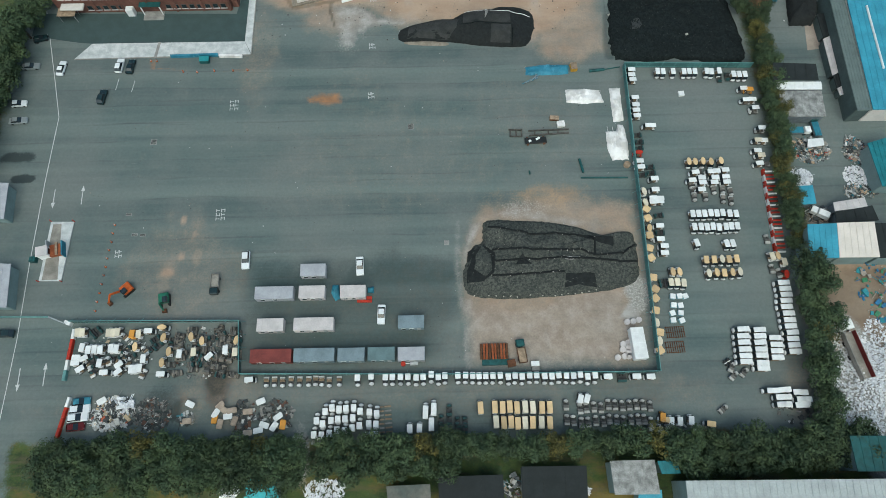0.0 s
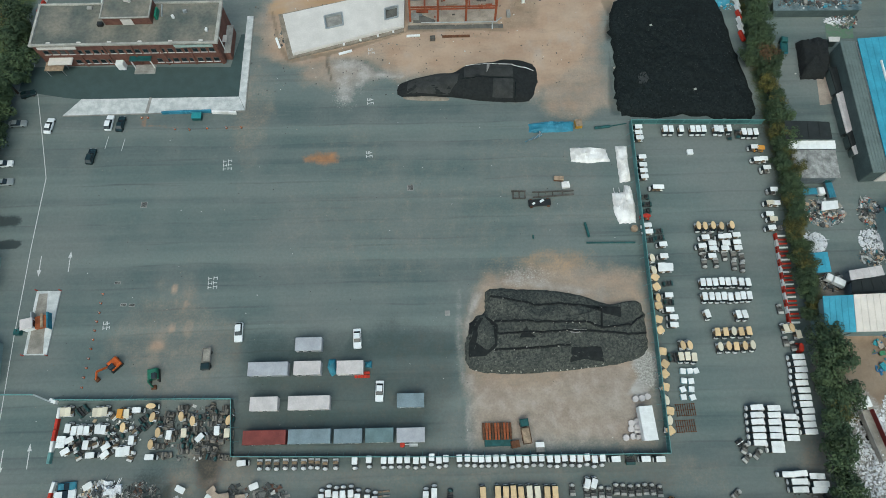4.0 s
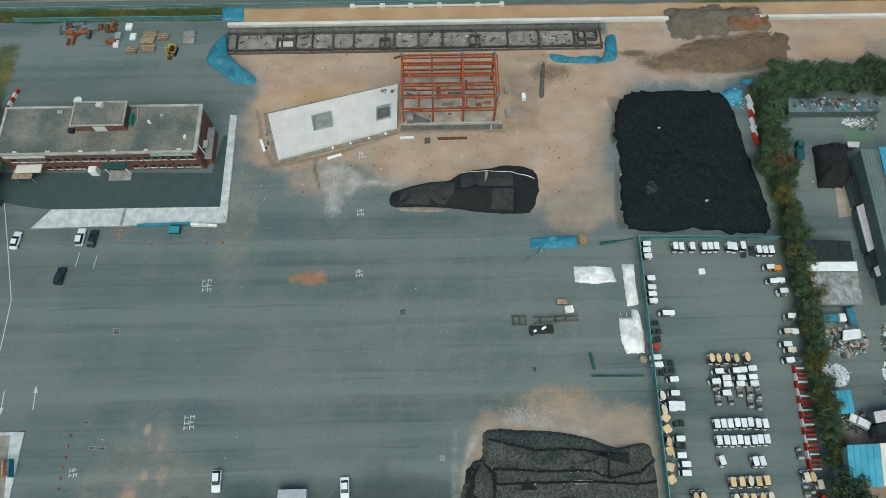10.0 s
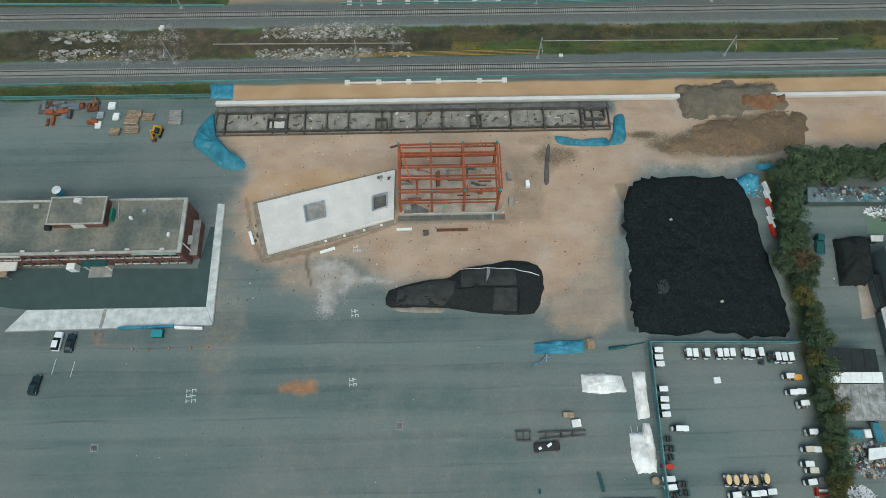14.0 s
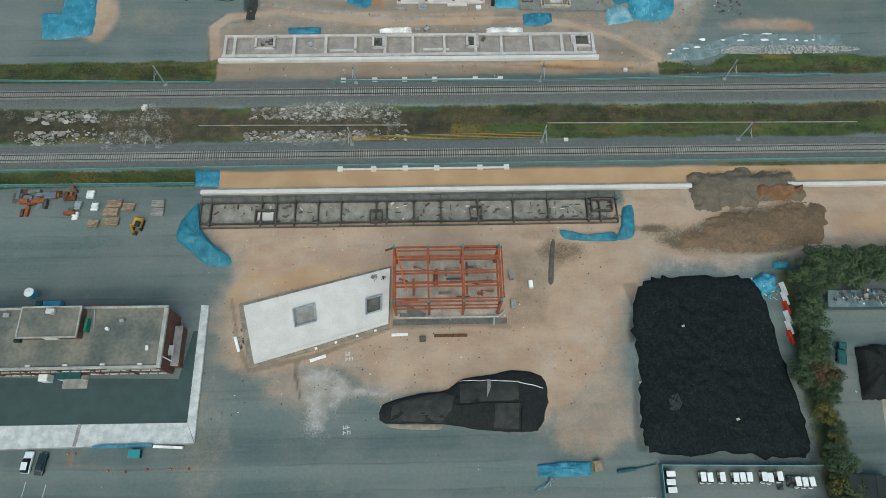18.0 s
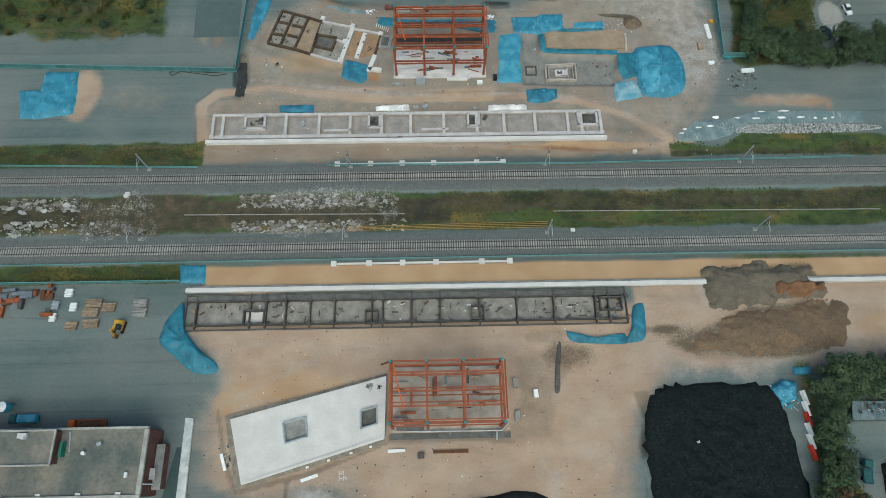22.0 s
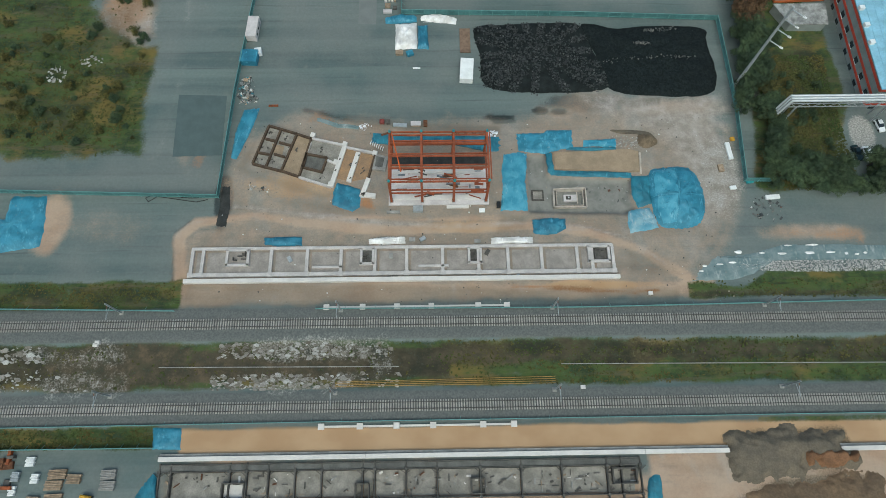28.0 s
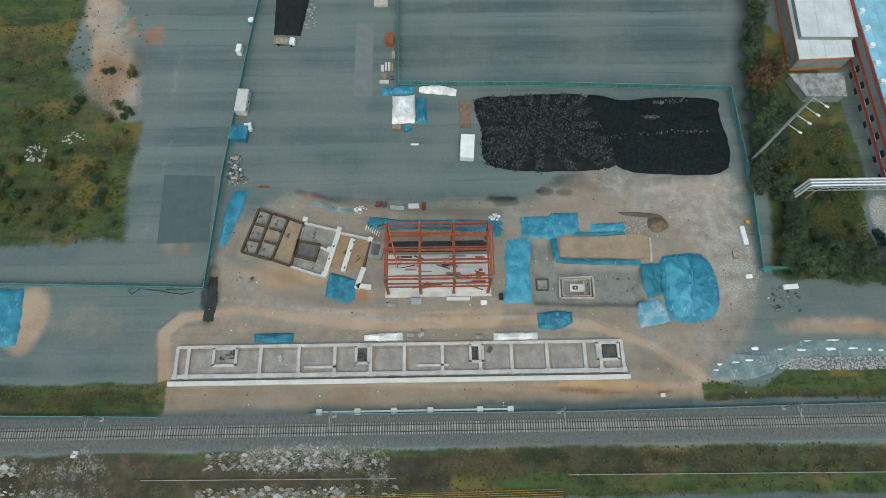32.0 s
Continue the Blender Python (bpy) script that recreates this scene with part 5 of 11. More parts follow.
# ---- earth tipped across the gap in the retaining wall ----
def bank(name, label, pts, h, material, rough, seed, slope):
    """Loose tipped earth: a gridded heap that thins out raggedly at its foot."""
    ring = smooth_outline(pts, 4)
    xs, ys = [p[0] for p in ring], [p[1] for p in ring]
    step = 0.3
    ax = np.arange(min(xs) - 1.5, max(xs) + 1.5, step)
    ay = np.arange(min(ys) - 1.5, max(ys) + 1.5, step)
    X, Y = (a.ravel() for a in np.meshgrid(ax, ay))
    best, inside = np.full(X.shape, 1e9), np.zeros(X.shape, bool)
    for p, q in zip(ring, ring[1:] + ring[:1]):
        dx, dy = q[0] - p[0], q[1] - p[1]
        t = np.clip(((X - p[0]) * dx + (Y - p[1]) * dy) / (dx * dx + dy * dy + 1e-9), 0, 1)
        best = np.minimum(best, np.hypot(X - p[0] - t * dx, Y - p[1] - t * dy))
        if p[1] != q[1]:
            inside ^= ((p[1] > Y) != (q[1] > Y)) & (X < dx * (Y - p[1]) / dy + p[0])
    d = np.where(inside, best, -best) + 2.6 * fractal(X, Y, 4.0, int(seed)) + 2.4 * fractal(X, Y, 1.3, int(seed) + 9)
    k = np.clip(d / slope, -0.3, 1)
    Z = np.where(k > 0, h * np.clip(k, 0, 1) ** 0.7, 0.5 * k) + rough * np.clip(k, 0, 1) * 2 * fractal(X, Y, 4.5, int(seed) + 3) + 0.03
    n = len(ax)
    fs = [(r * n + i, r * n + i + 1, (r + 1) * n + i + 1, (r + 1) * n + i) for r in range(len(ay) - 1) for i in range(n - 1)
          if max(d[r * n + i], d[r * n + i + 1], d[(r + 1) * n + i], d[(r + 1) * n + i + 1]) > -0.3]
    keep = sorted({v for f in fs for v in f})
    at = {v: i for i, v in enumerate(keep)}
    b = B().add([(X[v], Y[v], Z[v]) for v in keep], [tuple(at[v] for v in f) for f in fs])
    return tagged(part(name, b, material, smooth=True), label, "earth mound")


EARTH = mat("turned_brown_earth", (0.2, 0.135, 0.083), 0.95, var=0.45, scale=0.18, bump=0.7, spec=0.1, col2=(0.14, 0.102, 0.07))
EARTH_GREY = mat("wet_grey_brown_earth", (0.168, 0.138, 0.102), 0.95, var=0.4, scale=0.3, bump=0.7, spec=0.1, col2=(0.115, 0.1, 0.08))
bank("earth_mound", "broad mound of tipped brown earth", [(65.5, 147.1), (70.1, 148.5), (73.8, 147.6), (76.9, 148.5), (80.9, 149.4), (84.6, 150.5), (88.2, 149.5), (91.3, 149.7), (91.8, 146.3), (90.3, 142.2), (87.2, 141.0), (83.6, 140.4), (79.3, 140.3), (75.0, 139.9), (68.5, 140.2), (63.2, 139.9), (58.2, 140.7), (59.0, 142.6), (62.5, 143.7), (64.2, 145.2)], 1.0, EARTH, 0.5, 81.0, 3.0)
bank("earth_mound", "grey-brown earth mound filling the wall gap", [(63.0, 157.8), (65.2, 158.6), (70.2, 158.9), (75.2, 158.9), (82.0, 158.5), (86.4, 158.1), (86.2, 155.4), (88.2, 154.2), (87.3, 151.8), (82.5, 151.9), (77.8, 151.8), (76.6, 149.3), (70.4, 149.9), (64.5, 149.3), (62.6, 152.0), (62.5, 155.2)], 1.5, EARTH_GREY, 0.6, 83.0, 2.2)
bank("earth_mound", "small heap of orange subsoil on the mound", [(78.0, 154.8), (81.3, 155.1), (87.0, 154.5), (87.4, 153.0), (85.9, 152.0), (81.1, 152.3), (77.7, 152.3)], 2.2, mat("orange_subsoil", (0.24, 0.125, 0.065), 0.95, var=0.4, scale=0.4, bump=0.6), 0.4, 85.0, 1.0)


# ---- trees ----
LEAF = mat("tree_leaves", (0.098, 0.142, 0.06), 0.75, var=0.45, scale=0.3, bump=0, island=0.35, rnd=0.4, col2=(0.052, 0.09, 0.046))
LEAF_Y = mat("yellowing_leaves", (0.22, 0.19, 0.045), 0.7, var=0.5, scale=0.6, bump=0, island=0.5, rnd=0.3, col2=(0.06, 0.075, 0.025))
LEAF_R = mat("browning_leaves", (0.2, 0.115, 0.055), 0.7, var=0.5, scale=0.6, bump=0, island=0.5, rnd=0.2)
BARK = mat("tree_bark", (0.07, 0.055, 0.04), 0.9, var=0.4, scale=2)


def tree_meshes(seed, leafmat, n=2100):
    """Trunk with limbs, and a crown of leaf sprays round several boughs, about 3 m in radius and 7 m tall."""
    rs = random.Random(seed)
    tb = B().tube((0, 0, 0), (0.1, 0.05, 2.6), 0.2, 8, 0.13)
    boughs = []
    for k in range(15):
        a = k * 2.4 + rs.uniform(-0.4, 0.4)
        r = rs.uniform(0.3, 2.3)
        z = rs.uniform(2.8, 6.0) - r * 0.5
        boughs.append((r * math.cos(a), r * math.sin(a), z, rs.uniform(0.8, 1.35)))
        tb.tube((0.1, 0.05, rs.uniform(1.6, 2.6)), (r * math.cos(a), r * math.sin(a), z), 0.08, 5, 0.025)
    lb = B()
    for k in range(n):
        bx, by, bz, br = boughs[rs.randrange(15)]
        d = Vector((rs.gauss(0, 1), rs.gauss(0, 1), rs.gauss(0, 0.9))).normalized() * br * rs.uniform(0.55, 1.08)
        c = Vector((bx, by, bz)) + d
        s = rs.uniform(0.1, 0.23)
        nrm = (d.normalized() + Vector((rs.uniform(-0.6, 0.6), rs.uniform(-0.6, 0.6), rs.uniform(0.0, 0.9)))).normalized()
        u = nrm.orthogonal().normalized()
        v = nrm.cross(u)
        th = rs.uniform(0, 6.28)
        u, v = u * math.cos(th) + v * math.sin(th), v * math.cos(th) - u * math.sin(th)
        lb.add([tuple(c + u * s * 1.3), tuple(c + v * s * 0.7), tuple(c - u * s * 1.3), tuple(c - v * s * 0.7)], [(0, 1, 2, 3)])
    return mesh_of("trunk", tb, BARK), mesh_of("crown", lb, leafmat)


TREES = {"green": [tree_meshes(s, LEAF) for s in range(5)], "yellow": [tree_meshes(s + 10, LEAF_Y, 1700) for s in range(2)], "brown": [tree_meshes(30, LEAF_R)]}
tree_rs = random.Random(8)


def tree(x, y, size, kind="green", group="tree belt"):
    label = {"green": "dense dark green broadleaf tree", "yellow": "small tree with yellowing leaves", "brown": "tree with brown withered leaves"}[kind]
    if group == "field shrubs":
        s = part("shrub", tree_rs.choice(TREES[kind])[1], None)
        s.matrix_basis = pose(x, y, -2.0 * size, 0, 0, tree_rs.uniform(0, 360))
        s.scale = (size, size, size)
        return tagged(s, "low dark green shrub in the rough field" if kind == "green" else "low yellowing shrub in the rough field", "shrub", group)
    t = thing("tree", label, "tree", x, y, 0, tree_rs.uniform(0, 360), group)
    t.scale = (size, size, size * tree_rs.uniform(0.85, 1.1))
    tm, cm = tree_rs.choice(TREES[kind])
    part("trunk", tm, None, t)
    part("crown", cm, None, t)


def belt(ax, ay, bx, by, width, step, s0, s1, yellow=0.0, group="tree belt"):
    n = int(math.hypot(bx - ax, by - ay) / step)
    nx, ny = -(by - ay), bx - ax
    ln = math.hypot(nx, ny)
    for i in range(n + 1):
        k = i / max(1, n)
        o = tree_rs.uniform(-0.5, 0.5) * width
        tree(ax + (bx - ax) * k + nx / ln * o + tree_rs.uniform(-0.6, 0.6), ay + (by - ay) * k + ny / ln * o, tree_rs.uniform(s0, s1), "yellow" if tree_rs.random() < yellow else "green", group)
for k in range(3):
    belt(-74 + k, (8.6, 5.8, 3.4)[k], -27, (8.6, 5.8, 3.4)[k], 2.0, 3.4, 0.9, 1.25, 0.05, group="southern tree belt")
for k in range(2):
    belt(-21, (8.0, 4.6)[k], 1, (8.0, 4.6)[k], 1.6, 3.2, 0.9, 1.2, 0.1, group="southern tree belt")
    belt(45, (7.6, 4.4)[k], 80, (7.6, 4.4)[k], 1.8, 3.4, 0.9, 1.25, 0.08, group="southern tree belt")
belt(3, 7.7, 44, 7.7, 1.4, 3.0, 0.85, 1.1, 0.12, group="southern tree belt")
belt(73.7, 8.2, 76.5, 31.3, 3.0, 2.6, 0.9, 1.2, 0.05, group="eastern tree belt")
belt(77.6, 31.0, 77.5, 43.1, 4.0, 2.2, 1.1, 1.4, group="eastern tree belt")
belt(77.4, 47.3, 80.0, 96.8, 1.8, 2.1, 0.62, 0.85, 0.34, group="eastern tree belt")
belt(82.4, 118.6, 80.4, 86.6, 2.6, 1.9, 0.66, 0.9, 0.3, group="eastern tree belt")
belt(80.6, 85.1, 77.6, 55.8, 2.0, 2.2, 0.6, 0.85, 0.25, group="eastern tree belt")
belt(79.5, 104.4, 79.8, 113.6, 1.8, 2.4, 0.62, 0.85, 0.5, group="eastern tree belt")
belt(78.5, 110.5, 82.1, 132.0, 3.2, 2.0, 0.8, 1.1, group="eastern tree belt")
belt(84.2, 132.4, 110.4, 132.9, 2.0, 2.8, 0.95, 1.2, group="northern hedge trees")
tree(80.3, 111.2, 1.0, "brown", "eastern tree belt")
belt(-102.6, 68.2, -100.9, 104.9, 3.0, 3.2, 1.0, 1.5, group="western trees")
belt(-102.5, 88.8, -98.6, 109.9, 3.0, 3.0, 1.1, 1.5, group="western trees")
belt(-98.4, 111.0, -100.8, 127.0, 3.0, 3.0, 1.1, 1.5, group="western trees")
belt(86.6, 258.7, 82.5, 241.6, 3.0, 2.6, 0.8, 1.2, 0.05, group="factory hedge trees")
belt(90.5, 293.2, 83.7, 270.0, 3.0, 2.8, 0.8, 1.1, group="factory hedge trees")
belt(87.0, 234.2, 82.6, 213.0, 4.0, 2.6, 0.55, 0.85, 0.1, group="factory hedge trees")
belt(92.2, 212.7, 108.7, 211.8, 2.0, 2.6, 0.6, 0.8, group="factory hedge trees")
belt(107.1, 217.1, 108.3, 212.7, 2.0, 3.0, 0.9, 1.1, group="factory hedge trees")
tree(86.0, 259.6, 1.3, "brown", "factory hedge trees")
tree(87.4, 264.1, 1.4, "brown", "factory hedge trees")
tree(84.2, 261.6, 1.2, "brown", "factory hedge trees")
belt(86.1, 265.9, 80.7, 234.1, 3.0, 2.6, 0.8, 1.1, 0.1, group="factory hedge trees")
belt(88.1, 252.5, 85.6, 232.6, 4.0, 2.8, 0.7, 1.05, 0.05, group="factory hedge trees")
belt(86.2, 213.6, 101.0, 213.4, 2.4, 1.9, 0.8, 1.05, group="factory hedge trees")
belt(87.4, 217.0, 100.4, 216.6, 2.4, 2.2, 0.75, 1.0, 0.05, group="factory hedge trees")
belt(85.4, 216.0, 86.4, 234.0, 2.2, 2.2, 0.7, 0.95, 0.05, group="factory hedge trees")
belt(106.6, 213.6, 119.0, 213.2, 2.4, 2.1, 0.9, 1.2, group="factory hedge trees")
belt(107.4, 217.6, 119.0, 217.4, 2.4, 2.4, 0.85, 1.15, 0.05, group="factory hedge trees")
belt(84.0, 134.6, 120.0, 136.0, 1.6, 2.2, 0.95, 1.25, group="northern hedge trees")
belt(111.5, 132.6, 120.0, 133.2, 1.8, 2.4, 0.95, 1.2, group="northern hedge trees")
shrub_rs = random.Random(31)
for k in range(95):
    x, y = shrub_rs.uniform(-122, -66), shrub_rs.triangular(222, 275, 228)
    tree(x, y, shrub_rs.uniform(0.22, 0.62), shrub_rs.choice(("green", "green", "yellow", "yellow")), "field shrubs")
for k in range(22):
    tree(shrub_rs.uniform(88, 101), shrub_rs.uniform(214, 245), shrub_rs.uniform(0.25, 0.5), "green", "field shrubs")


# ---- golf carts ----
SEAT = mat("tan_vinyl_seat", (0.3, 0.22, 0.14), 0.6, var=0.3, rnd=0.3)
WRECK = mat("dusty_brown_cart_frame", (0.34, 0.3, 0.25), 0.8, var=0.5, rnd=0.5, col2=(0.16, 0.15, 0.13))
SEAT_GREY = mat("grey_vinyl_seat", (0.24, 0.23, 0.21), 0.7, var=0.3, rnd=0.5)
SEAT_DARK = mat("dark_vinyl_seat", (0.05, 0.05, 0.05), 0.6, var=0.3)
BODY_WHITE = mat("white_cart_body", (0.74, 0.75, 0.75), 0.45, var=0.18, rnd=0.25)
BODY_GREY = mat("grey_cart_body", (0.6, 0.6, 0.57), 0.5, var=0.3, rnd=0.4)
BODY_TEAL = mat("dark_teal_cart_body", (0.03, 0.09, 0.09), 0.5, var=0.3, rnd=0.3)
BODY_ORANGE = mat("orange_cart_body", (0.65, 0.3, 0.05), 0.5, var=0.2)
IVORY = mat("ivory_roof", (0.74, 0.67, 0.52), 0.5, var=0.15, rnd=0.2)
TAN_ROOF = mat("weathered_tan_roof_panel", (0.5, 0.4, 0.31), 0.7, var=0.3, rnd=0.3)
GEAR = mat("dusty_black_plastic", (0.085, 0.085, 0.08), 0.7, var=0.4)
cart_rs = random.Random(12)


def oval(lx, ly, n=14, petals=0):
    return [(lx / 2 * (1 + (0.13 * math.cos(petals * 2 * math.pi * i / n) if petals else 0)) * math.cos(2 * math.pi * i / n),
             ly / 2 * (1 + (0.13 * math.cos(petals * 2 * math.pi * i / n) if petals else 0)) * math.sin(2 * math.pi * i / n)) for i in range(n)]


def rounded(lx, ly, r=0.15):
    out = []
    for cx, cy, a0 in ((1, 1, 0), (-1, 1, 90), (-1, -1, 180), (1, -1, 270)):
        for a in (0, 45, 90):
            out.append((cx * (lx / 2 - r) + r * math.cos(radians(a0 + a)), cy * (ly / 2 - r) + r * math.sin(radians(a0 + a))))
    return out


def make_cart(label, length=2.4, roof="rect", roof_mat=None, body=None, seat=None, rows=1, hood=0.6, roof_len=1.9):
    """A golf cart with its nose towards +x."""
    kind = "stripped_cart" if not roof else "passenger_cart" if length > 2.8 else "golf_cart"
    t = thing(kind, label, "golf cart", 0, 0, -50, group={"stripped_cart": "stripped golf carts", "passenger_cart": "long passenger carts", "golf_cart": "roofed golf carts"}[kind])
    w = 1.18
    t.scale = (0.92, 0.92, 0.9)
    under = B().prism(rounded(length, w), 0.22, 0.42)
    part("front_cowl", B().prism([(p[0] * hood + length / 2 - hood / 2, p[1]) for p in oval(1.0, w * 0.98, 12)], 0.42, 0.95, 0.3), body or BODY_WHITE, t)
    part("rear_body", B().box(-length / 2 + 0.35, 0, 0.42, 0.65, w * 0.96, 0.4, ch=0.08), body or BODY_WHITE, t)
    for k in range(rows):
        x = -length * 0.16 + 0.05 - k * -0.85 - (rows - 1) * 0.35
        part("seat", B().box(x, 0, 0.42, 0.5, w * 0.9, 0.38, ch=0.06).box(x - 0.27, 0, 0.7, 0.12, w * 0.9, 0.5, ch=0.03), seat or SEAT, t)
    for x in (-length / 2 + 0.4, length / 2 - 0.42):
        for y in (-w / 2 + 0.1, w / 2 - 0.1):
            under.wheel(x, y, 0.23, 0.23, 0.2)
    part("running_gear", under, GEAR, t)
    if roof:
        rl = roof_len
        cx = -length / 2 + rl / 2
        outline = {"rect": rounded(rl, w * 1.0, 0.14), "oval": oval(rl * 1.1, w), "petal": oval(1.9, 1.9, 24, 4)}[roof]
        rf = part("roof", B().prism([(p[0] + cx, p[1]) for p in outline], 1.78, 1.9, 0.07), roof_mat or WHITE, t)
        cage = B()
        for x in (cx - rl / 2 + 0.15, cx + rl / 2 - 0.15):
            for y in (-w / 2 + 0.12, w / 2 - 0.12):
                cage.beam((x, y, 0.4), (x, y, 1.78), 0.05, 0.05)
        part("roof_frame", cage, BLACK, t)
        if roof != "petal":
            a, b = cx + rl / 2 - 0.06, cx + rl / 2 + 0.26
            part("windscreen", B().add([(a, -w / 2 + 0.08, 1.8), (b, -w / 2 + 0.08, 0.95), (b, w / 2 - 0.08, 0.95), (a, w / 2 - 0.08, 1.8), (a - 0.03, -w / 2 + 0.08, 1.8), (b - 0.03, -w / 2 + 0.08, 0.95), (b - 0.03, w / 2 - 0.08, 0.95), (a - 0.03, w / 2 - 0.08, 1.8)], [(0, 1, 2, 3), (7, 6, 5, 4), (0, 4, 5, 1), (1, 5, 6, 2), (2, 6, 7, 3), (3, 7, 4, 0)]), GLASS, t)
    else:
        part("steering_wheel", B().tube((0.35, 0.25, 0.95), (0.28, 0.25, 1.02), 0.17, 10), BLACK, t)
    return t


CARTS = {
    "white": make_cart("white two-seat golf cart with flat white roof"),
    "front": make_cart("white golf cart with rounded white cowl and roof", 2.5, hood=0.75, roof_len=1.45),
    "tan": make_cart("roofless golf cart with tan seat and white cowl", 2.3, None, hood=0.8),
    "five": make_cart("white five-seat golf cart with long roof", 3.5, rows=3, hood=0.6, roof_len=2.75),
    "ivory5": make_cart("ivory five-seat golf cart with long cream roof", 3.0, "rect", CREAM, rows=2, hood=0.45, roof_len=2.6),
    "pale5": make_cart("pale five-seat golf cart with long ivory roof", 3.0, "rect", IVORY, rows=2, hood=0.45, roof_len=2.6),
    "ivory": make_cart("golf cart with pale ivory roof", 2.4, "rect", IVORY),
    "cream": make_cart("golf cart with cream-yellow roof", 2.4, "rect", CREAM),
    "oval": make_cart("golf cart with oval cream roof", 2.4, "oval", CREAM),
    "oval_white": make_cart("golf cart with oval white roof", 2.4, "oval", IVORY),
    "petal": make_cart("golf cart under a flower-shaped cream canopy", 2.2, "petal", CREAM),
    "grey": make_cart("stripped grey golf cart without a roof", 2.4, None, None, BODY_GREY, SEAT_GREY, 1, 0.75),
    "dark": make_cart("dark teal golf cart without a roof", 2.4, None, None, BODY_TEAL, SEAT_DARK, 1, 0.7),
    "orange": make_cart("orange golf cart with flat roof", 2.3, "rect", BODY_ORANGE, BODY_ORANGE),
    "wreck": make_cart("rusty stripped golf cart chassis without body panels", 2.3, None, None, WRECK, SEAT_GREY, 1, 0.5),
    "red": make_cart("red golf cart with white roof", 2.3, "oval", RED, RED),
}


def carts(kind, places, yaw, jitter=3.0):
    for x, y in places:
        copy_thing(CARTS[kind], pose(x, y, 0, 0, 0, yaw + cart_rs.uniform(-jitter, jitter)))


# row along the southern fence
carts("tan", [(-34.1, 21.0), (-32.5, 21.0), (-30.9, 20.9), (-29.2, 21.0), (-27.5, 20.9), (-25.7, 20.9), (-24.3, 21.0), (-23.1, 20.9), (-21.6, 20.7), (-19.6, 20.8)], -90)
carts("front", [(-15.9, 20.8), (-13.2, 21.0), (-10.4, 20.8), (-9.0, 20.8), (-7.4, 20.8), (-5.9, 20.8), (-4.3, 20.6), (-2.9, 20.7), (-1.3, 21.1), (0.1, 20.6), (1.4, 20.8)], -90)
carts("white", [(-37.1, 21.4)], 5)
carts("front", [(4.0, 20.8), (5.5, 20.8), (6.9, 20.7), (8.2, 20.6), (9.5, 20.6), (10.9, 20.6), (12.4, 20.6), (14.0, 20.3), (15.3, 20.5), (16.7, 20.3), (18.2, 20.5), (19.6, 20.5)], -90)
carts("front", [(21.2, 20.3), (22.6, 20.2), (24.0, 20.4), (25.5, 20.3), (26.9, 20.2), (28.3, 20.4), (29.7, 20.0), (31.2, 20.2)], -90)
carts("white", [(33.5, 20.4), (39.2, 20.3), (42.0, 20.2)], 180)
carts("dark", [(36.4, 20.4), (37.1, 20.4)], 90)
# block of carts facing the yard
carts("front", [(-23.6, 13.7), (-24.0, 11.1), (-22.0, 15.4), (-22.4, 13.1), (-22.5, 11.0), (-20.7, 16.1), (-20.8, 13.7), (-21.0, 11.3), (-19.3, 15.8), (-19.5, 13.9), (-19.6, 11.9), (-18.0, 15.9), (-18.1, 13.9), (-18.1, 11.7)], 90)
carts("front", [(-16.5, 16.0), (-16.6, 14.1), (-16.7, 12.2), (-15.2, 15.3), (-15.3, 12.6), (-13.4, 15.1), (-13.5, 12.9), (-13.6, 10.8), (-12.0, 14.8), (-12.1, 12.8), (-12.2, 10.8)], 90)
carts("five", [(-2.5, 14.7), (-0.9, 15.2), (-1.4, 12.4)], 90)
carts("white", [(-5.6, 11.5), (-3.7, 11.6)], 90)
carts("dark", [(0.5, 12.8), (0.4, 11.5), (2.1, 14.8), (2.1, 13.0)], 90)
carts("dark", [(3.7, 12.4), (5.1, 12.4), (3.6, 11.4), (5.1, 11.3)], 90)
carts("ivory5", [(8.2, 15.1), (11.0, 15.2), (12.5, 15.1), (13.9, 15.2), (15.3, 15.0), (20.2, 14.9), (21.7, 14.9), (12.6, 12.2), (14.0, 12.3), (15.3, 12.0), (18.2, 12.1), (21.5, 12.0)], 90, 2)
carts("pale5", [(16.9, 15.1), (18.4, 15.0), (11.1, 12.4), (16.7, 12.1), (19.9, 12.1)], 90, 2)
carts("grey", [(25.1, 15.2), (27.8, 14.4), (29.0, 14.6), (30.5, 14.7), (31.9, 14.5), (33.4, 15.1), (34.7, 15.0), (36.1, 14.8), (37.5, 14.9), (38.9, 15.0), (40.2, 14.9), (41.6, 14.6)], 90, 4)
carts("grey", [(25.0, 12.4), (26.3, 12.2), (27.8, 11.8), (29.1, 11.8), (30.6, 12.1), (32.1, 11.9), (33.3, 12.3), (34.7, 12.1), (36.0, 11.9), (37.5, 12.1), (38.9, 12.2), (40.1, 12.1), (41.3, 11.5)], 90, 4)
carts("white", [(27.9, 16.4), (29.2, 16.4)], 70)
carts("orange", [(43.5, 12.5)], 80)
carts("grey", [(55.9, 13.7), (59.1, 21.8), (59.2, 20.1), (61.4, 20.7)], 40, 20)
carts("white", [(45.0, 11.7), (46.7, 11.7), (48.9, 11.8)], 80)
carts("cream", [(52.4, 10.9), (43.7, 11.9)], 170)
carts("oval_white", [(41.0, 10.2), (42.6, 10.1), (44.0, 10.0)], 60, 30)
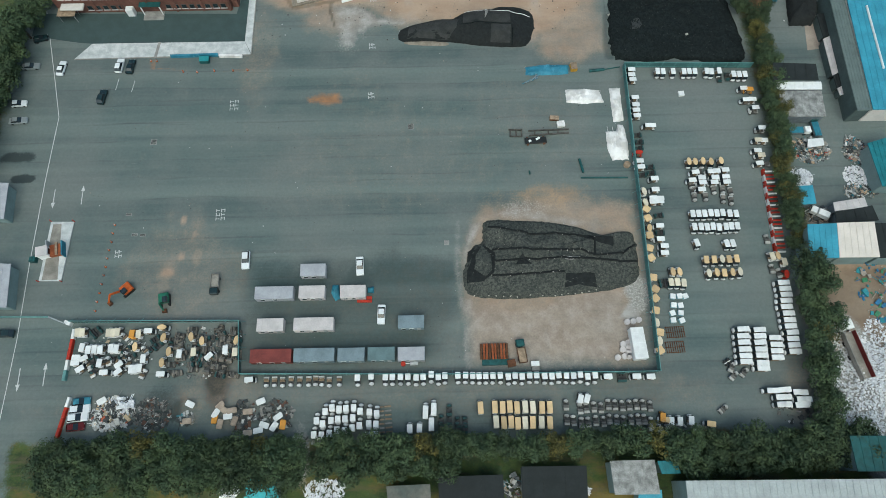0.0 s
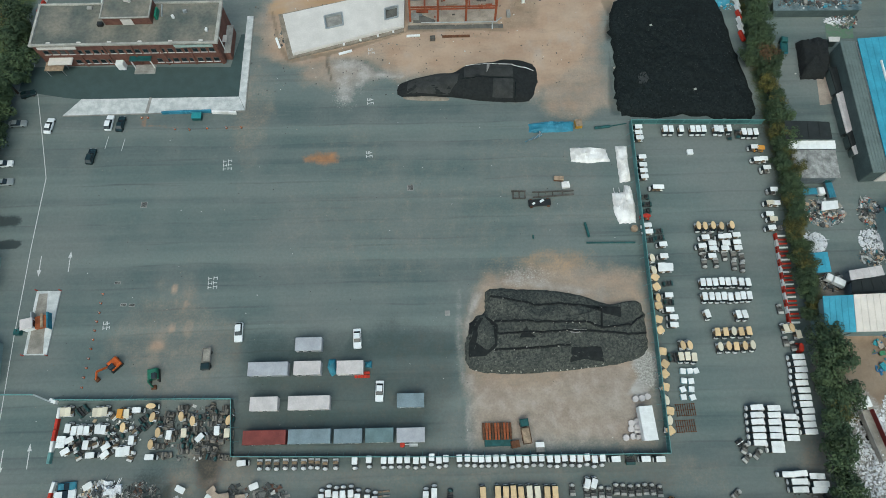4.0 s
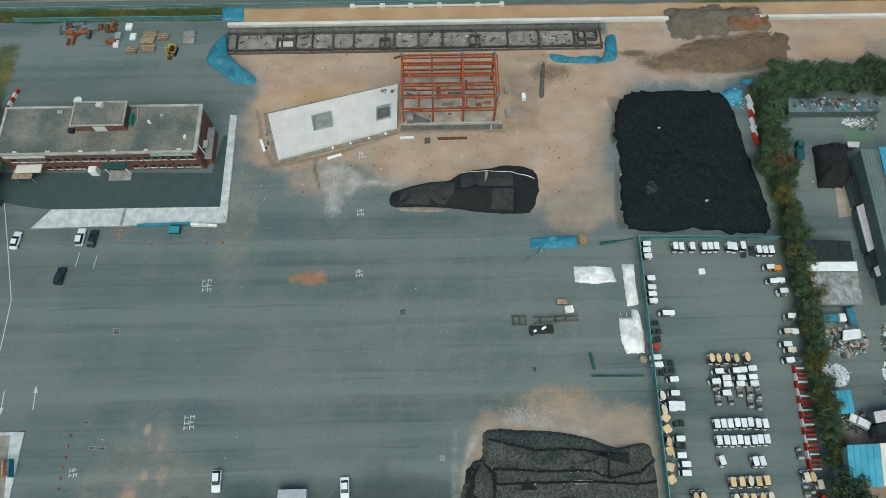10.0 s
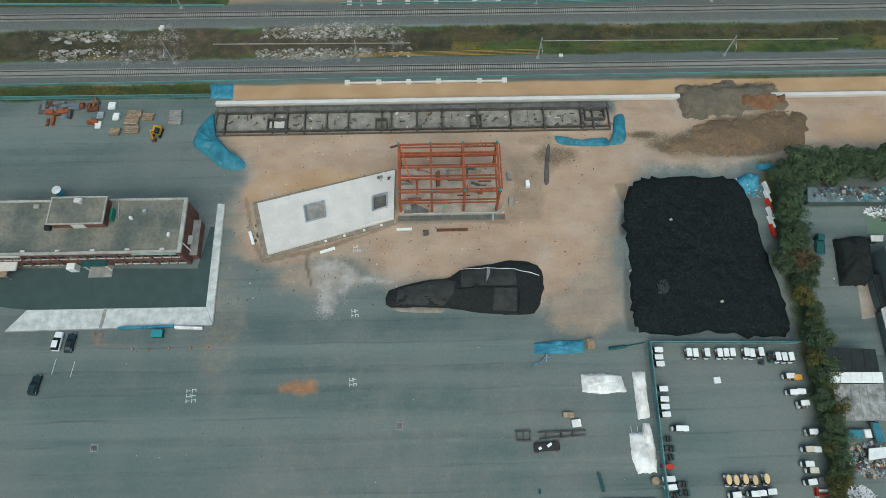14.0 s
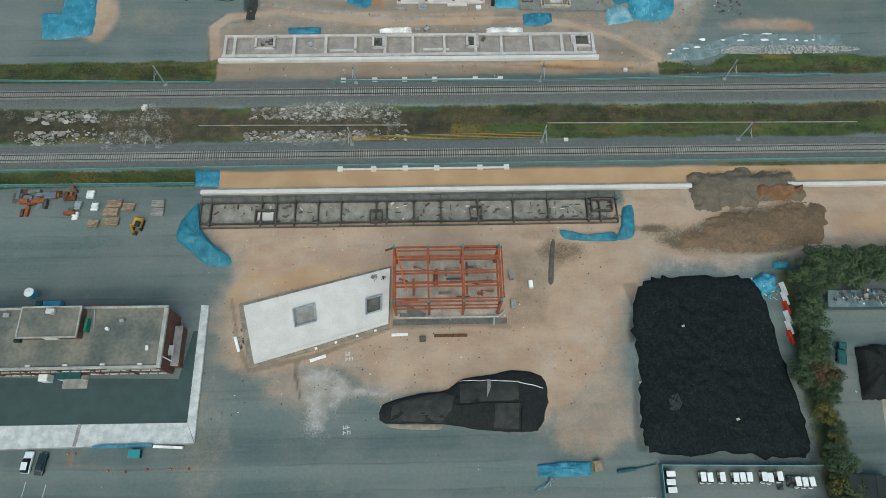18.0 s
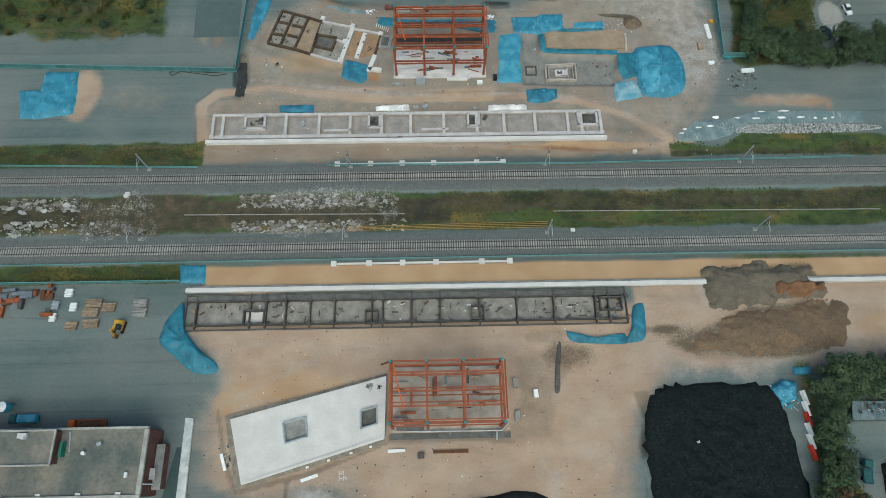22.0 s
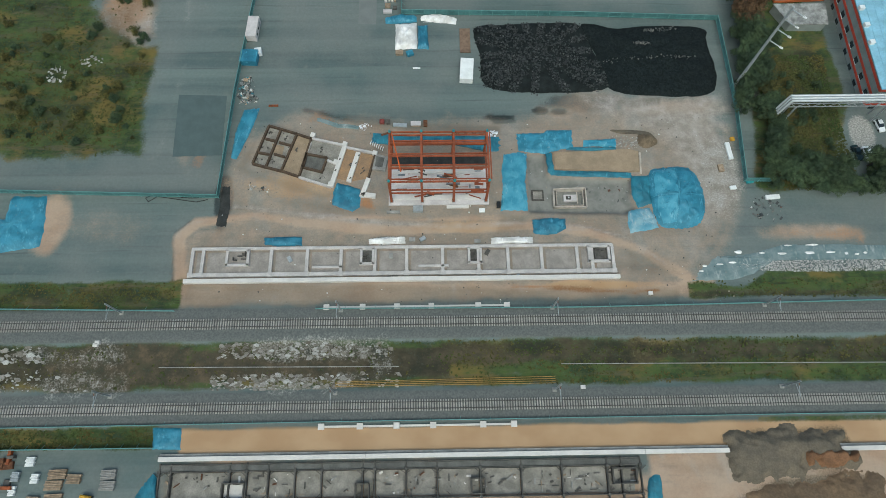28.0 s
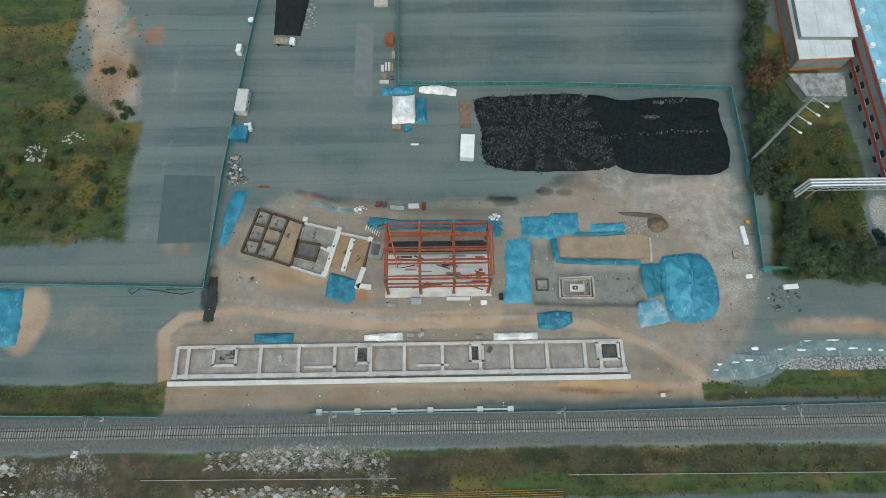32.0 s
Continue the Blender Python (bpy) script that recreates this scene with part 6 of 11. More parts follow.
# cart lot, northern half
carts("white", [(47.8, 93.2), (47.6, 91.7), (47.7, 90.3), (47.6, 85.3), (47.5, 83.3), (47.4, 81.8), (47.4, 80.3), (46.4, 68.4), (46.5, 66.9), (49.1, 63.9), (48.9, 61.2), (48.1, 59.1), (49.6, 59.0)], 180)
carts("five", [(50.0, 77.6)], 180)
carts("dark", [(47.2, 75.7), (47.5, 73.9), (47.2, 72.2), (46.9, 65.3), (49.0, 67.3), (49.1, 65.8)], 180, 8)
carts("red", [(46.5, 70.6)], 180)
carts("oval_white", [(46.5, 61.0), (46.4, 58.3)], 100, 15)
carts("white", [(54.2, 92.3), (55.5, 92.2), (57.9, 92.2), (60.5, 92.1), (61.8, 92.1), (63.1, 92.1), (66.0, 92.1), (67.1, 91.9), (69.0, 92.1), (72.3, 91.1), (73.6, 91.0), (75.0, 91.0)], -90)
carts("dark", [(69.2, 90.9), (71.2, 91.3)], -90)
carts("white", [(73.7, 87.3), (73.7, 84.1), (75.2, 84.2), (75.4, 81.9), (75.8, 76.4), (75.6, 73.1), (73.6, 70.5), (73.4, 67.2)], 180, 6)
carts("orange", [(75.1, 87.0)], 180)
carts("ivory", [(74.3, 73.2), (74.2, 69.3)], 180)
carts("grey", [(75.3, 67.5), (75.7, 76.1), (73.9, 84.0), (75.4, 81.4)], 180, 6)
carts("oval", [(57.7, 67.8), (59.1, 67.7), (60.9, 67.8), (62.7, 67.6), (65.0, 67.8)], -90)
carts("white", [(58.5, 65.3), (62.1, 65.4), (63.3, 65.5), (65.3, 65.7), (59.7, 63.9), (62.7, 63.9), (65.1, 64.0), (59.7, 62.7), (62.3, 62.7), (65.1, 62.7), (59.2, 61.0), (57.5, 63.3)], 180)
carts("grey", [(60.1, 65.6), (62.5, 61.2), (64.5, 61.2), (66.2, 60.7), (58.0, 61.1), (57.9, 59.6), (60.4, 59.6), (64.2, 59.0), (65.9, 58.5), (57.7, 62.6)], -90, 6)
# cart lot, southern half
carts("petal", [(46.6, 56.5), (46.6, 54.3), (46.4, 50.2), (46.0, 47.4), (46.0, 45.1), (45.8, 40.8), (45.9, 38.2), (45.6, 36.2), (45.3, 33.7), (45.5, 29.1), (45.0, 25.3)], 0, 40)
carts("oval", [(46.5, 52.2), (50.0, 42.1), (51.4, 42.1)], 90, 10)
carts("oval_white", [(46.5, 58.2), (45.0, 31.3), (45.1, 27.5)], 90, 10)
carts("white", [(48.0, 58.2), (49.5, 58.3), (48.6, 52.5), (48.3, 49.4), (48.9, 47.8), (48.7, 46.2)], 180, 5)
carts("dark", [(49.3, 55.3), (48.9, 51.2), (48.1, 39.2), (48.0, 40.1)], 180, 5)
carts("ivory", [(49.3, 39.4), (50.6, 39.4), (51.9, 39.2)], -90)
carts("white", [(56.4, 54.9), (57.7, 54.9), (59.0, 54.9), (60.4, 55.0), (61.7, 54.9), (63.0, 55.0), (64.5, 54.8), (65.9, 54.7), (56.3, 51.8), (57.7, 51.8), (59.0, 51.7), (60.3, 51.8), (61.6, 51.6), (63.1, 51.7), (64.3, 51.8), (65.6, 51.8)], -90, 2)
carts("white", [(56.2, 48.1), (62.6, 47.8), (63.9, 47.8)], -80)
carts("cream", [(57.5, 44.2), (59.2, 44.2), (62.4, 44.2), (64.0, 44.3), (60.8, 41.2)], -90)
carts("oval", [(59.3, 41.3), (62.6, 41.3)], -90)
carts("oval_white", [(60.9, 44.3), (57.6, 41.2), (64.2, 41.4)], -90)
carts("five", [(72.5, 39.0), (72.5, 37.7), (72.5, 36.4), (72.2, 35.1), (72.0, 33.8), (72.1, 32.4), (72.0, 31.0), (71.9, 29.7), (72.0, 28.4), (71.8, 27.1), (71.7, 25.8), (71.7, 24.5)], 180, 2)
carts("five", [(62.1, 29.3), (61.8, 27.9), (61.7, 26.6), (61.6, 25.2), (61.5, 23.9), (61.4, 22.7), (65.4, 29.1), (65.2, 27.8), (65.0, 26.5), (64.9, 25.1), (64.8, 23.9), (64.7, 22.4), (64.6, 21.3)], 180, 2)
carts("five", [(68.2, 27.4), (68.2, 26.0), (68.0, 24.7), (67.9, 23.4)], 180, 2)
carts("grey", [(71.9, 49.2), (71.6, 42.4), (72.9, 41.4)], 90, 8)
carts("ivory", [(71.7, 45.1), (74.0, 43.8)], 90, 8)
carts("oval", [(72.9, 45.2)], 90, 8)
carts("red", [(73.9, 41.0)], 90, 8)
carts("five", [(65.6, 16.9), (67.9, 17.0)], 180, 3)
carts("white", [(66.8, 15.6), (68.2, 15.6), (66.7, 14.2), (68.0, 14.2), (70.4, 16.5), (71.6, 16.4), (70.8, 15.1), (72.1, 15.1), (70.3, 14.0), (71.7, 14.0)], 180, 3)
# western compound of wrecked carts
carts("ivory", [(-72.9, 31.9), (-71.9, 31.9), (-66.6, 31.7), (-65.7, 31.7), (-64.8, 31.8), (-60.5, 31.3), (-40.6, 27.2), (-48.9, 27.4)], 90, 6)
carts("orange", [(-61.8, 31.3)], 90)
carts("white", [(-71.4, 28.8), (-70.1, 28.3), (-68.9, 28.4), (-67.7, 28.3), (-65.6, 28.5), (-64.5, 28.4), (-67.4, 25.6), (-60.9, 24.2), (-60.2, 24.2), (-59.3, 24.4), (-51.7, 27.1), (-42.6, 27.7), (-58.8, 26.3)], 90, 8)
carts("white", [(-58.4, 31.7), (-72, 26.6), (-72, 25.5), (-66, 23.5), (-54.7, 22.9)], 2, 4)
carts("white", [(-63.3, 25.1), (-45.6, 26.4), (-63.3, 23.7), (-70.5, 26.5), (-70.9, 24.4)], 35, 12)
carts("oval", [(-55.3, 30.5), (-49.8, 30.5), (-47.5, 29.6), (-40.5, 29.6), (-53.9, 27.6), (-55, 25.4), (-60.8, 28.7)], 90, 15)
carts("oval", [(-55.7, 32.4)], 0)
carts("dark", [(-70, 32.3), (-69.3, 31.6), (-69.5, 25.8), (-68.5, 25.5), (-68.6, 24.2), (-68, 27.3), (-64.8, 26.3), (-62.9, 28.1), (-61.8, 26.7), (-57.4, 30.2), (-56.6, 28.8), (-57.7, 28.4)], 60, 60)
carts("tan", [(-64.7, 25.7), (-62.1, 25.6), (-62.9, 26.8), (-59.1, 28), (-66.2, 25.9), (-69.1, 23.6), (-70.3, 25.4), (-58.8, 23.2), (-63.7, 30.8)], 120, 60)
wreck_rs = random.Random(21)
x0w, y0w = -54.4, 22.4
x1w, y1w = -40.5, 32.1
for k in range(58):
    x, y = wreck_rs.uniform(x0w, x1w), wreck_rs.uniform(y0w, y1w)
    copy_thing(CARTS[wreck_rs.choice(("wreck", "wreck", "wreck", "dark"))], pose(x, y, 0, 0, 0, wreck_rs.choice((0, 90, 180)) + wreck_rs.uniform(-20, 20)))
for k in CARTS.values():
    for o in (*k.children_recursive, k):
        bpy.data.objects.remove(o)


# ---- cars, lorries, machines ----
def make_car(x, y, yaw, paint, label, kind="sedan"):
    t = thing("car", label, "car", x, y, 0, yaw, "parked cars")
    t.scale = (0.89, 0.89, 0.89)
    ln, w, h = {"sedan": (4.7, 1.8, 1.42), "suv": (4.6, 1.85, 1.65), "hatch": (4.0, 1.7, 1.5)}[kind]
    b = B()
    prof = [(-0.5, 0.3), (-0.49, 0.8), (-0.3, 0.92), (0.2, 0.9), (0.46, 0.75), (0.5, 0.5), (0.49, 0.3)]
    for s, yy in ((1.0, 0.0),):
        vs, fs = [], []
        for f in (-0.5, -0.42, 0.42, 0.5):
            for px, pz in prof:
                k = 0.94 if abs(f) == 0.5 else 1.0
                vs.append((px * ln * k, f * w, 0.3 + (pz - 0.3) * (0.9 if abs(f) == 0.5 else 1.0)))
        n = len(prof)
        for r in range(3):
            fs += [(r * n + i, r * n + (i + 1) % n, (r + 1) * n + (i + 1) % n, (r + 1) * n + i) for i in range(n)]
        fs += [tuple(range(n)), tuple(range(4 * n - 1, 3 * n - 1, -1))]
        b.add(vs, fs)
    body = part("body", b, paint, t)
    g = B()
    c0, c1 = (-0.36, 0.2) if kind == "sedan" else (-0.47, 0.18)
    g.add([(c0 * ln, -w * 0.44, 0.88), (c1 * ln, -w * 0.44, 0.88), (c1 * ln, w * 0.44, 0.88), (c0 * ln, w * 0.44, 0.88),
           (c0 * ln + 0.55, -w * 0.36, h - 0.05), (c1 * ln - 0.85, -w * 0.36, h - 0.05), (c1 * ln - 0.85, w * 0.36, h - 0.05), (c0 * ln + 0.55, w * 0.36, h - 0.05)],
          [(3, 2, 1, 0), (4, 5, 6, 7), (0, 1, 5, 4), (1, 2, 6, 5), (2, 3, 7, 6), (3, 0, 4, 7)])
    part("window_band", g, GLASS, t, "dark tinted windows")
    part("roof", B().box((c0 * ln + 0.55 + c1 * ln - 0.85) / 2, 0, h - 0.06, c1 * ln - c0 * ln - 1.35, w * 0.7, 0.06, ch=0.03), paint, t)
    for fx in (-0.31, 0.31):
        for fy in (-0.44, 0.44):
            part("wheel", B().wheel(fx * ln, fy * w, 0.32, 0.32, 0.22), RUBBER, t)
    for fy in (-0.32, 0.32):
        part("headlight", B().box(ln * 0.475, fy * w, 0.58, 0.1, 0.32, 0.12), GALV, t)
        part("tail_light", B().box(-ln * 0.475, fy * w, 0.62, 0.1, 0.32, 0.14), RED, t)
    return t


CAR_WHITE = mat("white_car_paint", (0.7, 0.72, 0.73), 0.25, var=0.08, bump=0, spec=0.5)
CAR_DARK = mat("dark_green_car_paint", (0.012, 0.028, 0.03), 0.2, var=0.2, bump=0, spec=0.5)
CAR_SILVER = mat("silver_car_paint", (0.3, 0.33, 0.33), 0.3, 0.4, var=0.1, bump=0)
CAR_RED = mat("maroon_car_paint", (0.12, 0.01, 0.012), 0.3, var=0.2, bump=0)
make_car(-89.4, 97.3, 85, CAR_WHITE, "white saloon car parked beside the road line")
make_car(-75.5, 97.8, 87, CAR_WHITE, "white saloon car beside the white forecourt", "suv")
make_car(-72.8, 97.4, 85, CAR_DARK, "dark green saloon car beside the white forecourt")
make_car(-78.2, 88.9, 84, CAR_DARK, "dark sports utility car on open asphalt", "suv")
make_car(-96.9, 98.0, 3, CAR_SILVER, "silver car parked under the trees")
make_car(-97.4, 87.4, 4, CAR_WHITE, "white car with dark roof parked by the trees", "hatch")
make_car(-96.6, 82.7, 4, CAR_SILVER, "silver car parked by the trees")
make_car(-96.2, 106.2, 20, CAR_DARK, "dark car parked under the trees", "hatch")
make_car(-40.5, 46.9, -88, CAR_WHITE, "white pickup-style car on the yard", "suv")
make_car(-16.1, 45.0, -87, CAR_WHITE, "white saloon car on the yard")
make_car(-11.4, 34.3, -92, CAR_WHITE, "white saloon car between the container offices")
make_car(-88.4, 32.0, 178, CAR_DARK, "dark car driving lane beside the gate", "suv")
make_car(112.9, 228.8, -80, CAR_WHITE, "white car by the factory", "hatch")
make_car(105.5, 221.4, -80, CAR_DARK, "black car by the factory hedge")
make_car(108.0, 221.1, -80, CAR_WHITE, "white car by the factory hedge")
make_car(114.4, 259.3, -88, CAR_WHITE, "white car in the factory car park", "hatch")
make_car(117.0, 259.3, -88, CAR_WHITE, "white car in the factory car park")
make_car(119.5, 259.2, -88, CAR_SILVER, "silver car in the factory car park")
make_car(-70.2, 16.6, 5, CAR_WHITE, "white scrapped car beside the junk heap", "suv")
make_car(-70.3, 15.0, 5, CAR_WHITE, "white scrapped car beside the junk heap", "suv")
make_car(-70.1, 18.0, 5, TEAL_TARP, "green scrapped car beside the junk heap", "hatch")
make_car(-70.4, 13.2, 5, CAR_RED, "maroon scrapped car under the trees", "hatch")


def lorry(x, y, yaw, cab, bed, load, label, ln=5.0, box_h=0.0):
    t = thing("lorry", label, "lorry", x, y, 0, yaw)
    t.scale = (0.9, 0.9, 0.9)
    part("chassis", B().box(0, 0, 0.55, ln, 0.9, 0.25), BLACK, t)
    c = part("cab", B().box(ln / 2 - 0.75, 0, 0.6, 1.5, 1.8, 1.35, ch=0.18), cab, t)
    part("windscreen", B().box(ln / 2 - 0.02, 0, 1.25, 0.06, 1.5, 0.5), GLASS, c)
    bl = ln - 1.7
    bx = -ln / 2 + bl / 2
    part("cargo_bed", B().box(bx, 0, 0.8, bl, 1.9, 0.12).box(bx, 0.92, 0.9, bl, 0.06, 0.45).box(bx, -0.92, 0.9, bl, 0.06, 0.45).box(bx - bl / 2 + 0.03, 0, 0.9, 0.06, 1.9, 0.45), bed, t)
    part("load", B().box(bx, 0, 0.92, bl - 0.2, 1.7, 0.3 + box_h, ch=0.1), load, t)
    for fx in (-0.3, 0.32):
        for fy in (-0.8, 0.8):
            part("wheel", B().wheel(fx * ln, fy, 0.4, 0.4, 0.25), RUBBER, t)


lorry(-46.4, 41.5, -88, CAR_DARK, CONC, BAY, "small dark green flatbed lorry with grey load")
lorry(17.0, 25.9, 97, TEAL_DARK, RUST, WOOD, "flatbed lorry with teal cab and timber load", 5.2)
lorry(-31.6, 276.5, -6, WHITE, GALV, WOOD, "tipper lorry with white cab and grey bed", 6.0)
lorry(-77.4, 129.0, 180, TEAL_DARK, BLUE_ROOF, BLUE_TARP, "blue tarp-covered lorry behind the office", 6.0, 0.8)
lorry(-64.9, 127.8, 180, ORANGE, ORANGE, RUST, "orange lorry behind the office", 8.0, 0.2)


LOADER_GREEN = mat("green_machine_paint", (0.03, 0.16, 0.1), 0.5, var=0.3)


def excavator(x, y, yaw, paint, label, reach=1.0):
    t = thing("excavator", label, "excavator", x, y, 0, yaw)
    t.scale = (0.9, 0.9, 0.9)
    for s in (-1, 1):
        part("track", B().prism([(p[0], p[1] + s * 0.95) for p in rounded(3.0, 0.5, 0.2)], 0, 0.75, 0.05), BLACK, t)
    h = part("house", B().box(-0.3, 0, 0.8, 2.4, 2.2, 0.9, ch=0.2), paint, t)
    part("cab", B().box(0.35, 0.6, 1.6, 1.3, 0.95, 1.0, ch=0.12), GLASS, h)
    part("boom", B().beam((0.9, -0.2, 1.4), (2.9 * reach, -0.2, 3.4), 0.32, 0.4), paint, t)
    a = part("arm", B().beam((2.9 * reach, -0.2, 3.4), (4.6 * reach, -0.2, 1.0), 0.28, 0.34), paint, t)
    part("bucket", B().box(4.6 * reach, -0.2, 0.05, 0.9, 1.0, 0.8, ch=0.2), RUST, a)


excavator(-64.9, 40.8, -135, ORANGE, "orange wheeled excavator with folded arm")
excavator(-56.6, 38.4, -80, LOADER_GREEN, "green compact loader on the yard", 0.55)
excavator(-62.1, 147.4, -100, YELLOW, "yellow forklift loader beside timber stacks", 0.5)


# ---- container offices ----
def container(x, y, yaw, ln, paint, label, extras=()):
    t = thing("container_office", label, "container", x, y, 0, yaw, "container offices")
    t.scale = (0.88, 1.07, 0.88)
    part("body", B().box(0, 0, 0.2, ln, 2.4, 2.3), paint, t)
    part("roof", B().box(0, 0, 2.5, ln + 0.12, 2.52, 0.12, ch=0.04), paint, t)
    n = int(ln / 1.2)
    for i in range(1, n):
        part("roof_rib", B().box(-ln / 2 + ln * i / n, 0, 2.62, 0.08, 2.4, 0.04), paint, t)
    d = part("door", B().box(ln * 0.3, -1.22, 0.25, 0.85, 0.06, 2.0), GALV, t)
    part("door_handle", B().box(ln * 0.3 + 0.3, -1.27, 1.2, 0.1, 0.05, 0.05), BLACK, d)
    for fx in (-0.3, 0.02):
        w = part("window", B().box(ln * fx, -1.22, 1.1, 1.1, 0.05, 0.9), WHITE, t)
        part("pane", B().box(ln * fx, -1.25, 1.17, 0.95, 0.04, 0.76), GLASS, w)
    for sx in (-1, 1):
        for sy in (-1, 1):
            part("foot", B().box(sx * (ln / 2 - 0.2), sy * 1.0, 0, 0.3, 0.3, 0.2), CONC, t)


C_LILAC = mat("lilac_grey_container", (0.4, 0.41, 0.44), 0.6, var=0.2, scale=0.4)
C_BEIGE = mat("pinkish_white_container", (0.57, 0.53, 0.52), 0.6, var=0.2, scale=0.4)
C_BLUE = mat("blue_grey_container", (0.2, 0.26, 0.29), 0.6, var=0.25, scale=0.4)
C_SLATE = mat("slate_container", (0.14, 0.21, 0.22), 0.6, var=0.25, scale=0.4)
C_RED = mat("faded_red_container", (0.21, 0.05, 0.042), 0.65, var=0.3, scale=0.5)
container(-25.7, 43.8, 0, 5.9, C_LILAC, "lilac-grey container office with flat roof")
container(-33.5, 39.0, 0, 8.9, C_LILAC, "long grey container office with roof vents")
container(-25.7, 39.0, 0, 6.0, C_BEIGE, "pinkish grey container office with flat roof")
container(-17.2, 38.9, 0, 5.9, C_BEIGE, "white container office with netting and red crates beside it")
container(-33.8, 32.2, 0, 6.0, C_BEIGE, "beige container office with ribbed roof")
container(-25.0, 32.2, 0, 9.1, C_BEIGE, "long whitish container office")
container(-5.2, 32.2, 0, 5.9, C_BLUE, "slate-blue container office with flat roof")
container(-33.2, 25.9, 0, 9.2, C_RED, "long faded red container by the fence")
container(-24.6, 25.9, 0, 9.1, C_BLUE, "long blue-grey container by the fence")
container(-17.2, 25.8, 0, 6.0, C_BLUE, "blue-grey container by the fence")
container(-11.2, 25.8, 0, 6.0, C_SLATE, "slate container by the fence")
container(-5.2, 25.7, 0, 6.0, C_LILAC, "lilac-grey container with a hose reel in front")
container(40.6, 26.8, 93, 7.2, WHITE, "white container standing beside the teal fence")
container(-40.3, 258.3, 87, 7.0, C_BEIGE, "white box body standing beside the site fence")


# ---- brick office ----
def office():
    t = thing("office_building", "two-storey red brick office with flat weathered roof", "building", 0, 0, 0)
    x0, x1, y0, y1, h = -93.0, -50.0, 114.5, 126.2, 7.4
    th = 0.3
    part("wall", B().box((x0 + x1) / 2, y0 + th / 2, 0, x1 - x0, th, h), BRICK, t)
    part("wall", B().box((x0 + x1) / 2, y1 - th / 2, 0, x1 - x0, th, h), BRICK, t)
    part("wall", B().box(x0 + th / 2, (y0 + y1) / 2, 0, th, y1 - y0 - 2 * th, h), BRICK, t)
    part("wall", B().box(x1 - th / 2, (y0 + y1) / 2, 0, th, y1 - y0 - 2 * th, h), BRICK, t)
    part("roof", B().box((x0 + x1) / 2, (y0 + y1) / 2, h, x1 - x0 + 0.5, y1 - y0 + 0.5, 0.25), ROOF_GREY, t)
    for cx, cy, sx, sy in (((x0 + x1) / 2, y0 - 0.1, x1 - x0 + 0.9, 0.55), ((x0 + x1) / 2, y1 + 0.1, x1 - x0 + 0.9, 0.45), (x0 - 0.1, (y0 + y1) / 2, 0.6, y1 - y0 - 0.4), (x1 + 0.1, (y0 + y1) / 2, 0.8, y1 - y0 - 0.4)):
        part("parapet", B().box(cx, cy, h + 0.1, sx, sy, 0.55, ch=0.05), PARAPET, t)
    for lev in (1.0, 4.5):
        for i in range(21):
            x = x0 + 2.2 + i * (x1 - x0 - 4.0) / 20
            if lev < 2 and (7.5 < i < 12.5 or i < 3):
                continue
            w = part("window", B().box(x, y0 - 0.02, lev, 1.3, 0.12, 1.3), CONC_DARK, t)
            part("pane", B().box(x, y0 - 0.07, lev + 0.1, 1.1, 0.06, 1.1), GLASS, w)
            part("sill", B().box(x, y0 - 0.14, lev - 0.12, 1.6, 0.24, 0.12), CONC_PALE, w)
    for i in range(6):
        part("pilaster", B().box(x0 + 9.5 + i * 6.6, y0 - 0.12, 0, 0.5, 0.25, h), BRICK, t)
    part("sign_board", B().box(x0 + 5.5, y0 - 0.25, 6.4, 9.0, 0.15, 0.8), CONC_WHITE, t)
    part("sign_board", B().box(x1 - 5.5, y0 - 0.25, 6.4, 9.0, 0.15, 0.8), SIGN_GREEN, t)
    c = part("entrance_canopy", B().box(-69.5, y0 - 0.7, 3.0, 5.2, 1.4, 0.3, ch=0.05), TEAL_DARK, t, "dark green entrance canopy")
    part("canopy_column", B().tube((-67.2, y0 - 1.2, 0), (-67.2, y0 - 1.2, 3.0), 0.15, 8), WHITE, c)
    part("canopy_column", B().tube((-71.8, y0 - 1.2, 0), (-71.8, y0 - 1.2, 3.0), 0.15, 8), WHITE, c)
    part("entrance_steps", B().box(-69.5, y0 - 1.5, 0, 5.0, 2.6, 0.15).box(-69.5, y0 - 1.2, 0.15, 4.4, 2.0, 0.15), CONC, t)
    part("side_canopy", B().box(-88.5, y0 - 1.0, 2.9, 5.6, 2.0, 0.35, ch=0.05), CONC_WHITE, t)
    part("porch", B().box(-75.0, y0 - 0.8, 0, 1.8, 1.4, 2.2, ch=0.1), WHITE, t)
    ph = part("roof_stair_house", B().box(-71.0, 122.9, h + 0.25, 11.0, 5.6, 2.3), BRICK, t)
    part("stair_house_roof", B().box(-71.0, 122.9, h + 2.55, 11.6, 6.2, 0.15), ROOF_GREY, ph)
    for cx, cy, sx, sy in ((-71, 119.9, 11.6, 0.3), (-71, 125.9, 11.6, 0.3), (-76.65, 122.9, 0.3, 5.7), (-65.35, 122.9, 0.3, 5.7)):
        part("parapet", B().box(cx, cy, h + 2.7, sx, sy, 0.25, ch=0.03), PARAPET, ph)
    part("stair_house_door", B().box(-71.0, 120.0, h + 0.3, 2.6, 0.15, 1.8), CONC_WHITE, ph)
    part("annex_wall", B().box(x1 + 0.9, 119.5, 0, 1.4, 8.0, 2.6), BRICK, t)
    part("annex_roof", B().box(x1 + 0.95, 119.5, 2.6, 1.6, 8.2, 0.2), CONC, t)
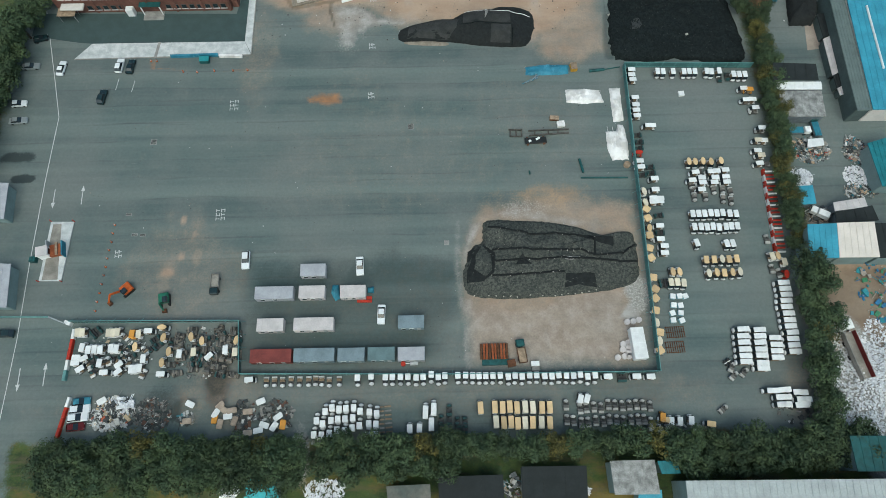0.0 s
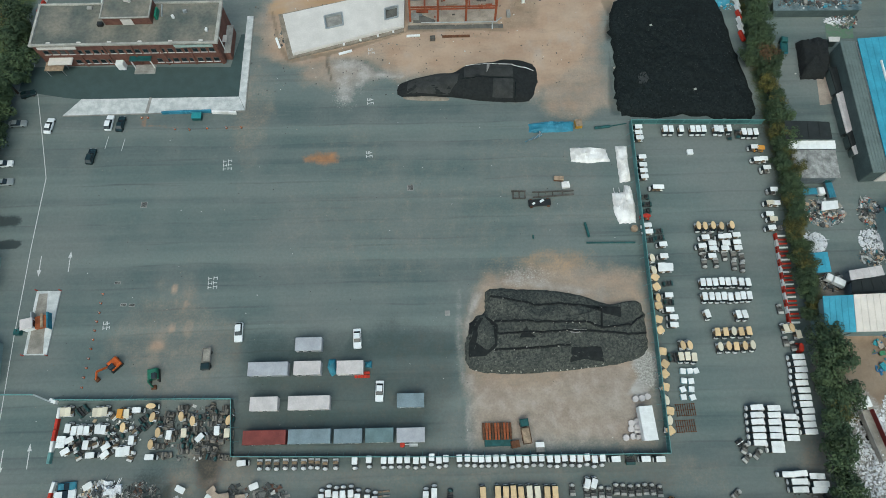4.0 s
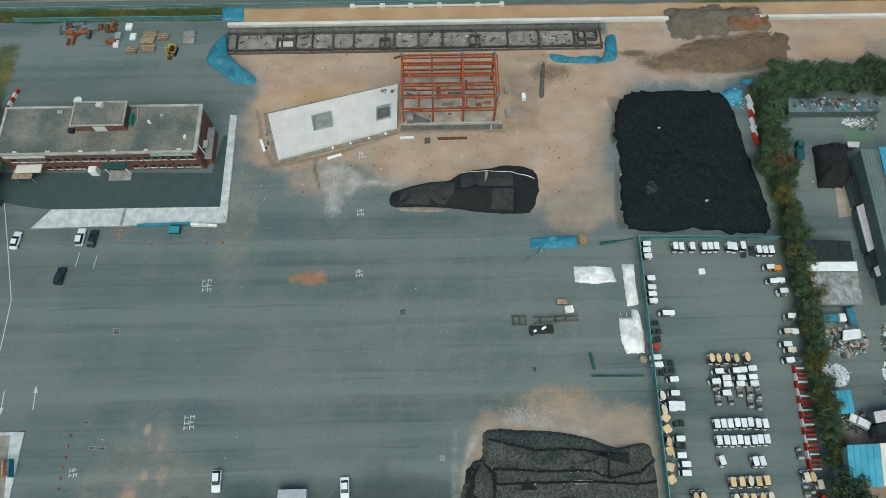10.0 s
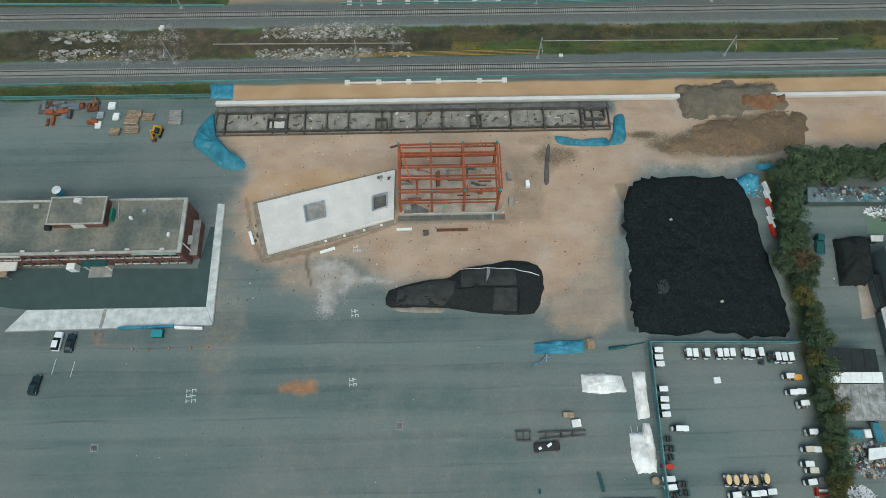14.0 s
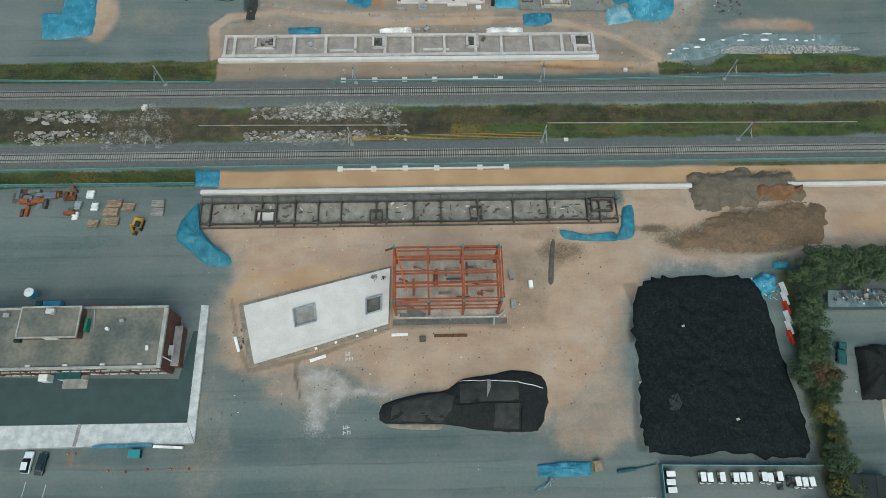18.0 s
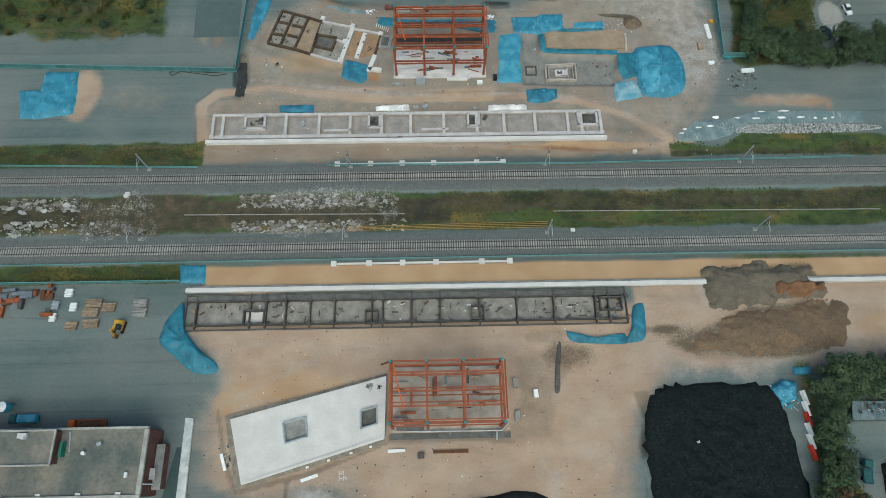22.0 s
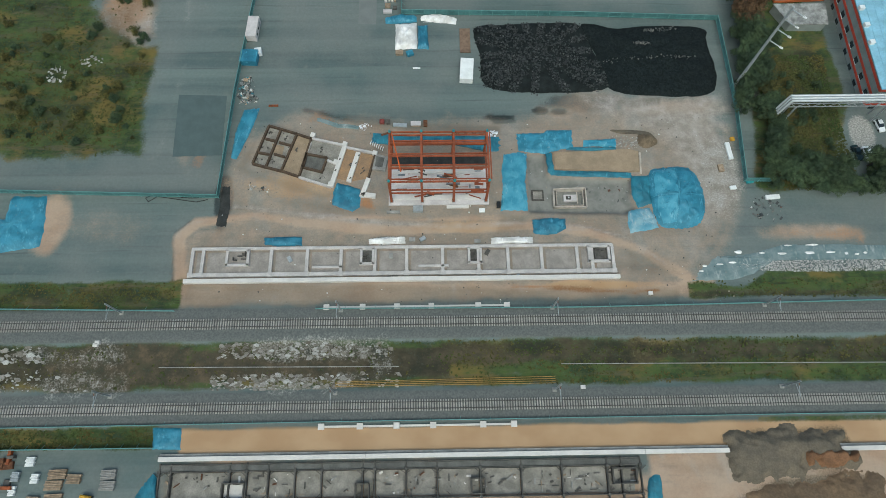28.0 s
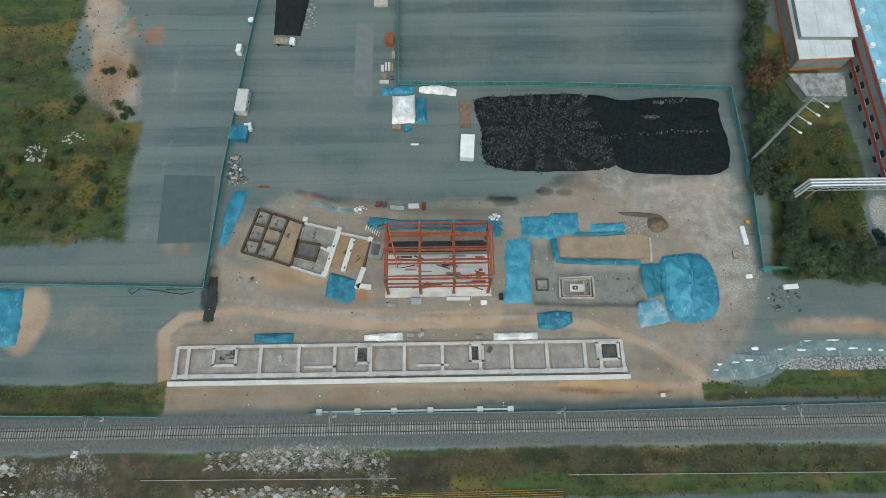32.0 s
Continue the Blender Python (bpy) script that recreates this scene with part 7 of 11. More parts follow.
    part("downpipe", B().tube((x1 + 0.35, 116.4, 2.8), (x1 + 0.35, 116.4, h), 0.12, 8), WHITE, t)
    part("side_awning", B().box(x1 + 0.7, 118.2, 4.4, 1.0, 2.0, 0.15), CONC_PALE, t)
    for k in range(6):
        part("roof_weight", B().box(x0 + 4 + 7.1 * k, y0 + 0.45, h + 0.25, 0.9, 0.4, 0.3), CONC_WHITE, t)
    part("roof_ladder", B().box(-64.6, 122.6, h + 0.25, 0.5, 2.6, 1.4), LADDER, t)
    part("roof_tank", B().tube((-60.8, 121.9, h + 0.25), (-60.8, 121.9, h + 1.0), 0.35, 10), WHITE, t)
    part("roof_box", B().box(-77.6, 120.0, h + 0.25, 1.2, 1.0, 0.8), BLACK, t)
    part("roof_unit", B().box(-71.0, 125.0, h + 2.7, 1.6, 0.9, 0.7, ch=0.05).box(-70.6, 124.6, h + 2.7, 0.5, 0.5, 1.0), C_BEIGE, ph)
    part("roof_vent", B().box(-58.2, 123.5, h + 0.25, 0.8, 0.6, 0.6, 20), GALV, t)
    part("antenna_base", B().box(-52.5, 118.0, h + 0.25, 0.5, 0.9, 0.6), WHITE, t)
    part("roof_hatch", B().box(-81.0, 125.0, h + 0.25, 1.2, 0.8, 0.5), CONC, t)
    part("cable_tray", B().box(-63.8, 124.0, h + 0.25, 0.25, 3.6, 0.2, 8), GALV, t)


LADDER = mat("green_steel_paint", (0.03, 0.2, 0.13), 0.6, var=0.3)
PARAPET = mat("weathered_parapet", (0.42, 0.41, 0.37), 0.9, var=0.35, scale=0.5)
SIGN_GREEN = mat("pale_green_sign_board", (0.35, 0.45, 0.42), 0.5, var=0.2)
office()
tank = thing("water_tank", "white and blue round water tank on steel legs", "water tank", -80.7, 131.1)
part("drum", B().tube((0, 0, 2.0), (0, 0, 3.6), 1.0, 18), BLUE_ROOF, tank)
part("lid", B().tube((0, 0, 3.6), (0, 0, 4.0), 1.0, 18, 0.25), WHITE, tank)
for sx, sy in ((-0.6, -0.6), (0.6, -0.6), (0.6, 0.6), (-0.6, 0.6)):
    part("leg", B().beam((sx, sy, 0), (sx, sy, 2.0), 0.12, 0.12), GALV, tank)

pad = thing("forecourt_slab", "L-shaped whitewashed concrete strip round the office forecourt", "pavement", 0, 0, 0)
PAD = mat("whitewashed_concrete", (0.6, 0.61, 0.6), 0.9, var=0.3, scale=0.5, col2=(0.4, 0.42, 0.42))
fc = [(-87.1, 100.2), (-83.5, 104.7), (-46.0, 104.6), (-44.2, 100.7)]
part("south_strip", B().prism(fc, 0, 0.14), PAD, pad)
part("east_strip", B().prism([(-46.0, 104.7), (-46.1, 128.7), (-44.5, 128.6), (-44.1, 100.8)], 0, 0.15), PAD, pad)
part("kerb", B().beam((-87.1, 100.1, 0.1), (-44.2, 100.6, 0.1), 0.2, 0.22), CONC, pad)
part("kerb", B().beam((-44.1, 100.7, 0.1), (-44.4, 128.6, 0.1), 0.2, 0.22), CONC, pad)
part("drain_channel", B().beam((-67.0, 104.8, 0.15), (-67.4, 100.5, 0.15), 0.7, 0.04), CONC, pad)
for a, b, m, lb in (((-63.6, 100.3), (-52.1, 100.5), BLUE_TARP, "low blue water barrier beside the forecourt"), ((-51.8, 100.2), (-46.1, 99.9), WHITE_TARP, "white and red banner rail beside the forecourt")):
    ob = part("water_barrier", B().beam((*a, 0.4), (*b, 0.4), 0.5, 0.8), m)
    tagged(ob, lb, "barrier")
skip = thing("skip", "green steel skip beside the forecourt", "skip", -55.1, 98.9)
part("hopper", B().box(0, 0, 0.1, 2.2, 1.5, 1.0), TEAL_DARK, skip)
part("lid", B().box(0, 0, 1.1, 2.3, 1.6, 0.1, ch=0.03), TEAL_CAP, skip)
cover = thing("guard_booth_roof", "small tan-roofed booth beside the office", "booth", -90.2, 112.7)
part("roof", B().box(0, 0, 2.2, 4.4, 2.6, 0.15, ch=0.04), WOOD, cover)
for sx in (-1.9, 1.9):
    for sy in (-1.1, 1.1):
        part("post", B().tube((sx, sy, 0), (sx, sy, 2.2), 0.06, 6), GALV, cover)
flag = thing("barrier_board", "tall red and white striped hazard barrier", "barrier", -98.3, 133.7, 0, 75)
for i in range(5):
    part("stripe", B().box(-2.4 + i * 1.2, 0, 0, 1.2, 0.5, 1.0, ch=0.05), (RED, WHITE)[i % 2], flag)


def cone(x, y, m=None):
    t = thing("traffic_cone", "orange-red traffic cone on asphalt", "traffic cone", x, y, 0, group="traffic cones")
    part("base", B().box(0, 0, 0, 0.42, 0.42, 0.05), RUBBER, t)
    b = part("body", B().tube((0, 0, 0.05), (0, 0, 0.75), 0.2, 10, 0.04), ORANGE, t)
    part("band", B().tube((0, 0, 0.36), (0, 0, 0.5), 0.135, 10, 0.105), WHITE, b)


for p in [(-70.0, 55.9), (-70.1, 53.9), (-70.1, 51.9), (-70.3, 50.0), (-70.4, 48.1), (-70.4, 46.2), (-70.5, 44.3), (-70.6, 42.3), (-70.7, 40.4), (-70.9, 38.5), (-70.9, 36.5)]:
    cone(*p)
for p in [(-60.1, 95.9), (-56.7, 95.7), (-52.6, 96.0), (-48.1, 96.0), (-44.6, 96.0), (-68.3, 99.2), (-66.9, 99.2)]:
    cone(*p)

# ---- weighbridge ----
wb = thing("weighbridge", "white concrete weighbridge deck with rust stains and yellow portal", "weighbridge", 0, 0, 0)
part("deck", B().prism([(-84.0, 56.9), (-79.0, 56.8), (-79.2, 43.2), (-83.9, 43.3)], 0, 0.25), PAD, wb)
part("plate", B().prism([(-83.4, 56.3), (-81.6, 56.3), (-80.0, 43.5), (-83.3, 43.5)], 0.25, 0.27), BAY, wb)
part("portal", B().box(-81.3, 50.0, 0.25, 2.4, 2.6, 0.9, 12, ch=0.1), RUST_OR, wb, "rusty orange washing frame with a brown hood")
part("portal_hood", B().box(-81.0, 50.2, 1.1, 0.5, 2.9, 0.3, 12), WOOD, wb)
part("spray_wall", B().box(-79.6, 50.2, 0.25, 0.25, 3.4, 1.6, 12), TEAL_TARP, wb)
part("spray_wall", B().box(-82.9, 50.3, 0.25, 0.25, 3.4, 1.6, 12), GALV, wb)
part("post", B().tube((-84.0, 57.0, 0), (-84.0, 57.0, 1.0), 0.1, 8), RED, wb)
part("post", B().tube((-79.0, 56.9, 0), (-79.0, 56.9, 1.0), 0.1, 8), RED, wb)
part("post", B().tube((-79.1, 43.1, 0), (-79.1, 43.1, 1.0), 0.1, 8), RED, wb)
part("post", B().tube((-84.0, 43.2, 0), (-84.0, 43.2, 1.0), 0.1, 8), RED, wb)
booth = thing("control_booth", "white control booth beside the weighbridge", "booth", -83.4, 49.3, 0, 12)
part("body", B().box(0, 0, 0, 2.2, 2.0, 2.2), WHITE, booth)
part("roof", B().box(0, 0, 2.2, 2.5, 2.3, 0.15, ch=0.04), C_BEIGE, booth)
part("window", B().box(1.1, 0, 1.0, 0.06, 1.4, 0.8), GLASS, booth)
gen = thing("pump_unit", "green pump unit beside the control booth", "pump", -85.8, 48.0)
part("housing", B().box(0, 0, 0, 1.3, 1.2, 1.2, ch=0.1), TEAL_DARK, gen)
part("hose", B().tube((0, 0, 1.2), (0.9, 3.0, 0.1), 0.12, 6), BLACK, gen)
gate = thing("barrier_gate", "pale teal sliding gate rail across the entrance road", "gate", 0, 0, 0)
part("rail", B().beam((-97.0, 35.6, 0.9), (-79.7, 35.2, 0.9), 0.18, 0.5), TEAL_RAIL, gate)
part("rail", B().beam((-79.7, 35.2, 0.9), (-76.0, 33.7, 0.9), 0.25, 0.6), GALV, gate)
part("gate_motor", B().box(-75.7, 33.9, 0, 1.4, 0.8, 1.1, -20, ch=0.05), WHITE, gate)
for i in range(5):
    part("hazard_block", B().box(-74.2 - 0.05 * i, 31.6 - 2.1 * i, 0, 0.6, 2.05, 0.9, 0, ch=0.1), (WHITE, RED, RED, WHITE, TEAL_RAIL)[i], gate)

# ---- road paint ----
PAINT = mat("worn_road_paint", (0.6, 0.61, 0.6), 0.8, var=0.3, scale=2.0)
lane = thing("lane_line", "thin white painted lane line on asphalt", "road marking", 0, 0, 0, kind="structure")
rl = [(-96.9, 115.2), (-90.8, 94.6), (-87.7, 83.8), (-87.5, 67.2), (-86.8, 46.9), (-85.9, 31.0), (-85.7, 11.1)]
for a, b in zip(rl[:-1], rl[1:]):
    part("stroke", B().beam((*a, 0.006), (*b, 0.006), 0.16, 0.008), PAINT, lane)


def paint_arrow(x, y, up):
    t = thing("road_arrow", "white painted straight arrow on asphalt", "road marking", x, y, 0.005, 3, kind="structure")
    s = 1 if up else -1
    part("shaft", B().box(0, -0.6 * s, 0, 0.18, 3.4, 0.008), PAINT, t)
    part("head", B().prism([(-0.45, 1.0 * s), (0, 2.4 * s), (0.45, 1.0 * s)][::s], 0, 0.008), PAINT, t)


for p, up in (((-84.7, 62.6), False), ((-78.5, 63.4), True), ((-83.8, 22.7), False), ((-78.8, 23.6), True)):
    paint_arrow(*p, up)


def paint_word(x, y, yaw, w=1.7, h=2.2, rows=2):
    """Two lines of worn bars, turned to be seen from the side of the bay."""
    t = thing("bay_marking", "white painted bay lettering on asphalt, worn", "road marking", x, y, 0.006, yaw, "bay markings", kind="structure")
    cw, rh = w / 2, h / rows
    for c in range(2):
        for r in range(rows):
            cx, cy = (c - 0.5) * cw, (r - (rows - 1) / 2) * rh
            part("stroke", B().box(cx - cw * 0.34, cy, 0, 0.15, rh * 0.78, 0.008), PAINT, t)
            part("stroke", B().box(cx + 0.02, cy + rh * 0.16 * (c - r % 2), 0.001, cw * 0.62, 0.15, 0.008), PAINT, t)
            if (c + r) % 2:
                part("stroke", B().box(cx + cw * 0.33, cy, 0, 0.15, rh * 0.7, 0.008), PAINT, t)


for x, y in ((-14.5, 88.2), (-14.5, 102.6), (-14.5, 117.2), (-68.2, 49.1)):
    paint_word(x, y, 2, 1.6, 2.0)
for x, y in ((-46.9, 86.2), (-47.2, 57.9)):
    paint_word(x, y, 2, 2.2, 3.0, 3)
for x, y in [(-75.5, 92.7), (-71.6, 92.1)]:
    tagged(part("bay_line", B().box(x, y, 0.004, 0.12, 3.2, 0.008, -6), PAINT), "short white parking bay line", "road marking", "bay lines", "structure")


def drain(x, y, sx, sy):
    t = thing("drain_cover", "dark steel drain grating set in asphalt", "drain cover", x, y, 0.0, group="drain covers")
    part("frame", B().box(0, 0, 0, sx + 0.2, sy + 0.2, 0.012), CONC, t)
    g = B()
    for i in range(6):
        part("bar", B().box(-sx / 2 + sx * (i + 0.5) / 6, 0, 0.012, sx / 9, sy, 0.015), BLACK, t)


drain(-5.1, 79.4, 1.2, 1.2)
drain(-64.5, 76.6, 1.2, 1.2)
drain(-67.4, 58.4, 1.1, 0.4)
drain(-65.4, 53.5, 1.1, 0.45)
drain(-63.6, 53.4, 1.1, 0.45)
plate = part("steel_plate", B().box(2.5, 50.1, 0.0, 1.1, 1.1, 0.03), CONC)
tagged(plate, "pale square steel plate on asphalt", "steel plate")

# ---- covered heaps in the yard ----
from mathutils.bvhtree import BVHTree


def draper(ob):
    me = ob.data
    return BVHTree.FromPolygons([v.co.copy() for v in me.vertices], [tuple(p.vertices) for p in me.polygons])


def on_top(tree_, x, y, lift):
    hit = tree_.ray_cast(Vector((x, y, 60)), Vector((0, 0, -1)))
    return (x, y, (hit[0].z if hit[0] else 0.0) + lift)


def draped_rope(tree_, pts, r, name, parent, m):
    b = B()
    prev = None
    for (ax, ay), (bx, by) in zip(pts[:-1], pts[1:]):
        n = max(2, int(math.hypot(bx - ax, by - ay) / 0.7))
        for i in range(n + 1):
            k = i / n
            wob = 0.18 * noise.noise(Vector((ax + k * 3, by, i * 0.7)))
            q = on_top(tree_, ax + (bx - ax) * k, ay + (by - ay) * k + wob, 0.04)
            if prev and (Vector(q) - Vector(prev)).length > 0.05:
                b.tube(prev, q, r, 5)
            prev = q
    return part(name, b, m, parent)


def draped_sheet(tree_, pts, name, parent, m, lift=0.06, label=""):
    ring = straight_outline(pts, 6)
    mid = sum(ring) / len(ring)
    vs, fs = [], []
    n, rings = len(ring), 6
    for r in range(rings):
        for p in ring:
            q = p + (mid - p) * (r / rings)
            vs.append(on_top(tree_, q[0], q[1], lift + (0.06 * noise.noise(Vector((q[0], q[1], 3))))))
    vs.append(on_top(tree_, mid[0], mid[1], lift))
    for r in range(rings - 1):
        fs += [(r * n + i, r * n + (i + 1) % n, (r + 1) * n + (i + 1) % n, (r + 1) * n + i) for i in range(n)]
    fs += [((rings - 1) * n + i, (rings - 1) * n + (i + 1) % n, rings * n) for i in range(n)]
    return part(name, B().add(vs, fs), m, parent, label, True)


def sandbags(tree_, pts, parent, step=1.1, seed=1):
    rs = random.Random(seed)
    me = mesh_of("sandbag", B().box(0, 0, 0, 0.32, 0.2, 0.14, ch=0.05), SANDBAG)
    for (ax, ay), (bx, by) in zip(pts[:-1], pts[1:]):
        n = int(math.hypot(bx - ax, by - ay) / step)
        for i in range(n):
            if rs.random() < 0.6:
                x, y, z = on_top(tree_, ax + (bx - ax) * i / n, ay + (by - ay) * i / n + rs.uniform(-0.15, 0.15), 0.05)
                part("sandbag", me, None, parent).matrix_basis = pose(x, y, z, 0, 0, rs.uniform(0, 180))


SANDBAG = mat("pale_sandbag", (0.5, 0.48, 0.42), 0.9, var=0.3, rnd=0.3)
p1 = [(11.0, 54.9), (18.0, 54.9), (24.3, 54.5), (31.0, 53.2), (36.6, 51.2), (42.8, 51.6), (43.5, 45.4), (42.9, 41.0), (38.8, 39.0), (27.7, 37.6), (15.6, 37.1), (8.0, 37.8), (6.0, 39.8), (6.1, 44.2), (8.0, 48.9), (10.2, 50.1)]
pile = heap("spoil_mound", "long spoil heap under grey dust netting with roped seams", p1, 2.8, NET_GREY, 0.6, 7.0, freq=0.3, power=0.45, rings=16)
dt = draper(pile)
seams = [[(11.6, 53.2), (20.3, 51.0), (27.4, 51.0), (34.0, 50.2)], [(12.1, 47.8), (21.2, 47.1), (30.7, 47.0), (33.9, 45.7), (40.2, 46.5), (43.0, 48.5)],
         [(12.4, 45.1), (22.3, 45.1), (30.5, 45.1), (39.1, 44.4), (43.3, 44.9)], [(11.8, 41.8), (20.8, 42.0), (27.0, 42.3)], [(34.2, 50.0), (33.8, 45.7)]]
for i, s in enumerate(seams):
    draped_rope(dt, s, 0.24, "seam", pile, NET)
    sandbags(dt, s, pile, 1.2, i)
sandbags(dt, [(8.0, 38.0), (15.6, 37.5), (27.7, 37.8), (35.1, 38.6)], pile, 1.3, 9)
draped_sheet(dt, [(27.3, 41.9), (33.3, 41.9), (33.7, 39.0), (30.3, 39.6), (26.9, 39.1)], "net_patch", pile, NET, label="black net patch")
draped_sheet(dt, [(30.7, 50.5), (34.0, 50.4), (38.4, 50.1), (38.1, 48.0), (34.7, 48.7)], "net_patch", pile, NET, label="black net patch")
draped_sheet(dt, [(7.0, 47.9), (10.1, 49.5), (12.7, 46.9), (12.3, 42.5), (10.1, 40.7), (6.5, 40.6)], "net_patch", pile, NET, label="black net patch")
draped_sheet(dt, [(10.1, 49.1), (11.9, 46.5), (11.9, 42.9), (10.4, 41.7), (8.2, 43.4), (8.6, 46.6)], "net_patch", pile, NET_GREY, 0.16)
draped_sheet(dt, [(26.8, 45.4), (30.1, 45.4), (30.3, 44.8), (27.2, 44.6)], "torn_gap", pile, CONC, 0.1, "bare pale spoil showing through a tear")
draped_sheet(dt, [(16.9, 44.0), (18.3, 46.4), (19.0, 45.1), (20.3, 43.9)], "net_fold", pile, NET, 0.12)

p2 = [(-7.9, 106.9), (-5.3, 108.2), (-0.1, 109.4), (5.2, 110.0), (8.7, 112.1), (15.2, 113.1), (19.3, 113.8), (24.5, 112.7), (26.0, 108.9), (24.1, 102.5), (20.3, 101.5), (11.8, 102.1), (4.4, 103.3), (-7.0, 103.7)]
pile2 = heap("spoil_mound", "tapering spoil heap under black shade netting", p2, 2.6, NET, 0.3, 17.0, freq=0.3, power=0.5, rings=12)
dt2 = draper(pile2)
draped_sheet(dt2, [(-5.3, 107.5), (4.6, 109.3), (6.9, 108.6), (6.2, 105.9), (4.4, 103.6), (-5.9, 104.0)], "net_sheet", pile2, NET_MID)
draped_sheet(dt2, [(8.1, 110.9), (13.4, 111.5), (19.8, 111.0), (19.8, 107.5), (8.0, 107.1)], "net_sheet", pile2, NET_MID, 0.08)
draped_sheet(dt2, [(14.9, 106.9), (19.8, 107.0), (19.5, 102.0), (14.6, 102.4)], "net_sheet", pile2, NET_MID, 0.08)
draped_rope(dt2, [(8.1, 111.6), (14.5, 111.5), (19.8, 111.2), (24.9, 109.9)], 0.08, "seam", pile2, WHITE_TARP)
draped_rope(dt2, [(7.4, 106.7), (14.9, 107.1), (20.1, 107.1)], 0.12, "seam", pile2, COAL)
draped_rope(dt2, [(20.3, 106.3), (19.9, 101.8)], 0.15, "seam", pile2, COAL)
draped_sheet(dt2, [(13.7, 111.8), (14.4, 111.7), (14.2, 110.1), (13.3, 108.1)], "torn_gap", pile2, CONC, 0.12, "bare pale spoil showing through a tear")


skirt = tagged(part("spoil_skirt", mound([(-6.7, 103.7), (-1.3, 103.8), (4.1, 103.3), (3.9, 102.3), (-1.3, 102.4), (-6.1, 102.9)], 0.4, 0.2, 5, 0.6, 3.0), FOOT, smooth=True), "tan spoil spilling from under the netting", "spoil")


# ---- tarpaulined stacks ----
def tarp(label, pts, h, m, seed, folds=0, name="tarpaulin", cat="tarpaulin", base=0.0, rough=0.3, power=0.3, straight=True):
    ob = tagged(part(name, mound(pts, h, rough, 7, power, seed, base, 8, 0.9, 1.0, straight), m, smooth=True), label, cat)
    if folds:
        tr_ = draper(ob)
        xs = [p[0] for p in pts]
        ys = [p[1] for p in pts]
        x0, x1, y0, y1 = min(xs), max(xs), min(ys), max(ys)
        for i in range(folds):
            k = (i + 0.5) / folds
            if x1 - x0 > y1 - y0:
                ln = [(x0 + 0.6, y0 + (y1 - y0) * k), (x1 - 0.6, y0 + (y1 - y0) * k)]
            else:
                ln = [(x0 + (x1 - x0) * k, y0 + 0.6), (x0 + (x1 - x0) * k, y1 - 0.6)]
            draped_rope(tr_, ln, 0.05, "fold", ob, m)
    return ob


tarp("white tarpaulin sheet over a low stack", [(31.9, 88.8), (35.9, 88.9), (40.0, 88.4), (40.9, 85.0), (35.5, 84.7), (31.7, 85.2)], 0.8, WHITE_TARP, 2.0, 3)
tarp("narrow white tarpaulin stack along the fence", [(42.4, 89.1), (45.0, 89.1), (44.9, 84.9), (44.9, 79.8), (42.3, 79.5), (42.3, 84.4)], 0.8, WHITE_TARP, 3.0, 3)
tarp("white tarpaulin stack with ragged edge along the fence", [(40.2, 77.0), (42.8, 77.2), (43.2, 78.9), (44.6, 78.8), (45.1, 73.9), (44.7, 69.5), (41.0, 69.4), (40.1, 72.2)], 0.8, WHITE_TARP, 4.0, 4)
tarp("blue tarpaulin over a long pipe stack", [(22.8, 95.4), (28.0, 95.9), (33.4, 95.8), (33.2, 93.2), (27.7, 93.0), (22.7, 93.1)], 0.9, BLUE_TARP, 5.0, 3)
rack = thing("scaffold_stack", "tangled blue-grey scaffold frames on the ground", "scaffold", 24.1, 91.8)
for i in range(9):
    part("tube", B().tube((-2.4 + 0.4 * i, -1.2 + 0.1 * i, 0.1 + 0.08 * i), (1.8 - 0.1 * i, 1.2 - 0.3 * (i % 4), 0.15 + 0.08 * i), 0.09, 6), (BLUE_TARP, GALV_DARK, GALV)[i % 3], rack)


def oval_at(cx, cy, sx, sy, seed):
    rs_ = random.Random(seed)
    return [(cx + sx / 2 * math.cos(a) * rs_.uniform(0.7, 1.1), cy + sy / 2 * math.sin(a) * rs_.uniform(0.7, 1.1)) for a in (0.3, 1.1, 2.0, 2.8, 3.6, 4.4, 5.3, 5.9)]


def crate(name, label, cat, x, y, sx, sy, h, m, yaw=0.0, lid=None):
    t = thing(name, label, cat, x, y, 0, yaw)
    part("body", B().box(0, 0, 0.0, sx, sy, h - 0.04), m, t)
    part("top", B().box(0, 0, h - 0.04, sx + 0.06, sy + 0.06, 0.06, ch=0.02), lid or m, t)
    return t


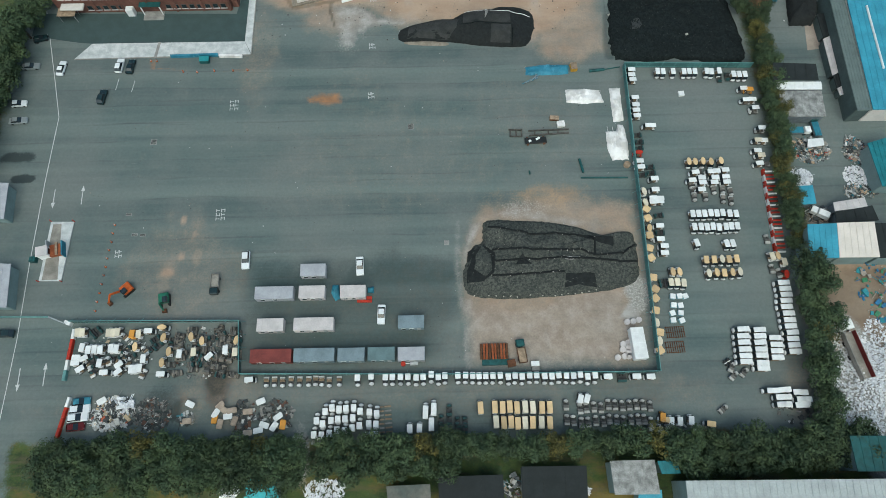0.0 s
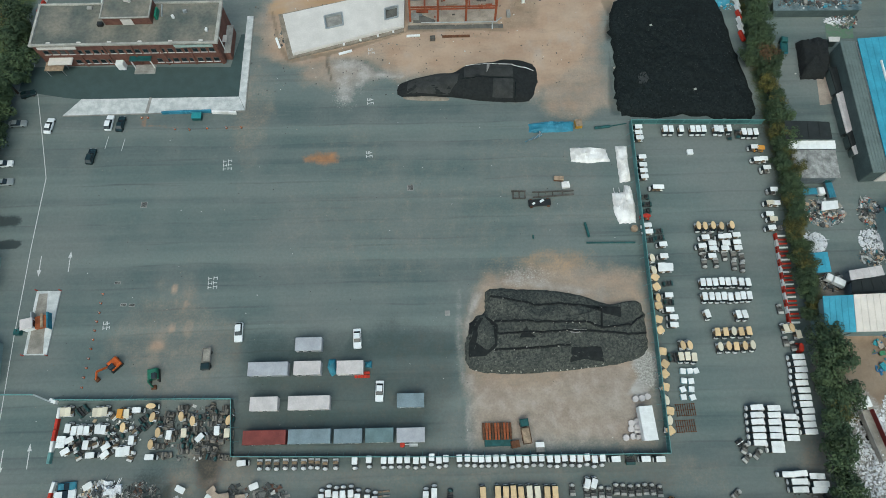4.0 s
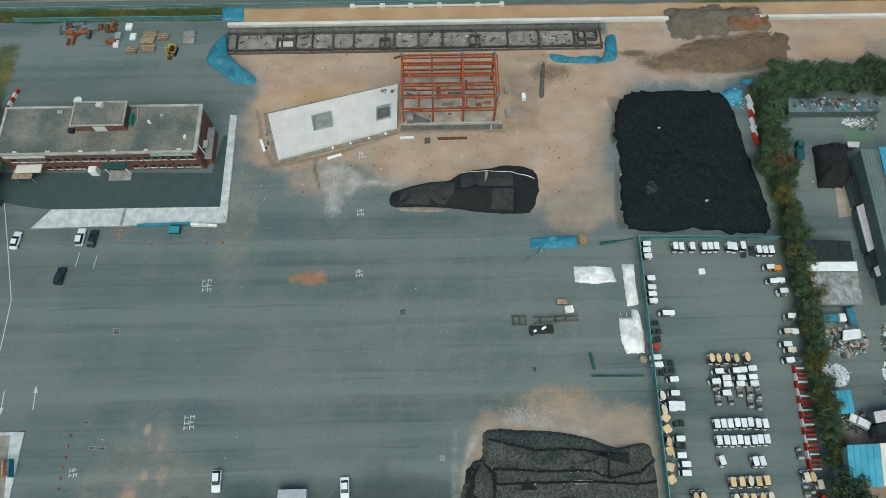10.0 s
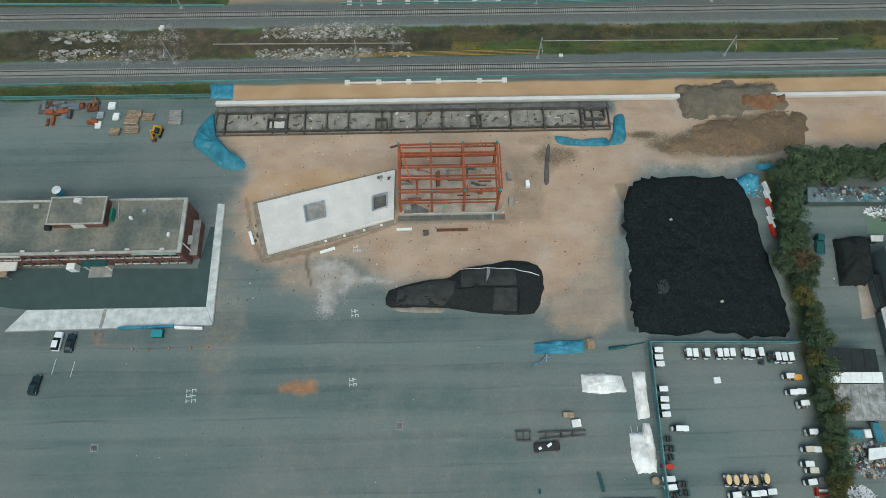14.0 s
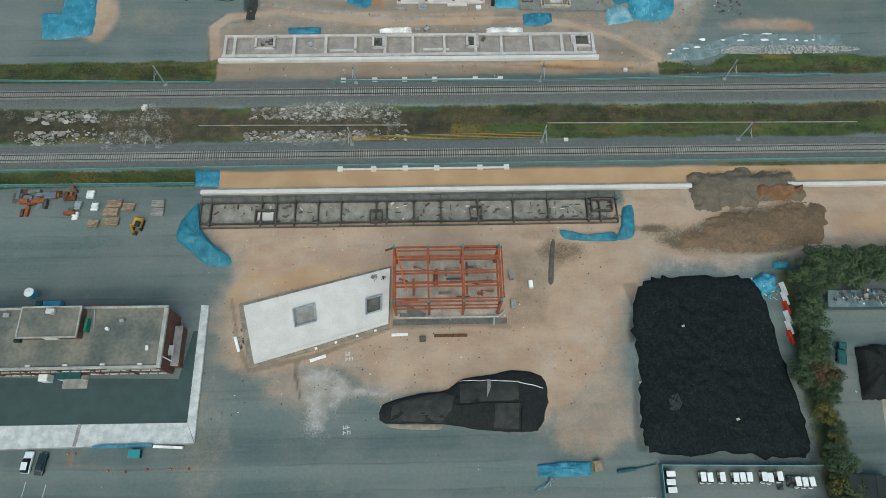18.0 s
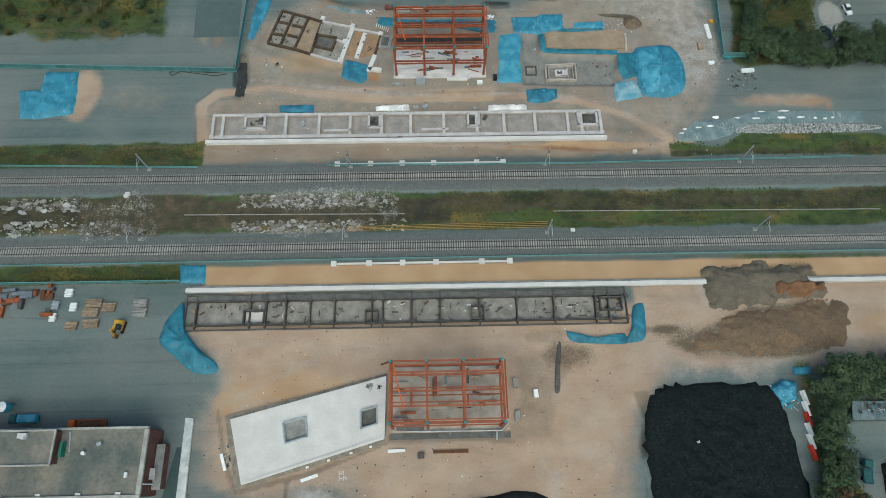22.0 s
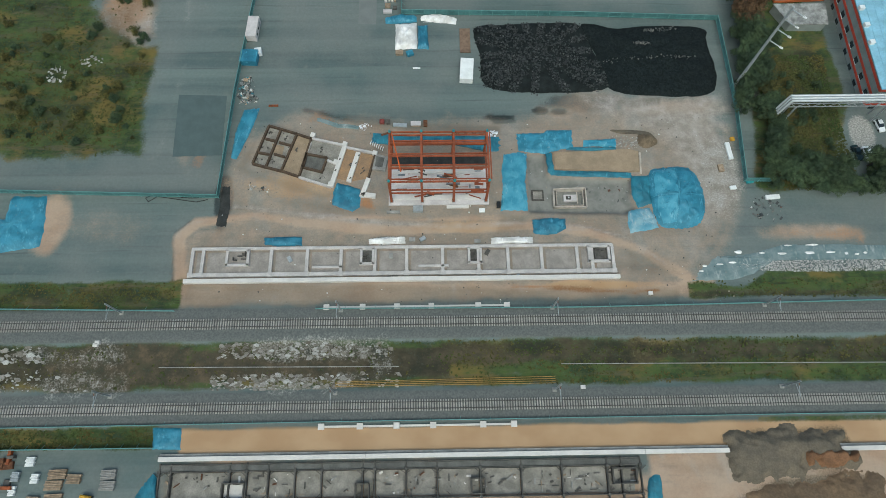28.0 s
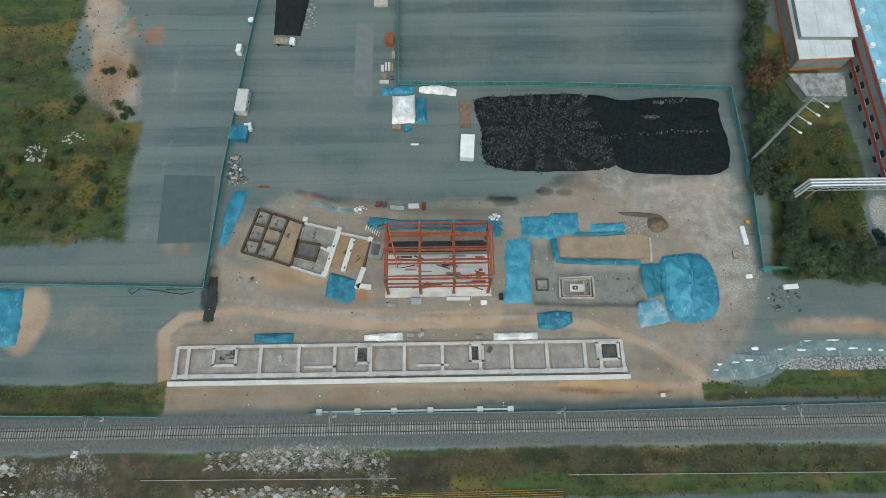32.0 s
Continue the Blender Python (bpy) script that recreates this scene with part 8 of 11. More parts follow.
crate("crate", "orange and yellow plywood crate", "crate", 34.4, 94.9, 1.5, 1.9, 1.1, YELLOW, 5, WOOD)
crate("crate", "rust-red wooden crate on asphalt", "crate", 28.5, 80.7, 2.1, 1.0, 0.7, RUST, -5, WOOD)
crate("pallet_load", "white wrapped pallet load", "pallet", 29.9, 79.1, 1.7, 1.4, 0.7, WHITE_TARP, 5)
rk = thing("truck_chassis_frame", "rusty steel ladder frames lying on asphalt", "steel frame", 0, 0, 0)
for a, b in (((17.6, 77.9), (20.8, 77.8)), ((17.9, 76.1), (20.6, 76.0)), ((22.2, 77.5), (31.6, 77.7)), ((22.3, 76.2), (31.6, 76.8)), ((18.0, 77.9), (17.9, 76.1)), ((19.3, 77.8), (19.3, 76.0)), ((20.6, 77.8), (20.6, 76.0)), ((23.7, 77.5), (23.6, 76.2)), ((26.8, 77.6), (26.8, 76.4)), ((29.1, 77.6), (29.0, 76.5))):
    part("rail", B().beam((*a, 0.3), (*b, 0.3), 0.26, 0.35), CONC_DARK, rk)
wreck = thing("burnt_chassis", "blackened vehicle chassis with white scraps", "scrap vehicle", 23.7, 74.8, 0, 3)
part("frame", B().box(0, 0, 0.3, 5.0, 1.6, 0.4, ch=0.1), BLACK, wreck)
part("axle", B().box(1.9, 0, 0.1, 0.5, 2.0, 0.5), RUST, wreck)
part("axle", B().box(-1.9, 0, 0.1, 0.5, 2.0, 0.5), RUST, wreck)
part("panel_scrap", B().box(0.5, 0.3, 0.7, 1.0, 0.5, 0.1, 30), WHITE, wreck)
part("panel_scrap", B().box(-1.4, -0.2, 0.7, 0.6, 0.5, 0.1, 30), WHITE, wreck)
for a, b, r in (((33.3, 69.8), (33.9, 66.4), 0.3), ((33.2, 65.1), (43.8, 64.9), 0.2), ((38.2, 93.8), (41.8, 94.2), 0.35), ((41.8, 94.3), (45.8, 95.0), 0.14), ((21.7, 67.1), (21.7, 66.3), 0.2)):
    ob = part("steel_pipe", B().tube((*a, r), (*b, r), r, 10), TEAL_DARK)
    tagged(ob, "dark teal steel pipe lying on asphalt", "pipe", "loose pipes")
spool = thing("cable_drum", "small wooden cable drum near the fence", "cable drum", 44.0, 68.1)
part("flange", B().tube((0, 0, 0), (0, 0, 0.1), 0.75, 16), WOOD, spool)
part("core", B().tube((0, 0, 0.1), (0, 0, 0.6), 0.45, 12), BLACK, spool)
part("flange", B().tube((0, 0, 0.6), (0, 0, 0.7), 0.75, 16), WOOD, spool)

# clutter between the container offices
tarp("blue safety netting bundled beside a container", [(-21.9, 41.0), (-20.4, 41.1), (-20.2, 38.1), (-21.1, 37.4), (-22.1, 39.4)], 0.8, TEAL_TARP, 8.0)
tarp("teal net bundle beside a container", [(-14.4, 40.3), (-13.0, 40.4), (-13.1, 39.1), (-14.4, 39.2)], 0.9, TEAL_TARP, 9.0)
for i in range(10):
    x, y = (-16.2, 37.6)
    crate("red_crate", "red plastic crate beside a container", "crate", x + 0.62 * (i % 5), y + 0.7 * (i // 5) - 0.3, 0.5, 0.5, 0.45, RED, 0)["group"] = "red crates"
steel = thing("rusty_steel_bundle", "rust-orange sheet piles on a teal skid", "steel bundle", 11.5, 25.8)
part("skid", B().box(0.2, -1.2, 0, 5.4, 2.6, 0.4), TEAL_DARK, steel)
for i in range(10):
    part("sheet_pile", B().box(-2.6 + i * 0.58, 0.3, 0.4, 0.45, 3.2, 0.35, ch=0.1), RUST_OR if i % 3 else RUST, steel)
crate("drum_rack", "orange drum rack beside the steel bundle", "rack", 14.9, 23.6, 1.6, 1.3, 0.9, RUST, 10)
crate("air_unit", "white air-conditioning unit on a pallet", "machine", 19.6, 23.4, 1.6, 0.9, 1.0, WHITE, 0)
crate("tile_pallet", "pale blue tile pallet", "pallet", 19.7, 22.5, 1.5, 0.9, 0.4, BAY, 0, CONC)
for i, p in enumerate([(39.3, 31.6), (40.6, 31.7), (41.8, 32.0), (37.9, 27.0), (37.7, 25.9), (39.0, 27.3), (38.9, 26.3), (38.8, 25.3), (37.9, 24.5), (38.8, 24.5), (36.5, 24.3)]):
    d = thing("cable_reel", "pinkish wooden cable reel by the white container", "cable reel", *p, 0, group="cable reels")
    part("flange", B().tube((0, 0, 0), (0, 0, 0.08), 0.6, 12), C_BEIGE, d)
    part("core", B().tube((0, 0, 0.08), (0, 0, 0.5), 0.35, 10), WOOD, d)
    part("flange", B().tube((0, 0, 0.5), (0, 0, 0.58), 0.6, 12), C_BEIGE, d)
hr = thing("compressor", "grey trailer compressor with a red hose reel", "compressor", -5.3, 24.1)
part("tank", B().tube((-0.2, 0, 0.7), (1.4, 0, 0.7), 0.5, 12), GALV, hr)
part("drawbar", B().beam((-0.2, 0, 0.5), (-1.2, 0, 0.4), 0.12, 0.12), WHITE, hr)
part("hose_reel", B().tube((-1.6, -0.1, 0), (-1.6, -0.1, 0.5), 0.5, 12), RED, hr)


# ---- scrap and junk ----
JUNK_PALE = island_mat("mixed_pale_scrap", [(0.0, (0.52, 0.52, 0.5)), (0.2, (0.3, 0.28, 0.24)), (0.34, (0.06, 0.065, 0.065)), (0.62, (0.22, 0.24, 0.24)), (0.76, (0.5, 0.36, 0.24)), (0.86, (0.05, 0.2, 0.24)), (0.93, (0.35, 0.06, 0.04)), (0.96, (0.7, 0.7, 0.68))])
JUNK_DARK = island_mat("mixed_dark_scrap", [(0.0, (0.05, 0.055, 0.055)), (0.4, (0.14, 0.14, 0.13)), (0.65, (0.25, 0.24, 0.22)), (0.8, (0.12, 0.06, 0.04)), (0.9, (0.5, 0.5, 0.48))])
JUNK_WHITE = island_mat("white_plastic_scrap", [(0.0, (0.82, 0.83, 0.85)), (0.45, (0.72, 0.73, 0.77)), (0.7, (0.85, 0.85, 0.86)), (0.96, (0.6, 0.6, 0.63))])
JUNK_CART = island_mat("scrapped_cart_bodies", [(0.0, (0.7, 0.7, 0.68)), (0.34, (0.55, 0.54, 0.5)), (0.5, (0.06, 0.065, 0.065)), (0.74, (0.24, 0.25, 0.24)), (0.84, (0.58, 0.45, 0.3)), (0.95, (0.06, 0.18, 0.18)), (0.98, (0.4, 0.1, 0.05))])
STONES = island_mat("broken_rock", [(0.0, (0.018, 0.021, 0.021)), (0.45, (0.034, 0.038, 0.038)), (0.8, (0.055, 0.06, 0.06)), (0.96, (0.11, 0.112, 0.108))])
PALE_STONES = island_mat("pale_rubble", [(0.0, (0.36, 0.35, 0.32)), (0.5, (0.24, 0.23, 0.21)), (0.82, (0.5, 0.49, 0.47))])


def junk(label, cx, cy, rx, ry, n, m, smax=1.2, h=1.2, seed=0, name="scrap_heap", cat="scrap heap", base=0.0, tall=0.35):
    """A heap of loose tilted pieces, too mixed and small to count."""
    rs = random.Random(seed + 100)
    b = B()
    for k in range(n):
        a, r = rs.uniform(0, 6.283), math.sqrt(rs.random())
        x, y = cx + rx * r * math.cos(a), cy + ry * r * math.sin(a)
        s = smax * rs.uniform(0.2, 1.0) ** 1.5
        z = base + max(0.0, h * (1 - r) * rs.random())
        c = rs.random()
        if c < 0.75:
            b.box(x, y, z, s, s * rs.uniform(0.25, 0.9), s * tall * rs.uniform(0.1, 1.0), rs.uniform(0, 180), tilt=rs.uniform(-0.5, 0.5))
        else:
            t = rs.uniform(0, 6.28)
            b.tube((x, y, z + 0.1), (x + s * 1.3 * math.cos(t), y + s * 1.3 * math.sin(t), z + rs.uniform(0.05, 0.6)), 0.05 * smax, 5)
    return tagged(part(name, b, m), label, cat, kind="stuff")


junk("broken white and beige scrap heap behind the trees", -63.9, 15.5, 4.1, 3.4, 420, JUNK_CART, 1.3, 1.6, 1)
junk("white sheets on top of the scrap heap", -62.2, 17.1, 2.4, 1.9, 60, JUNK_WHITE, 1.6, 2.0, 11)
junk("dark tangled scrap heap", -56.1, 15.3, 4, 3.2, 420, JUNK_DARK, 0.9, 1.0, 2)
junk("tan cart frames in a heap", -49.4, 14.3, 1.7, 1.3, 50, JUNK_PALE, 1.2, 0.8, 15)
junk("dark scrap with white panels", -38.1, 14.7, 2.6, 2.9, 160, JUNK_DARK, 1.2, 0.8, 4)
junk("dark scrap with white panels by the trees", -31.7, 14.5, 3.5, 3, 200, JUNK_DARK, 1.2, 0.8, 16)
junk("loose cart parts in the compound", -47.9, 27.2, 7.6, 5.3, 420, JUNK_DARK, 0.7, 0.4, 5)
junk("loose white cart panels in the compound", -65.4, 27.6, 8, 4.8, 110, JUNK_CART, 0.8, 0.4, 6)
for k, (p, yaw, m) in enumerate(zip([(-42.7, 16.6), (-43.4, 15.1), (-41.8, 15.7), (-40.3, 15.6), (-41, 14.5), (-42.4, 13.1), (-39.6, 13.6), (-37.2, 15.3), (-34.8, 17.2), (-31.2, 14.2), (-33.8, 12.7), (-31.9, 12.4), (-36.9, 11.3), (-48.6, 17), (-30.2, 12.7), (-43.5, 14.1), (-48.8, 13.8), (-66, 18), (-34.9, 11.7)], (40, 60, -35, 10, 5, 80, 75, 5, 20, 35, -20, 60, 3, -25, 85, 85, 5, 30, 10), "TWTTWTTTWWWWTWOOTWW")):
    tagged(part("cart_roof", B().prism(rounded(1.9, 1.15, 0.2), 0.0, 0.12, 0.05), {"T": TAN_ROOF, "W": WHITE, "O": BODY_ORANGE}[m]), {"T": "tan cart roof panel", "W": "white cart roof panel", "O": "orange cart roof panel"}[m] + " thrown on the scrap heap", "roof panel", "loose cart roofs").matrix_basis = pose(p[0], p[1], 0.9, 6 * (k % 3 - 1), 5 * (k % 4 - 1.5), yaw)
junk("scattered cart parts by the hedge", 43.9, 10.1, 6.0, 2.0, 70, JUNK_PALE, 1.1, 0.4, 7)
junk("scattered parts at the lot corner", 70.7, 12.5, 4.0, 2.0, 60, JUNK_DARK, 1.0, 0.4, 8)
junk("small parts under the hedge", -23.7, 10.1, 5.0, 1.2, 60, JUNK_PALE, 0.8, 0.3, 9)
hz = thing("hazard_barrier", "long red plastic barrier beside scrapped cars", "barrier", -73.2, 15.0, 0, 82)
for i in range(4):
    part("block", B().box(-3.0 + 2.0 * i, 0, 0, 1.95, 0.6, 0.8, ch=0.1), (RED, RED, RED, WHITE)[i], hz)
ladder = thing("pallet_stack", "stack of pale pallets laid like ladders", "pallet", -10.5, 12.5, 0, 4)
for i in range(18):
    part("board", B().box(-0.75 + 1.5 * (i % 2), -3.2 + 0.8 * (i // 2), 0, 1.3, 0.3, 0.3, ch=0.03), WOOD if i % 3 else CONC, ladder)
for i, (x, y) in enumerate([(49.5, 36.8), (50.9, 36.8), (52.1, 36.8), (49.4, 34.9), (50.8, 34.8), (48.9, 33.2), (50.6, 33.2), (48.8, 31.7), (50.6, 31.6)]):
    s = thing("stool_crate", "pale blue plastic crate in the cart lot", "crate", x, y, 0, 12 * (i % 3) - 8, "pale blue crates")
    part("body", B().box(0, 0, 0, 1.0, 1.0, 0.7, ch=0.06), PALE_BLUE, s)
    part("rim", B().box(0, 0, 0.7, 1.1, 1.1, 0.08, ch=0.02), WHITE, s)
for x, y in [(49.0, 29.3), (48.5, 26.2)]:
    r = thing("steel_rack", "red steel rack frames laid on asphalt", "rack", x, y, 0, 2, "red rack frames")
    for i in range(9):
        part("bar", B().box(-1.8 + 0.45 * i, 0, 0.1, 0.1, 2.4, 0.12), RUST, r)
    for s in (-1, 0, 1):
        part("rail", B().box(0, s * 1.1, 0, 4.0, 0.1, 0.1), RUST, r)
dr = thing("oil_drums", "two black oil drums lying on asphalt", "drum", 58.5, 22.9, 0, 30)
for i in range(2):
    part("drum", B().tube((-0.5 + 0.85 * i, -0.55, 0.35), (-0.5 + 0.85 * i, 0.55, 0.35), 0.35, 12), BLACK, dr)
    part("band", B().tube((-0.5 + 0.85 * i, -0.08, 0.35), (-0.5 + 0.85 * i, 0.08, 0.35), 0.37, 12), WHITE, dr)
ct = crate("pallet_load", "small white pallet box alone on asphalt", "pallet", 59.4, 86.9, 1.3, 1.2, 0.5, WHITE, 3)
for i in range(26):
    k = i / 25
    ax, ay, bx, by = 74.6, 65.4, 73.3, 46.7
    t = thing("water_barrier", ("red" if (i // 2) % 2 == 0 else "white") + " plastic water barrier along the lot edge", "barrier", ax + (bx - ax) * k, ay + (by - ay) * k, 0, 88, "water barriers")
    part("block", B().box(0, 0, 0, 1.5, 0.6, 0.25).box(0, 0, 0.25, 1.5, 0.35, 0.65, ch=0.08), RED if (i // 2) % 2 == 0 else WHITE, t)
    part("pin", B().tube((0.76, 0, 0.2), (0.76, 0, 0.95), 0.05, 6), GALV, t)
for i in range(22):
    k = i / 21
    ax, ay, bx, by = 75.8, 65.7, 74.4, 46.3
    ob = part("lance_pole", B().tube((ax + (bx - ax) * k - 1.1, ay + (by - ay) * k, 0.25), (ax + (bx - ax) * k + 1.1, ay + (by - ay) * k, 0.3), 0.22, 8), RED if i % 3 else WHITE)
    tagged(ob, "red or white plastic post lying beside the barriers", "post", "stacked plastic posts")
for i in range(6):
    ax, ay, bx, by = 78.7, 130.1, 77.9, 119.5
    k = i / 5
    t = thing("water_barrier", ("white", "white", "red", "white", "white", "red")[i] + " plastic water barrier beside the coal stockpile", "barrier", ax + (bx - ax) * k, ay + (by - ay) * k, 0, 100, "water barriers")
    part("block", B().box(0, 0, 0, 3.0, 0.9, 0.3).box(0, 0, 0.3, 3.0, 0.5, 0.6, ch=0.08), (WHITE, WHITE, RED, WHITE, WHITE, RED)[i], t)

# ---- south site clutter ----
tarp("crumpled blue tarpaulin beside the coal stockpile", [(71.9, 132.1), (74.8, 133.9), (77.7, 133.4), (76.9, 129.8), (74.5, 128.8), (72.3, 130.6)], 1.6, BLUE_TARP, 12.0, rough=0.5)
junk("blue and white wrapping scraps at the stockpile corner", 74.3, 130.4, 3.4, 3.0, 90, island_mat("blue_white_scraps", [(0.0, (0.05, 0.3, 0.42)), (0.5, (0.6, 0.62, 0.63)), (0.8, (0.03, 0.16, 0.22))]), 1.0, 1.2, 10)
tarp("teal netting over a curving earth bank", [(-49.6, 152.5), (-48.3, 146.5), (-44.1, 141.6), (-41.0, 139.2), (-41.4, 137.4), (-45.7, 137.6), (-50.1, 141.1), (-53.5, 144.0), (-53.2, 147.6), (-51.8, 150.4)], 1.3, TEAL_TARP, 13.0, rough=0.4, straight=False)
tarp("teal netting over a low earth bank", [(31.4, 144.9), (33.2, 143.6), (39.7, 143.4), (43.8, 144.1), (44.1, 142.0), (38.4, 142.0), (32.5, 142.6)], 0.7, TEAL_TARP, 14.0, straight=False)
tarp("blue netting over the foundation corner", [(46.2, 149.8), (48.5, 150.6), (48.6, 147.0), (47.8, 142.9), (43.9, 142.2), (45.3, 145.2)], 0.9, TEAL_TARP, 15.0, straight=False)
tarp("square blue tarpaulin at the platform end", [(-51.5, 161.1), (-45.7, 161.0), (-45.4, 156.7), (-51.0, 156.9)], 0.5, BLUE_TARP, 16.0)
tarp("teal cover at the corner of the hedge", [(77.6, 136.4), (81.6, 136.5), (81.2, 134.8), (77.6, 134.7)], 0.8, TEAL_TARP, 18.0)
for a, b, m, lb in (((-5.8, 121.5), (-2.4, 121.6), WHITE, "white plank beside the slab"), ((-22.5, 116.4), (-19.3, 117.4), WHITE, "white plank beside the slab"), ((-38.3, 121.7), (-37.2, 118.6), WHITE, "white plank at the slab end"), ((3.1, 121.2), (10.0, 121.2), RUST, "rusty steel beam on the ground"), ((-8.7, 121.6), (-8.7, 121.6), WHITE, "white offcut on the ground")):
    ob = part("loose_plank", B().beam((*a, 0.15), (*b, 0.15), 0.6, 0.28), m)
    tagged(ob, lb, "plank", "loose planks")
pp = thing("guard_pipe", "long pale steel pipe along the frame's front", "pipe", 0, 0, 0)
part("run", B().tube((-2.1, 125.1, 0.7), (16.7, 125.0, 0.7), 0.14, 8), GALV, pp)
part("bend", B().tube((16.7, 125.0, 0.7), (18.1, 126.3, 0.7), 0.14, 8), GALV, pp)
part("outlet", B().tube((15.8, 125.1, 0.7), (15.7, 123.2, 0.2), 0.16, 8), GALV, pp)
crate("water_bowser", "grey water unit on the frame's corner", "machine", -3.7, 126.8, 2.2, 1.6, 1.3, CONC, 0)
crate("tool_box", "grey steel tool box by the frame", "box", 20.0, 134.2, 0.9, 1.8, 0.8, CONC, 2)
crate("tool_box", "grey steel tool box by the frame", "box", 20.0, 127.7, 0.9, 1.9, 0.8, CONC, 2)
crate("control_cabinet", "white control cabinet on the dirt", "cabinet", 24.0, 132.0, 0.8, 1.5, 1.2, WHITE, 4)
crate("generator", "dark generator beside the steel beam", "generator", 0.7, 120.5, 1.2, 1.0, 0.8, CONC_DARK, 4)
tr = tagged(part("trench_mound", mound([(29.4, 142.3), (30.2, 142.3), (29.6, 137.4), (29.1, 132.5), (28.0, 132.2), (28.4, 136.8)], 0.5, 0.2, 6, 0.6, 4.0), CONC_DARK, smooth=True), "dark narrow ridge of wet spoil", "spoil")
junk("dark muddy formwork along the slab end", -36.9, 122.6, 0.8, 3.2, 40, JUNK_DARK, 0.7, 0.3, 12)
junk("timber and steel odds on the slab", -8.7, 133.9, 1.5, 0.6, 20, JUNK_DARK, 0.9, 0.2, 13, base=1.15)
junk("muddy scraps along the slab's south edge", -20, 118.5, 14, 1.5, 0 + 30, JUNK_DARK, 0.4, 0.2, 14)
sc = thing("scaffold_yard_stack", "tangled dark scaffold and rusty steel stack", "scaffold", -84.1, 153.2)
for i in range(26):
    rs = random.Random(i)
    m = (RUST, GALV_DARK, CONC_DARK, RUST_OR)[i % 4]
    part("steel_section", B().box(rs.uniform(-8, 7), rs.uniform(-3, 3), 0.0, rs.uniform(1.2, 3.0), rs.uniform(0.5, 1.5), rs.uniform(0.3, 1.2), rs.choice((0, 90, 5)), ch=0.05), m, sc)
for i, (x, y) in enumerate([(-74.0, 155.0), (-68.3, 152.6), (-65.0, 151.7), (-68.7, 150.6), (-68.3, 148.2), (-72.2, 147.8), (-72.5, 151.9), (-58.5, 152.4), (-58.4, 150.4), (-76.3, 152.3), (-76.4, 149.7)]):
    t = thing("timber_stack", "stack of pale sawn timber on bearers", "timber stack", x, y, 0, (0, 2, -3)[i % 3], "timber stacks")
    ln = (1.6, 3.4, 2.6, 3.2, 3.4, 2.4, 1.4, 2.8, 2.8, 1.4, 1.2)[i]
    m = (WHITE, WOOD, WOOD, WOOD, WOOD, WOOD, WHITE, CONC, CONC, GALV, WHITE)[i]
    for k in range(6):
        part("plank", B().box(0.08 * (k % 3 - 1), -0.75 + 0.3 * k, 0.12, ln, 0.26, 0.5 + 0.12 * (k % 2), ch=0.02), m, t)
    for s in (-0.35, 0.35):
        part("bearer", B().box(ln * s, 0, 0, 0.12, 1.8, 0.12), WOOD, t)

# ---- north site ----
TAN_FILL = mat("orange_tan_fill", (0.34, 0.215, 0.12), 0.95, var=0.35, scale=0.5, col2=(0.25, 0.17, 0.11))
BROWN_FORM = mat("brown_plywood_formwork", (0.11, 0.075, 0.05), 0.85, var=0.4, scale=0.8)
bf = thing("building_foundation", "skewed foundation grid, half brown formwork, half white concrete", "foundation", 0, 0, 0)
forms = (((-34.1, 230.2), (-27.3, 227.9)), ((-34.6, 226.6), (-32.2, 226)), ((-36.3, 223), (-33.4, 222.4)), ((-37.1, 220), (-30.3, 218)), ((-34.1, 230.2), (-37.1, 220)), ((-31.2, 229), (-33.9, 219.2)), ((-27.3, 227.9), (-30.3, 218)), ((-31.3, 225.6), (-28.6, 224.8)), ((-32.3, 222.5), (-29.7, 221.7)), ((-27.3, 227.9), (-23.8, 226.5)), ((-30.3, 218.1), (-26.1, 216.5)), ((-23.8, 226.8), (-26.1, 216.5)), ((-19.8, 221.4), (-20.9, 217.7)), ((-25, 222.5), (-19.8, 221.4)), ((-25.2, 218.9), (-20.7, 217.6)), ((-24.7, 222.5), (-25.3, 218.8)), ((-8.6, 222.3), (-10.1, 216)))
for a, b in forms:
    part("formwork_beam", B().beam((*a, 0.35), (*b, 0.35), 0.42, 0.9), BROWN_FORM, bf)
for a, b in (((-23.8, 226.7), (-15.6, 224.6)), ((-15.6, 224.2), (-8.6, 222.5)), ((-26.1, 216.4), (-18.6, 213.8)), ((-20, 220.9), (-17.6, 219.7)), ((-23.9, 225.7), (-24.6, 222.9))):
    part("concrete_beam", B().beam((*a, 0.3), (*b, 0.3), 0.5, 0.7), CONC_PALE, bf)
for a, b in (((-15.8, 224.6), (-18.6, 213.8)), ((-12.6, 222.7), (-14.6, 215.1)), ((-10, 215.9), (-11.5, 211.2)), ((-11.3, 211.8), (-8.3, 211.4))):
    part("wide_beam", B().beam((*a, 0.3), (*b, 0.3), 1.05, 0.8), CONC_WHITE, bf)
for p in ((-23.5, 227.5), (-15.8, 225), (-18.7, 214.4), (-8.7, 222.5), (-17.7, 220.2)):
    part("pier", B().box(*p, 0, 1.1, 1.1, 0.85, -17, ch=0.04), CONC_WHITE, bf)
for p in ((-16.8, 220.9), (-17.7, 218), (-12.4, 221.8), (-13, 219.8), (-14.2, 215.9), (-11.5, 211.8), (-21.1, 215.9)):
    part("starter_bars", B().box(*p, 0.7, 0.5, 0.25, 0.12, 60), CONC_DARK, bf)
